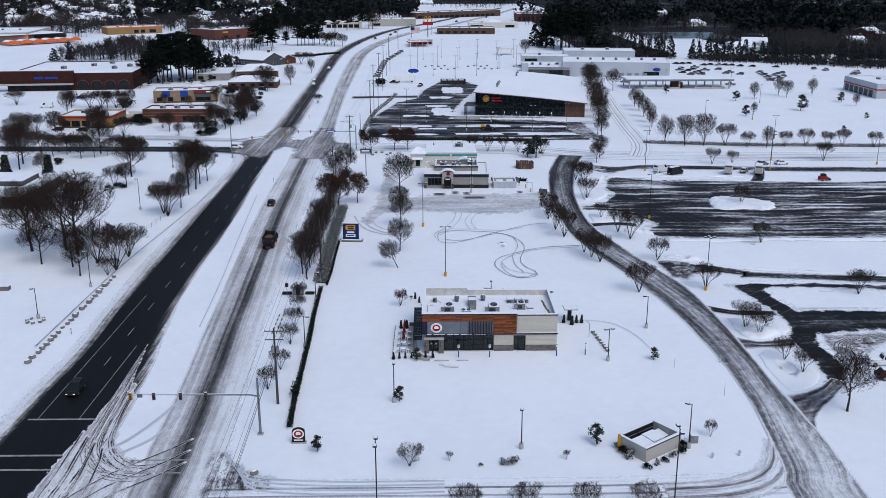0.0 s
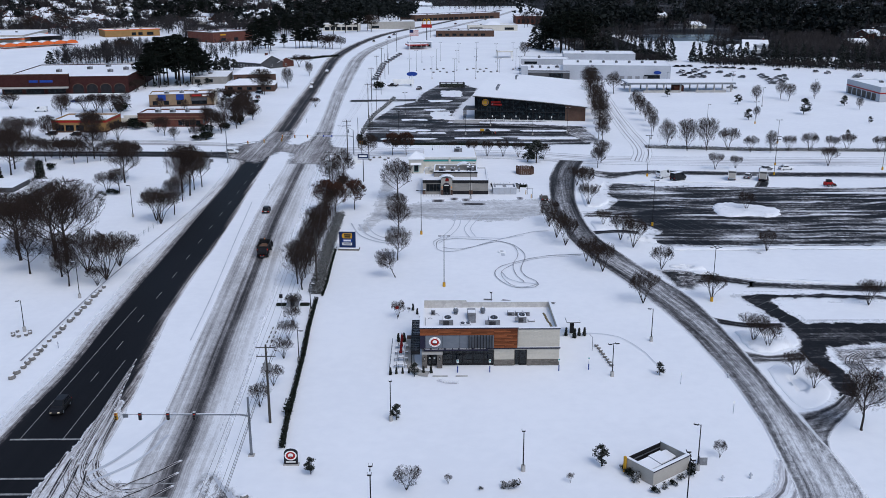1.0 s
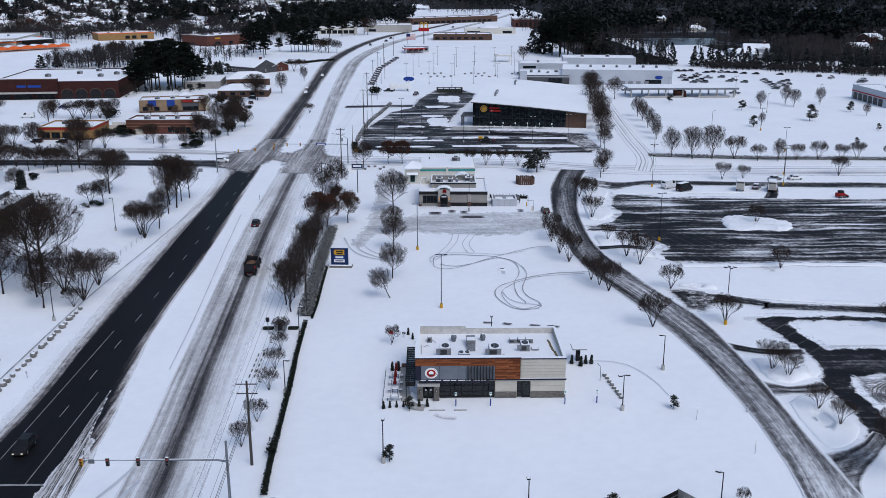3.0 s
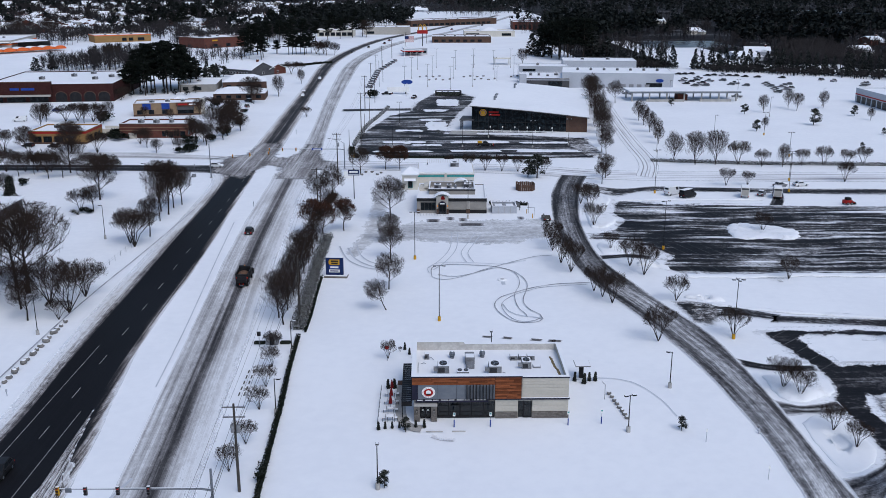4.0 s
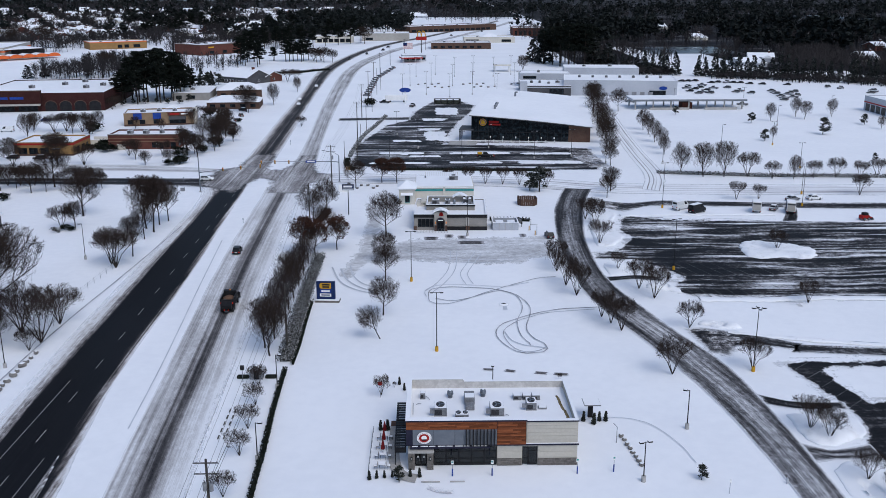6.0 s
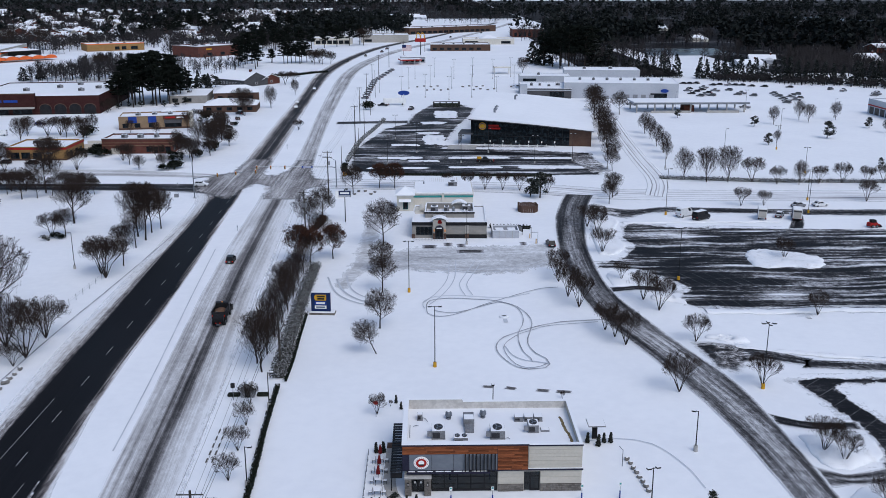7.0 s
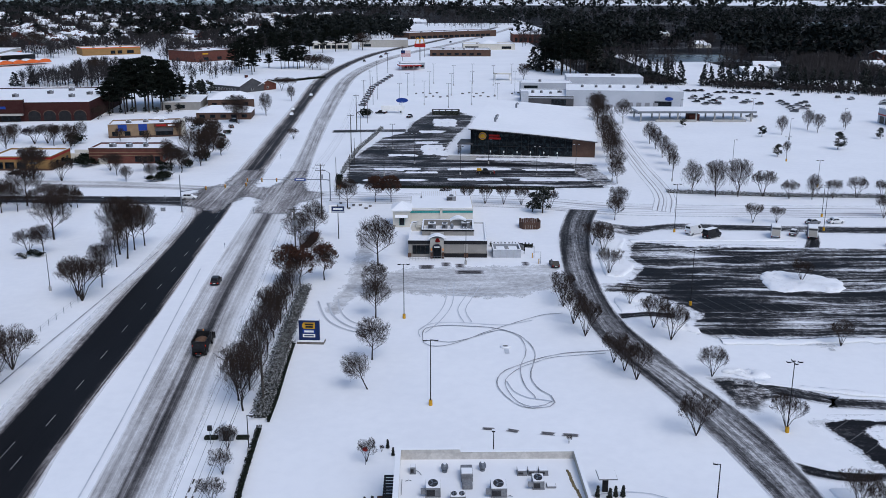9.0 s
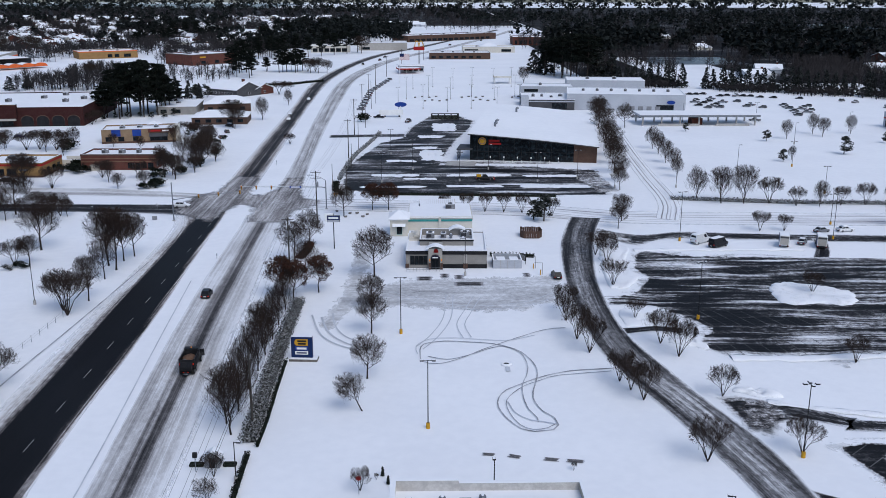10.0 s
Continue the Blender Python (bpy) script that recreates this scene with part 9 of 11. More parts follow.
# big blue roadside sign of the shopping centre
s = thing("shopping_sign", -30.4, 46.9, rz=-4, label="blue roadside pylon sign with stacked shop panels", category="sign")
part("plinth", box(-0.3, 4.6, -0.7, 1.3, -0.1, 0.35, 0.05), M["stone"], s)
part("plinth_snow", box(-0.25, 4.55, -0.65, 1.25, 0.35, 0.47, 0.05), M["snow"], s)
part("body", box(0, 3.7, 0, 0.7, 0.35, 4.5, 0.03), M["navyblue"], s)
part("top_snow", box(0.02, 3.68, 0.02, 0.68, 4.505, 4.6, 0.03), M["snow"], s)
tag_out = [(0.65, 3.7), (0.9, 4.1), (2.95, 4.1), (2.95, 2.85), (0.9, 2.85), (0.65, 3.2)]
tg = part("yellow_panel", Geo().prism(tag_out, -0.06, -0.004, "y"), M["yellow"], s, "yellow tag-shaped panel")
part("bar", Geo().box(1.15, 2.7, -0.075, -0.062, 3.55, 3.9).box(1.25, 2.6, -0.075, -0.062, 3.05, 3.4), M["black"], tg)
bp = part("blue_panel", box(0.7, 2.95, -0.06, -0.004, 1.9, 2.7), M["blue"], s)
part("bar", box(1.0, 2.7, -0.075, -0.062, 2.1, 2.5), M["white"], bp)
wp = part("white_panel", box(0.7, 2.95, -0.06, -0.004, 1.1, 1.75), M["white"], s)
part("bar", box(0.95, 2.7, -0.075, -0.062, 1.3, 1.55), M["navyblue"], wp)
# low sign with red round mark by the restaurant
s = thing("monument_sign", -28.3, -22.3, label="low black sign with red and white round mark", category="sign")
arc = [(0.0, 0.0), (1.75, 0.0), (1.75, 1.75)] + [(0.875 + 0.875 * math.cos(math.pi * k / 10), 1.75 + 0.65 * math.sin(math.pi * k / 10)) for k in range(11)] + [(0, 1.75)]
part("body", Geo().prism([(x, z + 0.1) for x, z in arc], 0, 0.35, "y"), M["black"], s)
part("disc", Geo().disc(0.875, -0.003, 1.55, 0.78, 0.03), M["white"], s)
part("ring", Geo().disc(0.875, -0.034, 1.55, 0.6, 0.02), M["red"], s)
part("mark", Geo().disc(0.875, -0.055, 1.6, 0.33, 0.02), M["white"], s)
part("mark", Geo().box(0.68, 1.07, -0.086, -0.076, 1.3, 1.44), M["black"], s)
part("bar", box(0.25, 1.5, -0.02, -0.003, 0.4, 0.58), M["white"], s)
part("plinth", box(-0.15, 1.9, -0.15, 0.5, -0.1, 0.1), M["concrete"], s)
# slim pylon sign by the crossing
s = thing("pylon_sign", -29.9, 98.2, label="slim pole sign with a dark panel", category="sign")
part("pole", Geo().cyl(0, 0, -0.1, 9.2, 0.13, 0.1, 8), M["black"], s)
part("cabinet", box(-1.6, 1.6, -0.2, 0.2, 7.0, 8.7, 0.03), M["darkgrey"], s)
part("panel", box(-1.5, 1.5, -0.215, -0.202, 7.6, 8.6), M["navyblue"], s)
part("bar", box(-1.2, 1.2, -0.23, -0.217, 7.85, 8.35), M["white"], s)
part("lower_panel", box(-1.5, 1.5, -0.215, -0.202, 7.05, 7.5), M["grey"], s)
s = thing("monument_sign", -34.0, 118.5, label="low white roadside monument sign", category="sign")
part("body", box(-1.3, 1.3, 0, 0.6, -0.1, 2.2, 0.05), M["white"], s)
part("top_snow", box(-1.3, 1.3, 0.0, 0.6, 2.2, 2.3, 0.03), M["snow"], s)
# golden arches far off, blue oval dealer sign
s = thing("arches_sign", -13.5, 506.0, label="tall red pole sign topped by yellow arches", category="sign")
part("pole", Geo().cyl(0, 0, -0.1, 14, 0.4, 0.35, 8), M["darkgrey"], s)
part("panel", box(-4.6, 4.6, -0.4, 0.4, 13.5, 16.5, 0.1), M["red"], s)
for dx in (-1.8, 1.8):
    part("arch", Geo().tube([(dx + 1.7 * math.cos(math.pi * k / 10), 0, 16.5 + 4.6 * math.sin(math.pi * k / 10)) for k in range(11)], 0.4, 6), M["yellow"], s)
s = thing("dealer_sign", -20.0, 270.0, label="blue oval dealer sign on a pole", category="sign")
part("pole", Geo().cyl(0, 0, -0.1, 6.5, 0.3, 0.3, 8), M["white"], s)
part("oval", Geo().loft([[(3.0 * math.cos(a), yy, 7.2 + 1.2 * math.sin(a)) for a in [math.pi * 2 * k / 20 for k in range(20)]] for yy in (-0.2, 0.2)]), M["blue"], s)
# small signs round the lots
for x, y, mt in ((-5.2, -1.9, "blue"), (-0.1, -1.9, "blue"), (10.9, -1.7, "blue"), (15.7, -1.4, "blue")):
    o = thing("parking_sign", x, y, label="parking sign on a blue post", category="sign", group="parking signs")
    part("post", Geo().cyl(0, 0, -0.1, 1.1, 0.085, 0.085, 8), M[mt], o)
    part("upper_post", Geo().cyl(0, 0, 1.1, 2.4, 0.03, 0.03, 6), M["steel"], o)
    pl = part("plate", box(-0.17, 0.17, -0.055, -0.035, 1.85, 2.45), M["white"], o)
    part("bar", box(-0.12, 0.12, -0.06, -0.056, 2.1, 2.35), M["teal"], pl)
for x, y in ((29.0, -5.4), (34.0, -12.5)):
    o = thing("marker_post", x, y, label="thin pale marker post in the snow", category="post")
    part("post", Geo().cyl(0, 0, -0.1, 2.2, 0.05, 0.05, 6), M["grey"], o)
    part("plate", box(-0.12, 0.12, -0.07, -0.05, 1.7, 2.2), M["white"], o)
for x, y in ((-15.6, 15.0),):
    o = thing("stop_sign", x, y, label="red stop sign seen beside a bare tree", category="sign")
    part("post", Geo().cyl(0, 0, -0.1, 2.3, 0.04, 0.04, 6), M["steel"], o)
    part("plate", Geo().disc(0, -0.045, 2.5, 0.38, 0.02, 8), M["red"], o)
for x, y, h in ((-86.0, 130, 1.6), (-56.5, 118, 1.5), (-72.5, 6, 1.2), (-57.0, 92, 1.4), (-55.5, 130, 2.0), (-62, 180, 1.8)):
    o = thing("road_marker", x, y, label="slim grey road marker post", category="post", group="road markers")
    part("post", Geo().cyl(0, 0, -0.1, h, 0.05, 0.05, 6), M["steel"], o)
    part("plate", box(-0.15, 0.15, -0.07, -0.05, h * 0.6, h), M["grey"], o)

# ---------------- vehicles ----------------
def wheel(parent, x, y, r, w=0.22, name="wheel"):
    s = 1 if x > 0 else -1
    g = Geo().loft([[(x + s * dx, y + rr * math.cos(2 * math.pi * k / 14), r + rr * math.sin(2 * math.pi * k / 14)) for k in range(14)] for dx, rr in ((-w, r * 0.9), (-w + 0.03, r), (-0.03, r), (0, r * 0.9))])
    t = part(name, g, M["tyre"], parent)
    part("rim", Geo().loft([[(x + s * dx, y + rr * math.cos(2 * math.pi * k / 10), r + rr * math.sin(2 * math.pi * k / 10)) for k in range(10)] for dx, rr in ((0.0, r * 0.62), (0.012, r * 0.55))]), M["steel"], t)


SHAPES = {
    # length, width, belt, roof, cabin rear, front, roof rear, front, wheel radius, clearance
    "sedan": (4.7, 1.82, 0.92, 1.44, -2.0, 1.0, -1.15, 0.25, 0.33, 0.2),
    "suv": (4.6, 1.86, 1.0, 1.66, -2.15, 1.1, -1.65, 0.3, 0.36, 0.24),
    "van": (5.8, 2.0, 1.35, 2.5, -2.88, 2.0, -2.85, 1.1, 0.36, 0.25),
    "pickup": (5.7, 1.98, 1.12, 1.88, -0.75, 1.35, -0.5, 0.55, 0.40, 0.32),
}


def car(kind, paint_mat, snow=0.0, lights=False, label="", name=""):
    L, W, belt, roof, cr, cf, rr, rf, wr, cl = SHAPES[kind]
    ob = thing(name or {"sedan": "car", "suv": "suv", "van": "van", "pickup": "pickup_truck"}[kind], 0, 0, label=label, category={"van": "van", "pickup": "pickup truck"}.get(kind, "car"))
    h, y0, y1 = W / 2, -L / 2, L / 2
    hood = belt - 0.12 if kind != "van" else belt - 0.05
    # lower body: rounded sections along the length
    secs = [(y0, 0.82, cl + 0.15, belt - 0.25), (y0 + 0.12, 0.95, cl, belt - 0.08), (y0 + 0.6, 1.0, cl, belt), (cf - 0.1, 1.0, cl, belt), (cf + 0.3, 0.99, cl, hood), (y1 - 0.5, 0.96, cl, hood - 0.08), (y1 - 0.1, 0.86, cl + 0.05, hood - 0.22), (y1, 0.74, cl + 0.15, hood - 0.35)]
    rings = []
    for y, f, zb, zt in secs:
        a = h * f
        rings.append([(-a * 0.9, y, zb), (a * 0.9, y, zb), (a, y, zb + 0.12), (a, y, zt - 0.18), (a * 0.93, y, zt), (-a * 0.93, y, zt), (-a, y, zt - 0.18), (-a, y, zb + 0.12)])
    body = part("body", Geo().loft(rings), paint_mat, ob, smooth=False)
    # cabin
    b, t = h * 0.91, h * 0.74 if kind != "van" else h * 0.86
    part("cabin", Geo().loft([[(-b, cr, belt - 0.02), (b, cr, belt - 0.02), (b, cf, belt - 0.04), (-b, cf, belt - 0.04)], [(-t, rr, roof - 0.04), (t, rr, roof - 0.04), (t, rf, roof - 0.04), (-t, rf, roof - 0.04)],
                              [(-t * 0.93, rr + 0.06, roof), (t * 0.93, rr + 0.06, roof), (t * 0.93, rf - 0.06, roof), (-t * 0.93, rf - 0.06, roof)]]), paint_mat, ob)

    def quad(p, f0, f1, g0, g1, off):
        (a0, a1), (b0, b1) = p
        def at(u, v):
            lo = Vector(a0).lerp(Vector(a1), u)
            hi = Vector(b0).lerp(Vector(b1), u)
            return lo.lerp(hi, v)
        q = [at(f0, g0), at(f1, g0), at(f1, g1), at(f0, g1)]
        o = Vector(off)
        return Geo().loft([[tuple(v + o * 0.1) for v in q], [tuple(v + o) for v in q]])
    e = 0.018
    front = (((-b, cf, belt - 0.04), (b, cf, belt - 0.04)), ((-t, rf, roof - 0.04), (t, rf, roof - 0.04)))
    rear = (((-b, cr, belt - 0.02), (b, cr, belt - 0.02)), ((-t, rr, roof - 0.04), (t, rr, roof - 0.04)))
    part("windscreen", quad(front, 0.07, 0.93, 0.1, 0.92, (0, e, e)), M["carglass"], ob)
    part("rear_window", quad(rear, 0.1, 0.9, 0.18 if kind != "van" else 0.45, 0.9, (0, -e, e * 0.5)), M["carglass"], ob)
    for s in (-1, 1):
        side = (((s * b, cr, belt - 0.02), (s * b, cf, belt - 0.04)), ((s * t, rr, roof - 0.04), (s * t, rf, roof - 0.04)))
        spans = ((0.1, 0.46), (0.5, 0.9)) if kind not in ("van",) else ((0.72, 0.93),)
        for f0, f1 in spans:
            part("side_window", quad(side, f0, f1, 0.15, 0.88, (s * e, 0, 0)), M["carglass"], ob)
        part("mirror", box(*(sorted((s * (h - 0.02), s * (h + 0.16)))), cf - 0.35, cf - 0.22, belt - 0.02, belt + 0.14, 0.02), paint_mat, ob)
        part("tail_light", box(*sorted((s * h * 0.62, s * h * 0.9)), y0 - 0.01, y0 + 0.1, belt - 0.42, belt - 0.2), M["lamp_red"] if lights else M["red"], ob)
        part("headlight", box(*sorted((s * h * 0.45, s * h * 0.76)), y1 - 0.12, y1 + 0.012, hood - 0.42, hood - 0.28), M["lamp_white"] if lights else M["white"], ob)
        for y in (y0 + 0.95, y1 - 0.95):
            wheel(ob, s * (h - 0.0), y, wr)
    part("bumper", box(-h * 0.78, h * 0.78, y1 - 0.06, y1 + 0.03, cl + 0.12, cl + 0.32, 0.02), M["black"], ob)
    part("rear_bumper", box(-h * 0.82, h * 0.82, y0 - 0.05, y0 + 0.06, cl + 0.1, cl + 0.32, 0.02), M["black"], ob)
    part("number_plate", box(-0.26, 0.26, y0 - 0.062, y0 - 0.052, cl + 0.34, cl + 0.48), M["white"], ob)
    if kind == "pickup":
        part("bed", Geo().box(-h * 0.82, h * 0.82, y0 + 0.15, cr - 0.08, belt + 0.005, belt + 0.03), M["black"], ob)
    if snow > 0:
        part("roof_snow", box(-t * 0.95, t * 0.95, rr + 0.05, rf - 0.05, roof, roof + snow, 0.04), M["snow"], ob, "snow lying on the roof")
        part("bonnet_snow", Geo().loft([[(-h * 0.84, y, z), (h * 0.84, y, z), (h * 0.78, y, z + snow), (-h * 0.78, y, z + snow)] for y, z in ((cf + 0.12, hood - 0.01), (y1 - 0.45, hood - 0.09), (y1 - 0.12, hood - 0.22))]), M["snow"], ob, "snow lying on the bonnet")
        if kind in ("pickup", "sedan"):
            part("tail_snow", Geo().box(-h * 0.84, h * 0.84, y0 + 0.15, cr - 0.1, belt, belt + snow, 0.04), M["snow"], ob)
        part("windscreen_snow", quad(front, 0.06, 0.94, 0.05, 0.7, (0, e * 2, e * 3)), M["snow"], ob)
    return ob


def place(src, spots, group, label=""):
    for x, y, a in spots:
        tagged(copy_thing(src, pose(x, y, -0.03, 0, 0, a)), label, group=group)
    for o in src.children_recursive:
        bpy.data.objects.remove(o)
    bpy.data.objects.remove(src)


# traffic, standing where it is seen
place(car("suv", PAINTS[2], 0.0, True, "dark suv driving on the slushy road"), [(-53.0, 72.0, 3)], "traffic")
place(car("suv", PAINTS[2], 0.0, True, "dark suv with a snowy roof driving on the wet road"), [(-63.2, -10.6, 181)], "traffic")
place(car("suv", PAINTS[0], 0.06, False, "white suv waiting at the crossing"), [(-79.2, 131.6, -90)], "traffic")
place(car("sedan", PAINTS[0], 0.05, True, "white car on the far carriageway"), [(-75.3, 268, 183), (-77.5, 283, 183), (-76, 330, 183)], "traffic")
place(car("pickup", PAINTS[2], 0.0, True, "dark pickup far along the road"), [(-73.0, 480, 190), (-62, 520, 195), (-50, 556, -20), (-47, 585, -22), (62, 800, 160), (20, 730, -30)], "traffic")


def dump_truck(x, y, rz):
    ob = thing("plough_truck", x, y, 0.02, rz, label="black dump truck with sand load and front plough", category="truck")
    part("chassis", box(-0.5, 0.5, -3.9, 3.3, 0.55, 0.9), M["black"], ob)
    g = Geo().box(-1.25, 1.25, -2.9, 1.0, 1.15, 1.25).box(-1.25, -1.15, -2.9, 1.0, 1.25, 2.75).box(1.15, 1.25, -2.9, 1.0, 1.25, 2.75).box(-1.15, 1.15, 0.9, 1.0, 1.25, 3.05).box(-1.15, 1.15, -2.9, -2.8, 1.25, 2.6)
    part("dump_body", g, M["black"], ob, "black steel tipping body")
    for k in range(5):
        for s in (-1, 1):
            part("rib", box(*sorted((s * 1.255, s * 1.33)), -2.7 + k * 0.85, -2.58 + k * 0.85, 1.2, 2.7), M["black"], ob)
    part("cab_guard", box(-1.2, 1.2, 0.95, 1.9, 3.05, 3.15, 0.02), M["black"], ob)
    rng = random.Random(4)
    part("load", Geo().blob(0, -0.9, 1.9, 1.12, 1.7, 0.8, rng, 0.12, 12, 7), M["rust"], ob, "heaped brown sand and salt", True)
    part("load_snow", Geo().blob(-0.2, -1.9, 2.15, 0.8, 0.6, 0.32, rng, 0.2, 9, 5), M["stone"], ob)
    part("cab", Geo().loft([[(-1.05, a, z), (1.05, a, z), (1.05, b, z), (-1.05, b, z)] for z, a, b in ((0.8, 1.25, 2.9), (1.9, 1.25, 2.85), (2.75, 1.3, 2.45), (2.85, 1.4, 2.35))]), M["black"], ob)
    part("bonnet", Geo().loft([[(-0.8, 2.85, z0), (0.8, 2.85, z0), (0.7, 3.9, z1), (-0.7, 3.9, z1)] for z0, z1 in ((0.8, 0.8), (1.75, 1.55))]), M["black"], ob)
    part("cab_snow", box(-0.95, 0.95, 1.42, 2.33, 2.852, 2.9), M["snow"], ob)
    part("windscreen", Geo().add([(-0.9, 2.86, 1.95), (0.9, 2.86, 1.95), (0.9, 2.52, 2.65), (-0.9, 2.52, 2.65)], [(0, 1, 2, 3)]), M["carglass"], ob)
    for s in (-1, 1):
        part("side_window", box(*sorted((s * 1.052, s * 1.07)), 1.5, 2.4, 1.85, 2.55), M["carglass"], ob)
        part("mirror", box(*sorted((s * 1.15, s * 1.4)), 2.6, 2.7, 1.8, 2.4, 0.02), M["black"], ob)
        part("tail_light", box(*sorted((s * 0.95, s * 1.18)), -2.96, -2.9, 1.75, 2.0), M["lamp_red"], ob)
        part("tail_light", box(*sorted((s * 0.3, s * 0.45)), -3.95, -3.9, 0.75, 0.9), M["lamp_red"], ob)
        part("mudflap", box(*sorted((s * 0.65, s * 1.2)), -3.2, -3.16, 0.3, 1.1), M["tyre"], ob)
        for y_ in (-2.5, -1.2, 2.9):
            wheel(ob, s * 1.2, y_, 0.52, 0.3 if y_ > 0 else 0.55)
    part("spreader", Geo().prism([(-2.95, 2.3), (-3.9, 1.7), (-3.9, 1.1), (-2.95, 0.9)], -1.0, 1.0), M["black"], ob, "rear sand spreader")
    part("spinner", Geo().cyl(0, -3.9, 0.5, 0.62, 0.4, 0.4, 12), M["steel"], ob)
    arc = [(4.9 + 0.45 * math.sin(a) - 0.2, 0.75 - 0.62 * math.cos(a)) for a in [math.pi * (0.1 + 0.8 * k / 8) for k in range(9)]]
    arc += [(y_ + 0.05, z) for y_, z in reversed(arc)]
    pl = part("plough_blade", Geo().prism([(y_, z) for y_, z in arc], -1.75, 1.75), M["black"], ob, "curved black plough blade")
    pl.matrix_basis = pose(1.6, 0.3, 0, 0, 0, 24)
    part("plough_frame", box(-0.4, 0.4, 3.3, 4.7, 0.5, 0.7), M["black"], ob)
    part("beacon", Geo().cyl(0, 1.2, 3.15, 3.35, 0.12, 0.1, 8), M["lamp_amber"], ob)


dump_truck(-46.9, 44.5, 2.5)

# vehicles in the east car park
place(car("van", PAINTS[0], 0.12, False, "white cargo van with snow on its roof"), [(62.4, 101.2, -62)], "parked vans")
place(car("van", PAINTS[2], 0.1, False, "black passenger van under light snow"), [(65.8, 98.4, -62)], "parked vans")


def box_truck(x, y, rz):
    ob = thing("box_truck", x, y, 0, rz, label="small box truck with grey back and blue side", category="truck", group="parked box trucks")
    part("box_body", box(-1.15, 1.15, -3.0, 0.9, 0.75, 3.15, 0.03), M["white"], ob)
    part("rear_door", box(-1.0, 1.0, -3.04, -3.003, 0.85, 3.0), M["greige"], ob)
    for s in (-1, 1):
        part("side_panel", box(*sorted((s * 1.153, s * 1.18)), -2.9, 0.85, 0.9, 3.05), M["navyblue"], ob)
    part("rear_band", box(-1.05, 1.05, -3.06, -3.042, 2.5, 2.95), M["darkgrey"], ob)
    part("roof_snow", box(-1.1, 1.1, -2.95, 0.85, 3.15, 3.3, 0.04), M["snow"], ob)
    part("cab", Geo().loft([[(-1.0, 0.95, z), (1.0, 0.95, z), (1.0, b, z), (-1.0, b, z)] for z, b in ((0.5, 3.0), (1.2, 3.0), (1.45, 2.4), (2.2, 1.9))]), M["white"], ob)
    part("windscreen", Geo().add([(-0.85, 2.42, 1.47), (0.85, 2.42, 1.47), (0.8, 1.93, 2.17), (-0.8, 1.93, 2.17)], [(0, 1, 2, 3)]), M["carglass"], ob)
    for s in (-1, 1):
        for y_ in (-1.9, 2.2):
            wheel(ob, s * 1.0, y_, 0.38)
        part("tail_light", box(*sorted((s * 0.85, s * 1.1)), -3.06, -3.0, 0.55, 0.72), M["red"], ob)
    part("step_bumper", box(-1.1, 1.1, -3.2, -3.0, 0.4, 0.55), M["black"], ob)


box_truck(82.6, 99.2, -25)
box_truck(91.6, 98.4, -25)
place(car("sedan", PAINTS[1], 0.16, False, "silver car covered in snow"), [(88.0, 100.3, -40), (97.6, 108.4, -70)], "parked cars")
place(car("sedan", PAINTS[0], 0.25, False, "low car buried under snow"), [(104.2, 109.0, -80)], "parked cars")
place(car("suv", PAINTS[2], 0.1, False, "dark car beside the driveway"), [(21.9, 80.6, 5)], "parked cars")
o = thing("snow_loader", 108.0, 91.8, rz=-80, label="red skid loader clearing the car park", category="loader")
part("body", box(-0.8, 0.8, -1.3, 0.9, 0.4, 1.3, 0.05), M["red"], o)
part("cab", Geo().loft([[(-0.6, -0.7, z), (0.6, -0.7, z), (0.6, b, z), (-0.6, b, z)] for z, b in ((1.3, 0.7), (2.0, 0.5))]), M["black"], o)
part("bucket", Geo().prism([(1.5, 0.1), (2.2, 0.1), (1.7, 0.8), (1.5, 0.8)], -1.0, 1.0), M["black"], o)
for s in (-1, 1):
    part("arm", box(*sorted((s * 0.82, s * 0.98)), -1.0, 1.6, 0.6, 0.85), M["red"], o)
    for y_ in (-0.7, 0.6):
        wheel(o, s * 1.05, y_, 0.42, 0.25)
o = car("suv", PAINTS[4], 0.12, False, "red jeep with snow on its roof", "jeep")
part("spare_wheel", Geo().loft([[(0.38 * math.cos(a), yy, 1.0 + 0.38 * math.sin(a)) for a in [math.pi * 2 * k / 14 for k in range(14)]] for yy in (-2.42, -2.62)]), M["tyre"], o)
place(o, [(61.6, -8.6, -92)], "parked cars")
place(car("pickup", PAINTS[0], 0.2, False, "white pickup under snow"), [(63.0, -4.9, -92)], "parked cars")
# shop car park with a plough pickup
o = car("pickup", PAINTS[2], 0.0, True, "black pickup with a plough and yellow spreader")
part("spreader", box(-0.8, 0.8, -2.7, -1.2, 1.15, 1.9, 0.06), M["yellow"], o)
part("plough", box(-1.3, 1.3, 3.1, 3.3, 0.15, 0.95, 0.05), M["red"], o)
place(o, [(12.5, 159.5, -88)], "traffic")
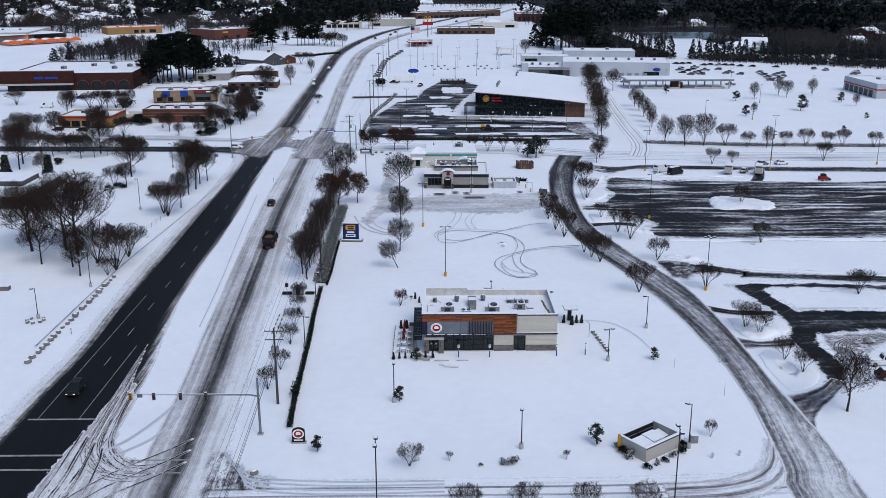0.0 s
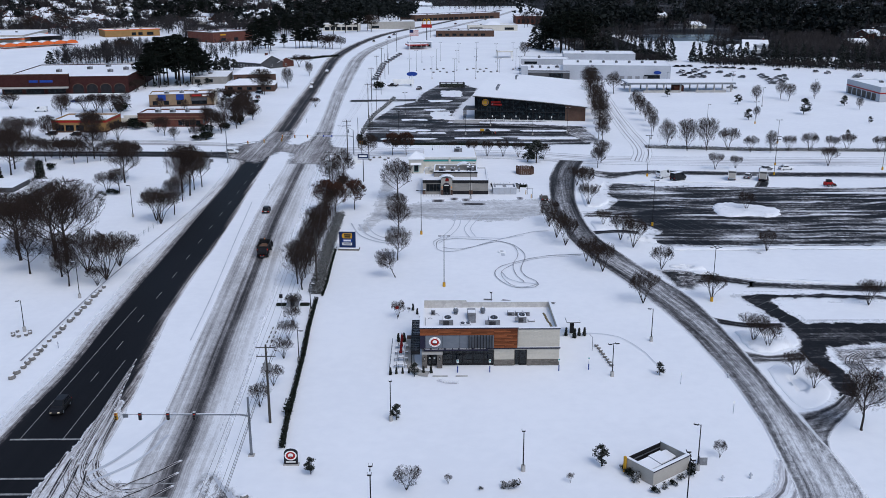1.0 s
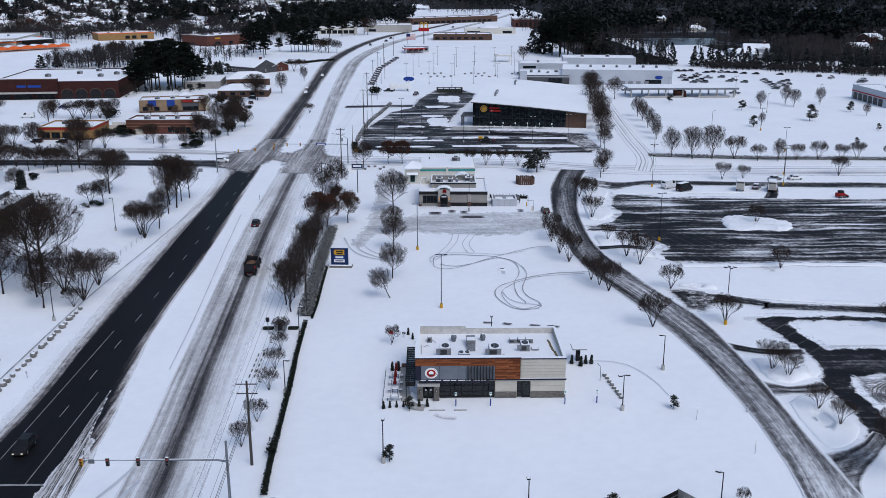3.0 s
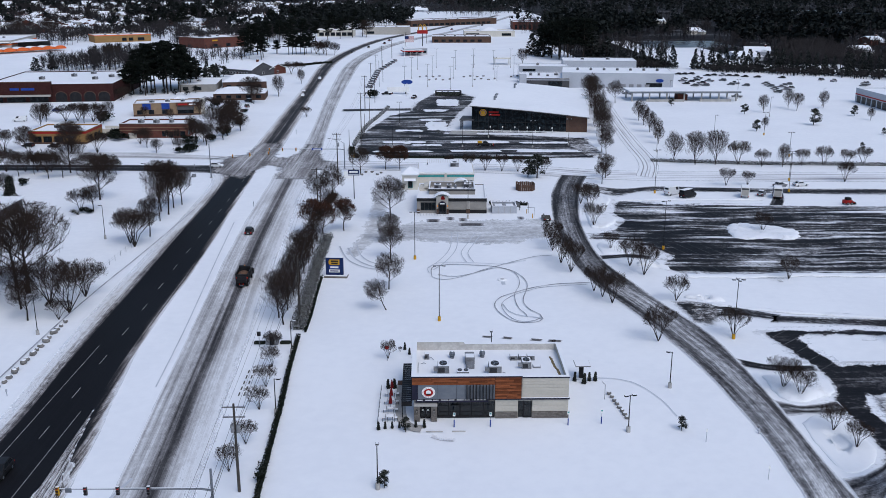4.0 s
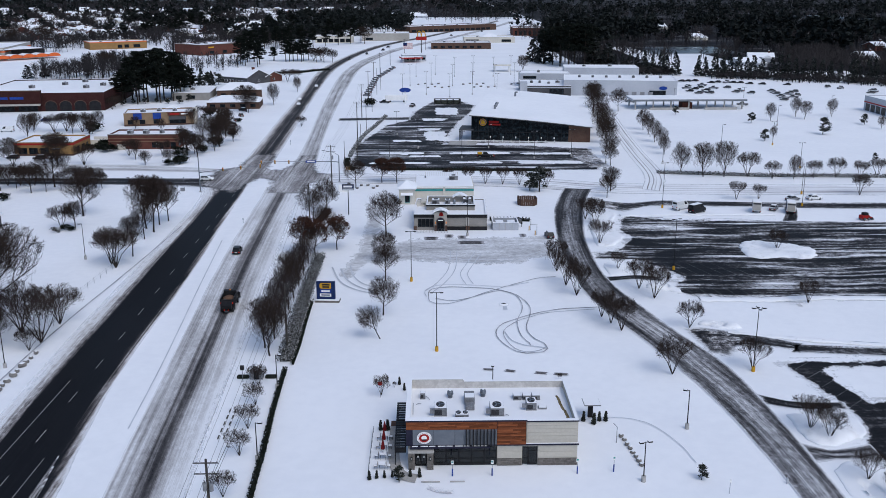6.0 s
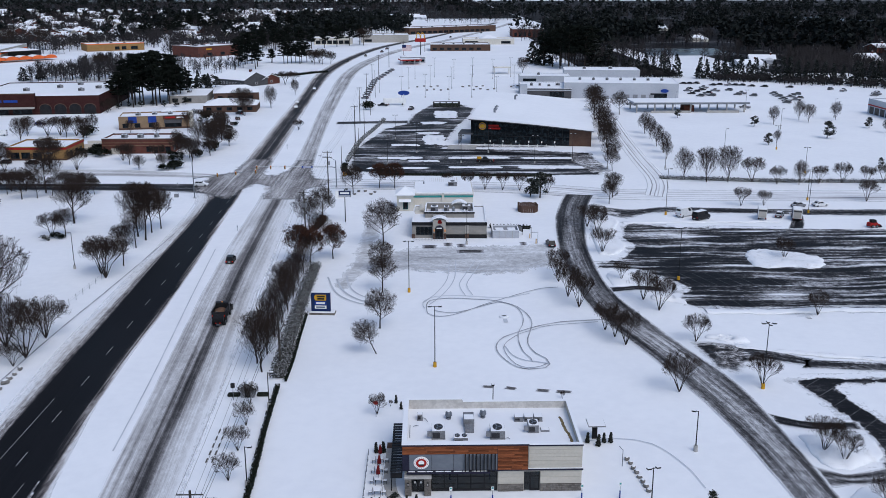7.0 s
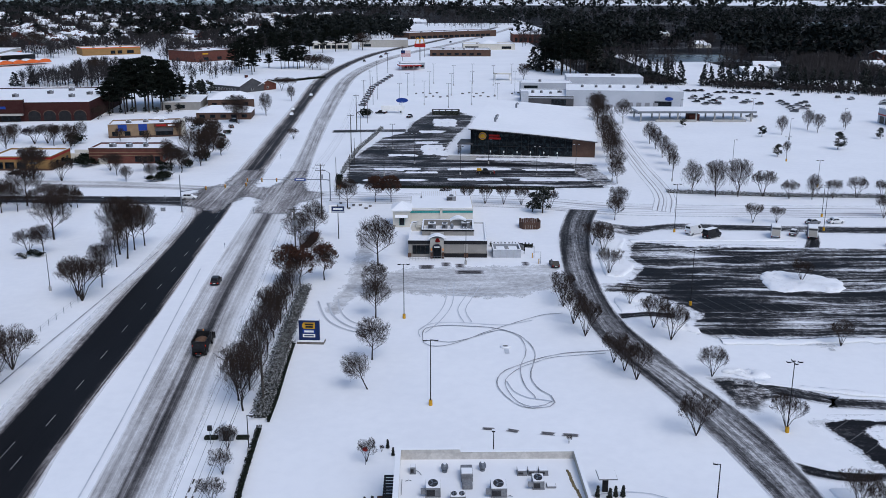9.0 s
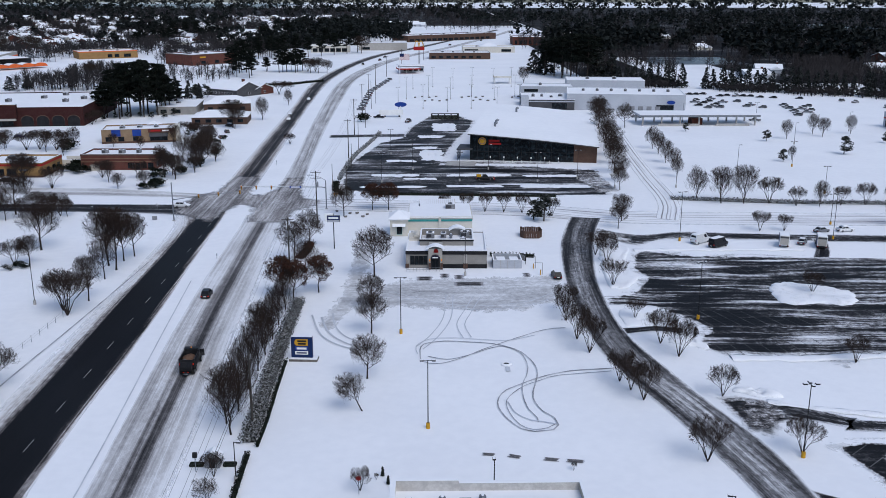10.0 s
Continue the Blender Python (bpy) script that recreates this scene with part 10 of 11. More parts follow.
# west car parks
place(car("van", PAINTS[0], 0.1, False, "white delivery box van in the snow"), [(-188, 206, 95)], "parked vans")
place(car("sedan", PAINTS[5], 0.08, False, "blue car in the snowy car park"), [(-184, 229, -80)], "parked cars")
place(car("suv", PAINTS[2], 0.12, False, "dark suv under light snow"), [(-158, 160, 85), (-148, 159, 80), (-91, 199, 30), (-92.5, 205, 30), (-93.5, 211, 30), (-94.5, 217, 30), (-96, 226, 30), (-97, 238, 30), (-100, 252, 60)], "parked cars")
# dealer stock
stock = [(154, 348), (158, 348), (163, 349), (170, 341), (175, 343), (184, 341), (188, 340), (192, 336), (199, 334), (213, 331), (150, 326), (144, 308), (150, 316), (156, 322), (155, 311)]
stock2 = [(146, 300), (153, 301), (171, 320), (169, 304), (176, 300), (191, 307), (189, 297), (187, 289), (198, 300), (198, 291), (203, 304), (183, 277), (233, 322), (244, 299), (251, 308)]
stock3 = [(180, 341), (150, 304), (162, 318), (173, 308), (194, 294), (192, 285), (237, 316), (99, 273), (154, 263), (248, 303), (160, 330), (146, 318), (190, 301), (186, 283)]
vr = random.Random(8)
for rows, kind, p, lab in ((stock, "sedan", 2, "dark stock car under snow"), (stock2, "suv", 3, "grey stock suv under snow"), (stock3, "pickup", 1, "silver stock pickup under snow")):
    place(car(kind, PAINTS[p], 0.16, False, lab), [(x, y, vr.choice((60, 70, -65, 75)) + vr.uniform(-8, 8)) for x, y in rows], "dealer stock")
place(car("suv", PAINTS[1], 0.3, False, "car on the sales line buried in snow"), [(-42.5 + (k > 7) * (k - 7) * 1.4, 296 + k * 9.5, 65) for k in range(14)], "sales line")
place(car("pickup", PAINTS[2], 0.1, False, "dark pickup beside snowy shrubs"), [(-31, 273, 80), (-16, 262, -20)], "parked cars")
o = thing("box_trailer", -25.0, 276, rz=4, label="long white box trailer in the snow", category="trailer")
part("body", box(-6, 6, -1.2, 1.2, 0.9, 3.6, 0.05), M["white"], o)
part("roof_snow", box(-5.9, 5.9, -1.1, 1.1, 3.6, 3.75), M["snow"], o)
for x_ in (-4.2, -3.2, 4.0):
    part("wheel", Geo().loft([[(x_ + 0.45 * math.cos(a), yy, 0.45 + 0.45 * math.sin(a)) for a in [math.pi * 2 * k / 12 for k in range(12)]] for yy in (-1.2, -0.95)]), M["tyre"], o)

# ---------------- distance: houses, woods, water ----------------
def house_template(seed):
    rng = random.Random(seed)
    w, d = rng.uniform(14, 20), rng.uniform(9, 12)
    wall = [M["stucco"], M["brick"], M["grey"], M["greige"]][seed % 4]
    r = gable_house("far_house", "far suburban house under snowy gable roof", 0, 0, 0, w, d, rng.uniform(3.2, 5.6), rng.uniform(2.6, 3.8), wall, True, group="far houses")
    g = part("garage_wing", Geo().prism([(-5.0, -0.1), (0, -0.1), (0, 2.8), (-5.0, 2.8)], w * 0.55, w * 0.95), wall, r)
    part("garage_roof", Geo().prism([(w * 0.52, 2.7), (w * 0.98, 2.7), (w * 0.75, 4.9)], -5.4, 1.0, "y"), M["snow"], r, "snowy garage roof")
    r.matrix_basis = pose(0, 0, -300)
    return r


HOUSES = [house_template(s) for s in (1, 2, 3, 4)]
hr = random.Random(20)
spots = []
for row in range(14):
    for k in range(20):
        x, y = -1250 + k * 56 + row * 14 + hr.uniform(-12, 12), 640 + row * 62 + hr.uniform(-14, 14)
        near_shops = y < 700 and x > -380
        if not near_shops and x < -170 and x > -1.02 * (y + 60):
            spots.append((x, y, hr.choice((0, 12, -15, 75)) + hr.uniform(-8, 8)))
more = [(-480, 640, 5), (-440, 690, -10), (-402, 742, 10), (-455, 795, 0), (-300, 740, 10), (-250, 860, -20), (-215, 800, 10), (-285, 940, 0), (282, 660, 20), (226, 424, 10), (250, 462, -10), (336, 455, 5), (402, 536, 15), (-60, 1080, 10), (-40, 1180, 0), (540, 800, 10), (430, 720, 0), (760, 1000, 5), (300, 840, 8), (640, 700, -8), (180, 900, 0)]
more += [(-258, 672, 25), (-261, 915, 10), (-224, 914, -10), (-218, 799, 10), (-65, 1115, 0), (-31, 1153, 10), (-348, 1160, 0), (-457, 659, 5), (-530, 757, 0), (-485, 690, 10)]
for x, y, a in spots + more:
    copy_thing(hr.choice(HOUSES), pose(x, y, 0, 0, 0, a) @ Matrix.Scale(1.0 + max(0, y - 700) / 2500, 4))
# rows of town houses with dark chimneys
for x0, y0, n, a in ((-560, 800, 7, 14), (-445, 690, 4, 0), (-470, 730, 5, 2), (-425, 758, 4, 4), (-620, 900, 6, 12), (-330, 1010, 5, 5)):
    for k in range(n):
        copy_thing(HOUSES[k % 2], pose(x0 + k * 17 * math.cos(radians(a)), y0 + k * 17 * math.sin(radians(a)), 0, 0, 0, a + 90))
for src in HOUSES:
    for o in src.children_recursive:
        bpy.data.objects.remove(o)
    bpy.data.objects.remove(src)

ROADLINE = smoothed(SOUTHBOUND, 25)


def clear_of_road(x, y, d):
    return all((p.x + 8 - x) ** 2 + (p.y - y) ** 2 > d * d for p in ROADLINE)


HOUSE_XY = [(s[0] + 8, s[1] + 5) for s in spots + more] + [(-435 + 18 * k, 695) for k in range(4)] + [(-460 + 18 * k, 735) for k in range(5)] + [(-415 + 18 * k, 763) for k in range(4)] + [(-320 + 14 * k, 594) for k in range(5)]


def far_trees(name, count, region, mat, label, h0, h1, quads, seed, keep=1.0, wide=0.28, slim=False, size=1.0):
    """Many far trees in one mesh: each an uneven crown of leaf or twig clumps on a stem."""
    rng = random.Random(seed)
    g = Geo()
    made = 0
    for _ in range(count * 6):
        if made >= count:
            break
        x, y = rng.uniform(region[0], region[1]), rng.uniform(region[2], region[3])
        # stay inside what can be seen and off the road, shops and houses
        if abs(x) > 0.78 * (y + 95) + 30 or not clear_of_road(x, y, 42):
            continue
        if noise.noise(Vector((x * 0.008, y * 0.006, seed))) < keep:
            continue
        if any(abs(x - a) < 19 and -46 < y - b < 13 for a, b in HOUSE_XY):
            continue
        if 186 < x < 279 and 505 < y < 590 or 172 < x - (y - 400) * 0.25 < 200 and 385 < y < 525:
            continue
        if 350 < x < 400 and 490 < y < 570 or 95 < x < 330 and y < 374 - 0.40 * (x - 142):
            continue
        h = rng.uniform(h0, h1)
        w = h * wide * rng.uniform(0.75, 1.3)
        g.tube([(x, y, -0.1), (x, y, h * 0.6)], [0.25, 0.1], 3, False)
        if slim:
            for k in range(quads):
                a, f = rng.uniform(0, 6.283), rng.uniform(0.25, 1.0)
                q = w * rng.uniform(0.2, 1.0) * math.sin(math.pi * min(0.95, f + 0.02)) ** 0.5
                b0 = (x + rng.uniform(-.3, .3), y + rng.uniform(-.3, .3), h * f * 0.72)
                b1 = Vector((x + q * math.cos(a), y + q * math.sin(a), h * f))
                s = 0.10 * size
                k0 = len(g.v)
                for t in range(3):
                    e = b1 + Vector((rng.uniform(-1, 1), rng.uniform(-1, 1), rng.uniform(0.1, 1.2))) * h * 0.09
                    k0 = len(g.v)
                    m = Vector(b0).lerp(b1, 0.4 + 0.2 * t)
                    g.v += [tuple(m + Vector((-s, 0, 0))), tuple(m + Vector((s, 0, 0))), tuple(e)]
                    g.f.append((k0, k0 + 1, k0 + 2))
                k0 = len(g.v)
                g.v += [(b0[0] - s, b0[1], b0[2]), (b0[0] + s, b0[1], b0[2]), tuple(b1)]
                g.f.append((k0, k0 + 1, k0 + 2))
        else:
            for k in range(3):
                g.leaves(x + rng.uniform(-.4, .4) * w, y + rng.uniform(-.4, .4) * w, h * (0.5 + 0.17 * k), w * (1 - 0.22 * k), w * (1 - 0.22 * k), h * 0.17, quads // 3, 0.55 * size + w * 0.13, rng, 0.25)
        made += 1
    ob = solid(name, g, mat, label, "woods", kind="stuff")
    return ob


# near-black mottle that stands in for overlapping far trees above snow
def woods_dark_mat():
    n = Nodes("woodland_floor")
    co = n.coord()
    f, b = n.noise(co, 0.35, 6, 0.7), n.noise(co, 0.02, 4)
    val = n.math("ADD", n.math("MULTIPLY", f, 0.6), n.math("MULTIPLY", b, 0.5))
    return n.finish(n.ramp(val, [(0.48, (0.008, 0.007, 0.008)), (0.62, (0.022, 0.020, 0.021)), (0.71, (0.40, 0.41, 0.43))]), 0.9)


M["litter"] = woods_dark_mat()
# dark sheets added over the snow to darken the far woods and suburb
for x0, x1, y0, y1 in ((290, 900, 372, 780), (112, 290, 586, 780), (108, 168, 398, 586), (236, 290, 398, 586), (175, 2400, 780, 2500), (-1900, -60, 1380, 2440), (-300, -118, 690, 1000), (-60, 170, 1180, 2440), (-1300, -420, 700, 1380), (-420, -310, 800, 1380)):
    sheet("woodland_floor", x0, x1, y0, y1, 0.01, M["litter"], "dark mottled sheet standing in for dense far woods", "ground")

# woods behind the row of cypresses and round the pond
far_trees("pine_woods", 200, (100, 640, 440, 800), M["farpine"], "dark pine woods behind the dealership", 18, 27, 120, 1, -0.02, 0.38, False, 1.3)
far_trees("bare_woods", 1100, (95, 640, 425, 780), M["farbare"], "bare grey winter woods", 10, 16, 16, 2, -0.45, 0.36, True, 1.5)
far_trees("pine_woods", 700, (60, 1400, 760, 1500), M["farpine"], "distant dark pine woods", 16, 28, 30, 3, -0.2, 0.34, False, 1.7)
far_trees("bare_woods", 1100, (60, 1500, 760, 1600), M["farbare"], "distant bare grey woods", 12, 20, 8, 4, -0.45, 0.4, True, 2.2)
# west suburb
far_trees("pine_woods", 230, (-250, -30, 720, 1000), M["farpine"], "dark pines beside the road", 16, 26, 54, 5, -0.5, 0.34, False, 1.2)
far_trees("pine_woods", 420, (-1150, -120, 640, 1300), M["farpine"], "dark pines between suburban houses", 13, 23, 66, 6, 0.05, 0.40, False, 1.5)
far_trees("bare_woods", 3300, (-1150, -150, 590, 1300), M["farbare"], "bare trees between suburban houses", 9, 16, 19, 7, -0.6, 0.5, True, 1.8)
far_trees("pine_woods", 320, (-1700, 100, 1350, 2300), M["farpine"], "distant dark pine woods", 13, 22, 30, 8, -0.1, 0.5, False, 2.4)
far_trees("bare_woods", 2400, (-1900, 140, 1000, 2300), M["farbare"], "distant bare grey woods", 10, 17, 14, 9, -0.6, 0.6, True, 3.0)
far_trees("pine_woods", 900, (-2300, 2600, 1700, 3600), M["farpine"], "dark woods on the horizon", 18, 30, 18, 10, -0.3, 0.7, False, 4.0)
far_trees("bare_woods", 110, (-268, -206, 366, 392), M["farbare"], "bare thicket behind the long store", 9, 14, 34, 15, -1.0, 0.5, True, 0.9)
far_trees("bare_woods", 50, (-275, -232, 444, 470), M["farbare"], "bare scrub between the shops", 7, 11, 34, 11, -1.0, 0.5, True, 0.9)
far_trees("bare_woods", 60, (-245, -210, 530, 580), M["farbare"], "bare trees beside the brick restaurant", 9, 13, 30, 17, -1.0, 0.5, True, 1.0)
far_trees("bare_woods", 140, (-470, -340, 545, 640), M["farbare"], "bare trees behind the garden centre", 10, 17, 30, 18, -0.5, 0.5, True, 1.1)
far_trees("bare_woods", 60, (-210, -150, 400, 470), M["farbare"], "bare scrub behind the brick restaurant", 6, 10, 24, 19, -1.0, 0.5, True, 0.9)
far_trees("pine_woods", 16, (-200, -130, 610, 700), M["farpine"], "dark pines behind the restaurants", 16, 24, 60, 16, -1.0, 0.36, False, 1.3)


for k, reg in enumerate(((122, 160, 376, 392), (178, 215, 354, 374), (215, 252, 338, 358), (252, 300, 320, 342))):
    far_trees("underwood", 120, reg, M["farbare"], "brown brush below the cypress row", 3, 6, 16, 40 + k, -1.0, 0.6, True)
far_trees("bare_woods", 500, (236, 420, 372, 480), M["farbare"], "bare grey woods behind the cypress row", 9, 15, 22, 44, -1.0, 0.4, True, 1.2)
sheet("water_pond", 190, 275, 520, 585, 0.03, M["water"], "grey pond in the woods", "water")
sheet("water_pond", 640, 760, 1080, 1220, 0.03, M["water"], "grey pond in the far woods", "water")
sheet("water_river", -2600, -600, 2450, 3400, 0.06, M["water"], "wide grey river near the horizon", "water")

# ---------------- small things round the lots ----------------
def patio_set(x, y):
    t = thing("patio_table", x, y, label="square patio table with metal legs under snow", category="table", group="patio tables")
    part("tabletop", box(-0.45, 0.45, -0.45, 0.45, 0.7, 0.75, 0.01), M["steel"], t)
    part("top_snow", box(-0.43, 0.43, -0.43, 0.43, 0.75, 0.83, 0.03), M["snow"], t)
    for a in (-0.38, 0.38):
        for b in (-0.38, 0.38):
            part("leg", Geo().cyl(a, b, -0.1, 0.7, 0.025, 0.025, 6), M["black"], t)
    for s in (-1, 1):
        c = thing("patio_chair", x + s * 0.85, y, rz=90 if s < 0 else -90, label="black metal patio chair with snow on the seat", category="chair", group="patio chairs")
        part("seat", box(-0.24, 0.24, -0.24, 0.24, 0.42, 0.46), M["black"], c)
        part("seat_snow", box(-0.22, 0.22, -0.22, 0.22, 0.46, 0.54, 0.02), M["snow"], c)
        part("backrest", box(-0.24, 0.24, -0.26, -0.22, 0.46, 0.9), M["black"], c)
        for a in (-0.2, 0.2):
            for b in (-0.2, 0.2):
                part("leg", Geo().cyl(a, b, -0.1, 0.42, 0.02, 0.02, 5), M["black"], c)


for k, y in enumerate((5.2, 3.3, 1.4, -0.5)):
    patio_set(-14.3, y)
    if k < 3:
        u = thing("patio_umbrella", -14.3, y + 0.02, 0.83, label="closed dark red patio umbrella dusted with snow", category="umbrella", group="patio umbrellas")
        part("pole", Geo().cyl(0, 0, -0.05, 1.95, 0.03, 0.03, 6), M["steel"], u)
        part("canopy", Geo().loft([[(r * math.cos(a) * (1 + 0.25 * (i % 2)), r * math.sin(a) * (1 + 0.25 * (i % 2)), z) for i, a in enumerate([math.pi * 2 * q / 12 for q in range(12)])] for z, r in ((0.55, 0.2), (0.75, 0.24), (1.3, 0.17), (1.85, 0.05), (1.95, 0.02))]), M["umbrella"], u, "folded red canopy")
        part("tie", Geo().cyl(0, 0, 1.0, 1.05, 0.24, 0.24, 10), M["black"], u)
f = thing("patio_fence", -16.0, -1.6, label="low grey patio fence", category="fence")
for k in range(9):
    part("post", Geo().cyl(0, k * 1.05, -0.1, 1.0, 0.03, 0.03, 5), M["steel"], f)
part("rail", Geo().box(-0.02, 0.02, 0, 8.4, 0.95, 1.0).box(-0.02, 0.02, 0, 8.4, 0.45, 0.49), M["steel"], f)
g = Geo()
path = smoothed([(-12.9, 8.4), (-12.9, 5), (-12.9, 2), (-12.4, -0.6), (-11.4, -1.9), (-9.8, -2.4)], 0.8)
ribbon("pavement_patio", [tuple(p[:2]) for p in path], 1.5, 0.03, M["concrete"], "wet concrete path round the patio", "pavement", step=0.8, across=2)
sheet("pavement_mat", -13.6, -11.4, 8.0, 9.2, 0.034, M["brownbrick"], "wet brown paving by the patio", "pavement")
ribbon("pavement_ramp", [(-8.8, -3.2), (-7.0, -4.2), (-4.5, -4.4)], 1.5, 0.032, M["melt"], "thawed kerb ramp", "pavement", step=1.0, across=2)
for x, y, w in ((-8.0, -3.0, 2.4), (-4.6, -3.0, 1.9)):
    o = solid("wheel_stop", box(-w / 2, w / 2, -0.09, 0.09, -0.05, 0.1, 0.03), M["concrete"], "concrete wheel stop dusted with snow", "wheel stop", at=pose(x, y, 0))
# menu canopy of the drive-through
o = thing("order_canopy", 15.3, 9.9, label="drive-through order point with white canopy", category="canopy")
part("post", box(-0.35, 0.35, -0.2, 0.1, -0.1, 2.6, 0.02), M["black"], o)
part("canopy", box(-1.2, 1.2, -1.3, 0.5, 2.75, 2.9, 0.03), M["unit"], o)
part("canopy_snow", box(-1.15, 1.15, -1.25, 0.45, 2.9, 2.98, 0.03), M["snow"], o)
for s in (-0.3, 0.3):
    part("strut", Geo().cyl(s, -0.05, 2.6, 2.76, 0.05, 0.05, 6), M["steel"], o)
o = thing("height_gate", 17.6, 4.2, label="thin metal height gate in the snow", category="height bar")
part("post", Geo().tube([(0, 0, -0.1), (0, 0, 2.6), (-0.4, 0.6, 2.9)], 0.05, 6), M["steel"], o)

# boulder kerbs with snow caps
def boulder(x, y, r, rng, group):
    o = thing("boulder", x, y, rz=rng.uniform(0, 360), label="dark boulder capped with snow", category="rock", group=group)
    part("rock", Geo().blob(0, 0, r * 0.3, r, r * 0.75, r * 0.62, rng, 0.18, 8, 5), M["rock"], o)
    part("snow_cap", Geo().blob(0, r * 0.06, r * 0.84, r * 0.72, r * 0.5, r * 0.16, rng, 0.1, 8, 4), M["snow"], o, "snow cap", True)


brng = random.Random(12)
for k in range(24):
    boulder(-74.9 - 0.02 * k + brng.uniform(-.2, .2), -3.0 + k * 1.35 + brng.uniform(-.3, .3), brng.uniform(0.42, 0.75), brng, "boulders along the kerb")
for k in range(8):
    boulder(-81.4 + 1.5 * math.cos(k * 0.8), 10.6 + 1.0 * math.sin(k * 0.8), 0.42, brng, "stones round the lamp")
for x, y in ((18.6, 5.4), (18.8, 4.6), (18.9, 3.7), (19.1, 2.9), (19.2, 2.0), (19.4, 1.2), (19.5, 0.4), (19.6, -0.4)):
    boulder(x, y, brng.uniform(0.38, 0.5), brng, "stones beside the lamp")
for x, y in ((-33, 127), (-30, 122), (-29, 125), (-27, 125), (-25, 122), (-44, 117), (-24, 124)):
    boulder(x, y, 0.6, brng, "stones by the crossing")
boulder(-31.9, -28.0, 0.6, brng, "")
# square planter of the lamp island in the middle of the loop
o = thing("drain_cover", 6.6, 45.0, label="round drain mound with dark melt in the snow", category="manhole")
part("mound", Geo().loft([[(r * math.cos(2 * math.pi * k / 14), r * math.sin(2 * math.pi * k / 14) * 0.8, z) for k in range(14)] for r, z in ((1.0, -0.05), (0.9, 0.18), (0.55, 0.24), (0.5, 0.12))]), M["snow"], o, "", True)
part("opening", Geo().cyl(0, 0, 0.1, 0.16, 0.5, 0.5, 14), M["black"], o)
sheet("melt_patch", 6.3, 7.1, 42.8, 44.2, 0.0, M["paletrack"], "thawed patch below the drain", "car park")
# utility hut by the road
o = thing("bus_hut", -36.9, 20.0, label="small grey hut with snowy gable roof", category="hut")
part("wall", Geo().prism([(0.2, -0.1), (2.2, -0.1), (2.2, 1.7), (1.2, 2.5), (0.2, 1.7)], 0.0, 1.4, "y"), M["unit"], o)
for s in (0, 1):
    xa, xb = (-0.1, 1.2) if not s else (2.5, 1.2)
    rf = part("roof", Geo().add([(xa, -0.3, 1.45), (xb, -0.3, 2.5), (xb, 1.7, 2.5), (xa, 1.7, 1.45), (xa, -0.3, 1.53), (xb, -0.3, 2.58), (xb, 1.7, 2.58), (xa, 1.7, 1.53)], [(0, 1, 2, 3), (4, 5, 6, 7), (0, 1, 5, 4), (1, 2, 6, 5), (2, 3, 7, 6), (3, 0, 4, 7)]), M["black"], o)
    part("roof_snow", Geo().add([(xa, -0.2, 1.54), (xb, -0.2, 2.59), (xb, 1.6, 2.59), (xa, 1.6, 1.54), (xa, -0.2, 1.62), (xb, -0.2, 2.67), (xb, 1.6, 2.67), (xa, 1.6, 1.62)], [(0, 1, 2, 3), (4, 5, 6, 7), (0, 1, 5, 4), (1, 2, 6, 5), (2, 3, 7, 6), (3, 0, 4, 7)]), M["snow"], rf)
part("door", box(0.8, 1.6, -0.05, -0.003, 0, 1.6), M["black"], o)
for x0, x1 in ((-38.9, -37.0), (-34.4, -32.6)):
    solid("mulch_bed", box(x0, x1, 20.2, 20.9, -0.1, 0.35, 0.1), M["hedgedark"], "low dark clipped bed beside the hut", "planting bed")
o = thing("road_sign", -37.7, 19.4, label="small dark sign cabinet on a post", category="sign")
part("post", Geo().cyl(0, 0, -0.1, 2.2, 0.05, 0.05, 6), M["steel"], o)
part("cabinet", box(-0.3, 0.3, -0.2, 0.2, 2.2, 3.0, 0.03), M["black"], o)
# fire hydrants and boxes
for x, y in ((26.9, -25.6), (30.6, -25.2), (37, -3.8), (-72.5, 152)):
    o = thing("hydrant", x, y, label="small fire hydrant standing in snow", category="hydrant")
    part("barrel", Geo().cyl(0, 0, -0.1, 0.6, 0.13, 0.12, 8), M["grey"], o)
    part("bonnet", Geo().cyl(0, 0, 0.6, 0.78, 0.15, 0.05, 8), M["grey"], o)
    part("nozzle", box(-0.22, 0.22, -0.06, 0.06, 0.35, 0.48), M["grey"], o)
for x, y, w in ((25.6, -22.6, 1.0), (-83, 120.5, 1.2)):
    o = thing("utility_cabinet", x, y, label="low grey utility cabinet with snow on top", category="cabinet")
    part("body", box(-w / 2, w / 2, -0.35, 0.35, -0.1, 1.0, 0.03), M["unit"], o)
    part("top_snow", box(-w / 2 + 0.03, w / 2 - 0.03, -0.32, 0.32, 1.0, 1.08, 0.03), M["snow"], o)
# yard wall and low building hidden behind the west trees
o = thing("west_hall", -153.0, 70.0, rz=0, label="low dark hall with snowy flat roof behind trees", category="building")
part("wall", box(0, 34, 0, 20, -0.1, 3.4), M["darkgrey"], o)
part("roof", box(-0.5, 34.5, -0.5, 20.5, 3.4, 3.75), M["snow"], o, "flat roof under snow")
part("roof_step", box(14, 30, 8, 16, 3.75, 5.2), M["darkgrey"], o)
part("step_snow", box(13.9, 30.1, 7.9, 16.1, 5.2, 5.4), M["snow"], o)
for k in range(6):
    window(o, 2 + k * 5.4, 0.9, 2.6, 1.8)
o = thing("low_wall", -102.0, 22.5, label="low dark stone wall capped with snow", category="wall")
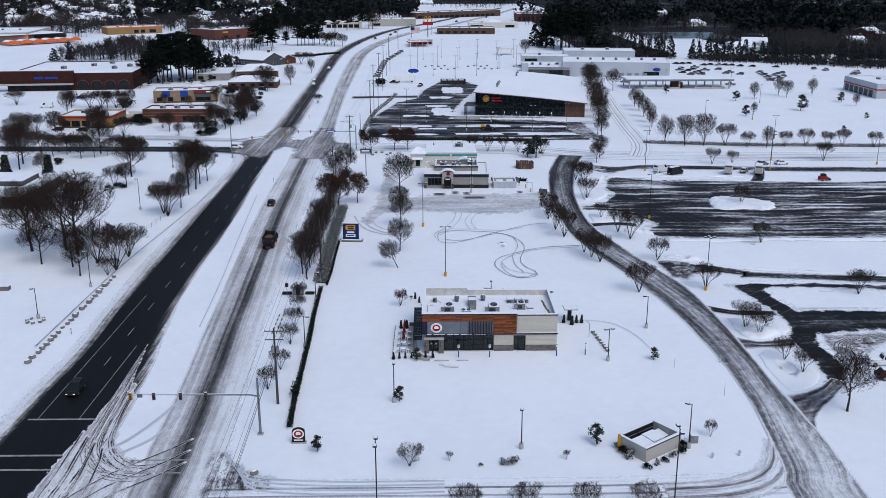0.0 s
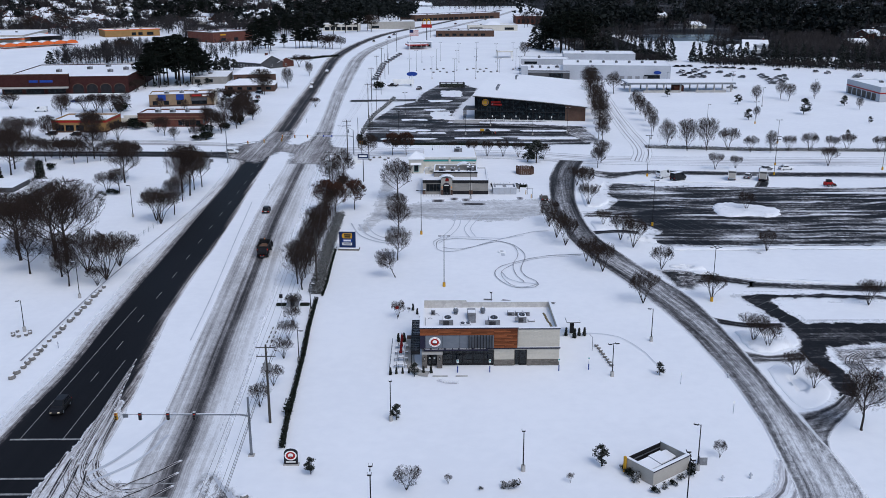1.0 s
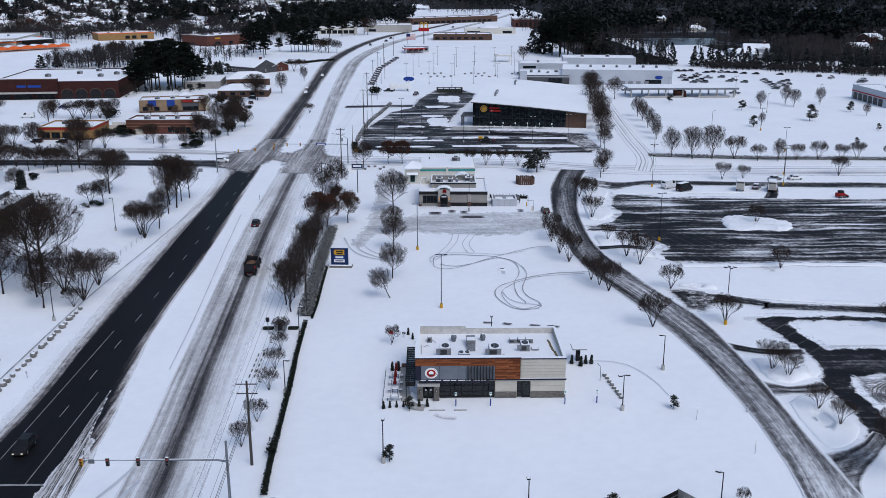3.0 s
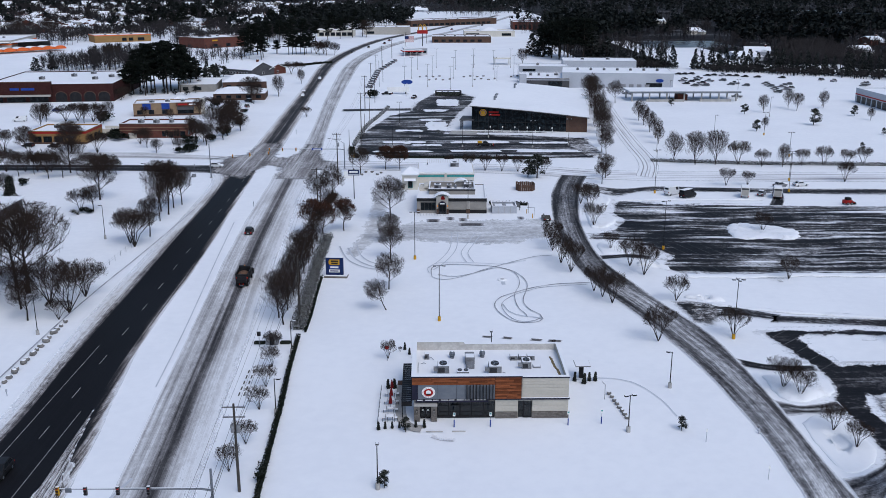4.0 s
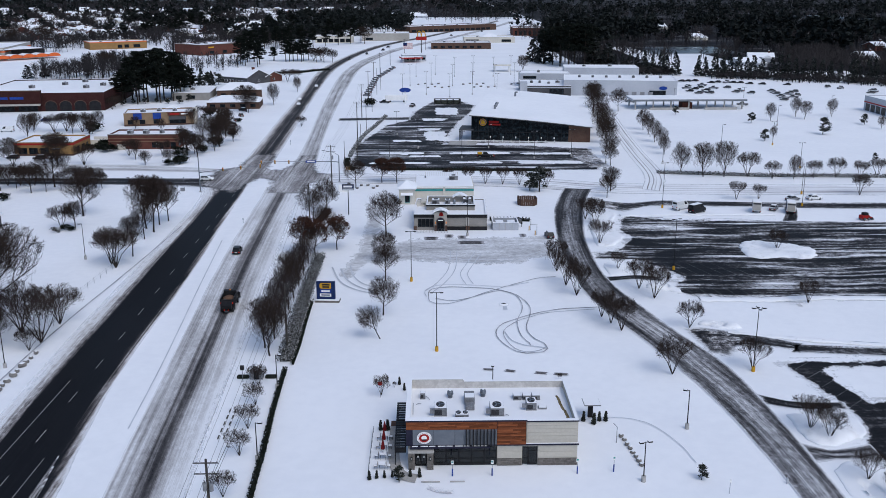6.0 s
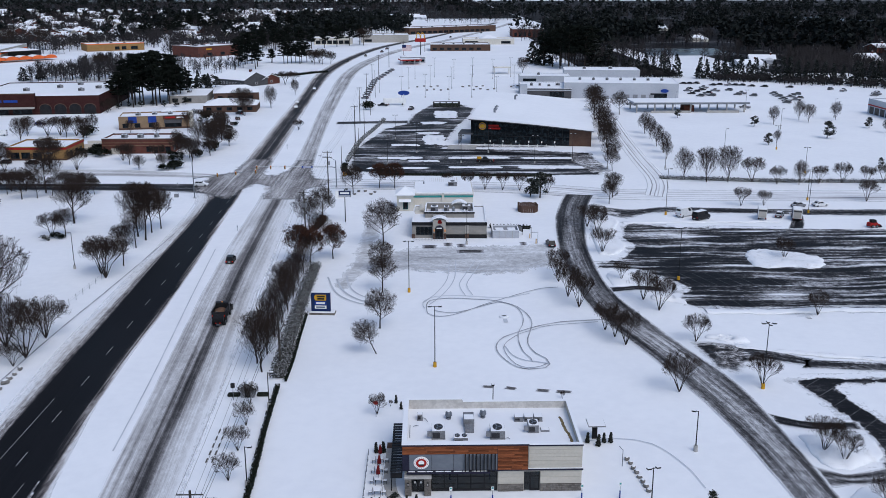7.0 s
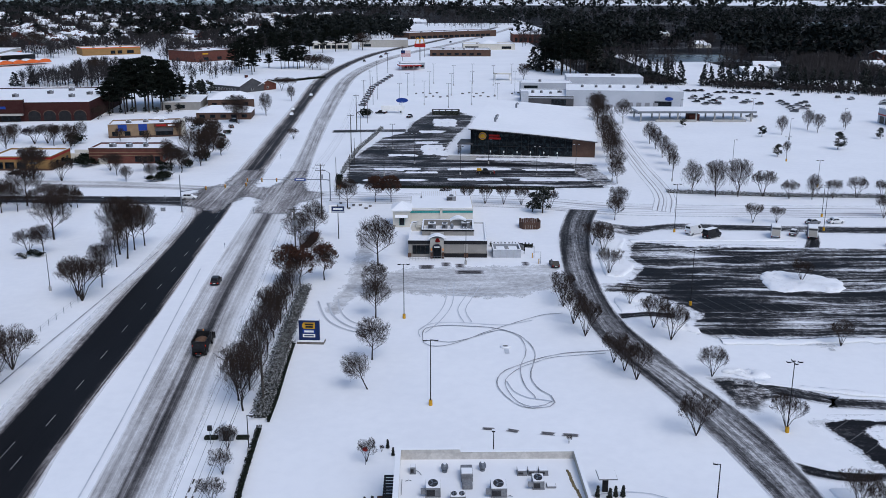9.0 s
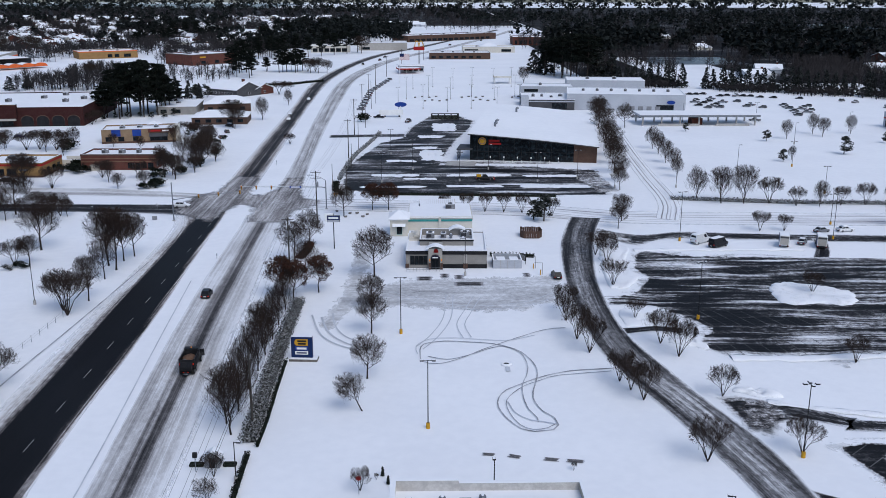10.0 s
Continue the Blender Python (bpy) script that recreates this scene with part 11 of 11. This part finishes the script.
part("wall", box(0, 8.5, 0, 0.8, -0.1, 0.9), M["stone"], o)
part("cap", box(-0.05, 8.55, -0.05, 0.85, 0.9, 1.05, 0.04), M["snow"], o)
# flag and mast in the far lot
o = thing("flagpole", -25.5, 398.0, label="tall flagpole with a striped flag", category="flag")
part("pole", Geo().cyl(0, 0, -0.1, 22, 0.16, 0.08, 8), M["white"], o)
for k in range(7):
    part("stripe", box(0.2, 6.8, -0.05, 0.05, 16.2 + k * 0.62, 16.2 + k * 0.62 + 0.3), M["red"], o)
    part("stripe", box(0.2, 6.8, -0.05, 0.05, 16.5 + k * 0.62, 16.5 + k * 0.62 + 0.3), M["white"], o)
part("canton", box(0.2, 3.0, -0.07, 0.07, 18.4, 20.5), M["navyblue"], o)
# rows of low stands in the snowed display lot
for x0, y0 in ((-14, 338), (-8, 325), (14, 338), (20, 326), (44, 338), (48, 326)):
    for k in range(4):
        boulder(x0 + k * 4.2, y0 + (k % 2) * 3, 0.9, brng, "snowed stands in the far lot")
# fence posts and bollards on the west verge
f = thing("wire_fence", -79.6, 44.0, rz=-2, label="slender wire fence posts in snow", category="fence")
for k in range(10):
    part("post", Geo().cyl(0, k * 2.4, -0.1, 1.3, 0.04, 0.04, 5), M["steel"], f)
part("wire", Geo().box(-0.01, 0.01, 0, 21.6, 1.1, 1.115).box(-0.01, 0.01, 0, 21.6, 0.6, 0.615), M["steel"], f)
# bins behind the grocery store
o = thing("bin_row", -5.0, 268.0, label="green bins in a dark pen with snow", category="bins")
part("pen", Geo().box(0, 14, 3, 3.3, -0.1, 2.6).box(0, 0.3, 0, 3, -0.1, 2.6).box(13.7, 14, 0, 3, -0.1, 2.6), M["darkgrey"], o)
for k in range(4):
    b = part("bin", box(0.8 + k * 3.2, 3.4 + k * 3.2, 0.6, 2.6, 0, 2.1, 0.05), M["holly"], o)
    part("lid_snow", box(0.8 + k * 3.2, 3.4 + k * 3.2, 0.6, 2.6, 2.1, 2.3, 0.05), M["snow"], b)

# ---------------- depths and heights, refitted to the camera's view -------
# The layout above is placed to fit the camera's view through a wider lens. For this lens depth is stretched northward
# by 1.404, and heights near its foot are lowered to fit the view.
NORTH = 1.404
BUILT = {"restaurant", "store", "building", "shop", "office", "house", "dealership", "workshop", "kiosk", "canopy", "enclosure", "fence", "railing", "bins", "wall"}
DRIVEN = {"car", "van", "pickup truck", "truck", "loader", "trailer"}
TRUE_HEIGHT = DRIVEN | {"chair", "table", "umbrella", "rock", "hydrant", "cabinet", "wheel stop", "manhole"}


# height factor that keeps near things equally tall in the camera's view
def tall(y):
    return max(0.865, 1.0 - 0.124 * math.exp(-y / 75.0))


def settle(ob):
    """Stretches one top-level object northward and rescales its height to fit the camera's view."""
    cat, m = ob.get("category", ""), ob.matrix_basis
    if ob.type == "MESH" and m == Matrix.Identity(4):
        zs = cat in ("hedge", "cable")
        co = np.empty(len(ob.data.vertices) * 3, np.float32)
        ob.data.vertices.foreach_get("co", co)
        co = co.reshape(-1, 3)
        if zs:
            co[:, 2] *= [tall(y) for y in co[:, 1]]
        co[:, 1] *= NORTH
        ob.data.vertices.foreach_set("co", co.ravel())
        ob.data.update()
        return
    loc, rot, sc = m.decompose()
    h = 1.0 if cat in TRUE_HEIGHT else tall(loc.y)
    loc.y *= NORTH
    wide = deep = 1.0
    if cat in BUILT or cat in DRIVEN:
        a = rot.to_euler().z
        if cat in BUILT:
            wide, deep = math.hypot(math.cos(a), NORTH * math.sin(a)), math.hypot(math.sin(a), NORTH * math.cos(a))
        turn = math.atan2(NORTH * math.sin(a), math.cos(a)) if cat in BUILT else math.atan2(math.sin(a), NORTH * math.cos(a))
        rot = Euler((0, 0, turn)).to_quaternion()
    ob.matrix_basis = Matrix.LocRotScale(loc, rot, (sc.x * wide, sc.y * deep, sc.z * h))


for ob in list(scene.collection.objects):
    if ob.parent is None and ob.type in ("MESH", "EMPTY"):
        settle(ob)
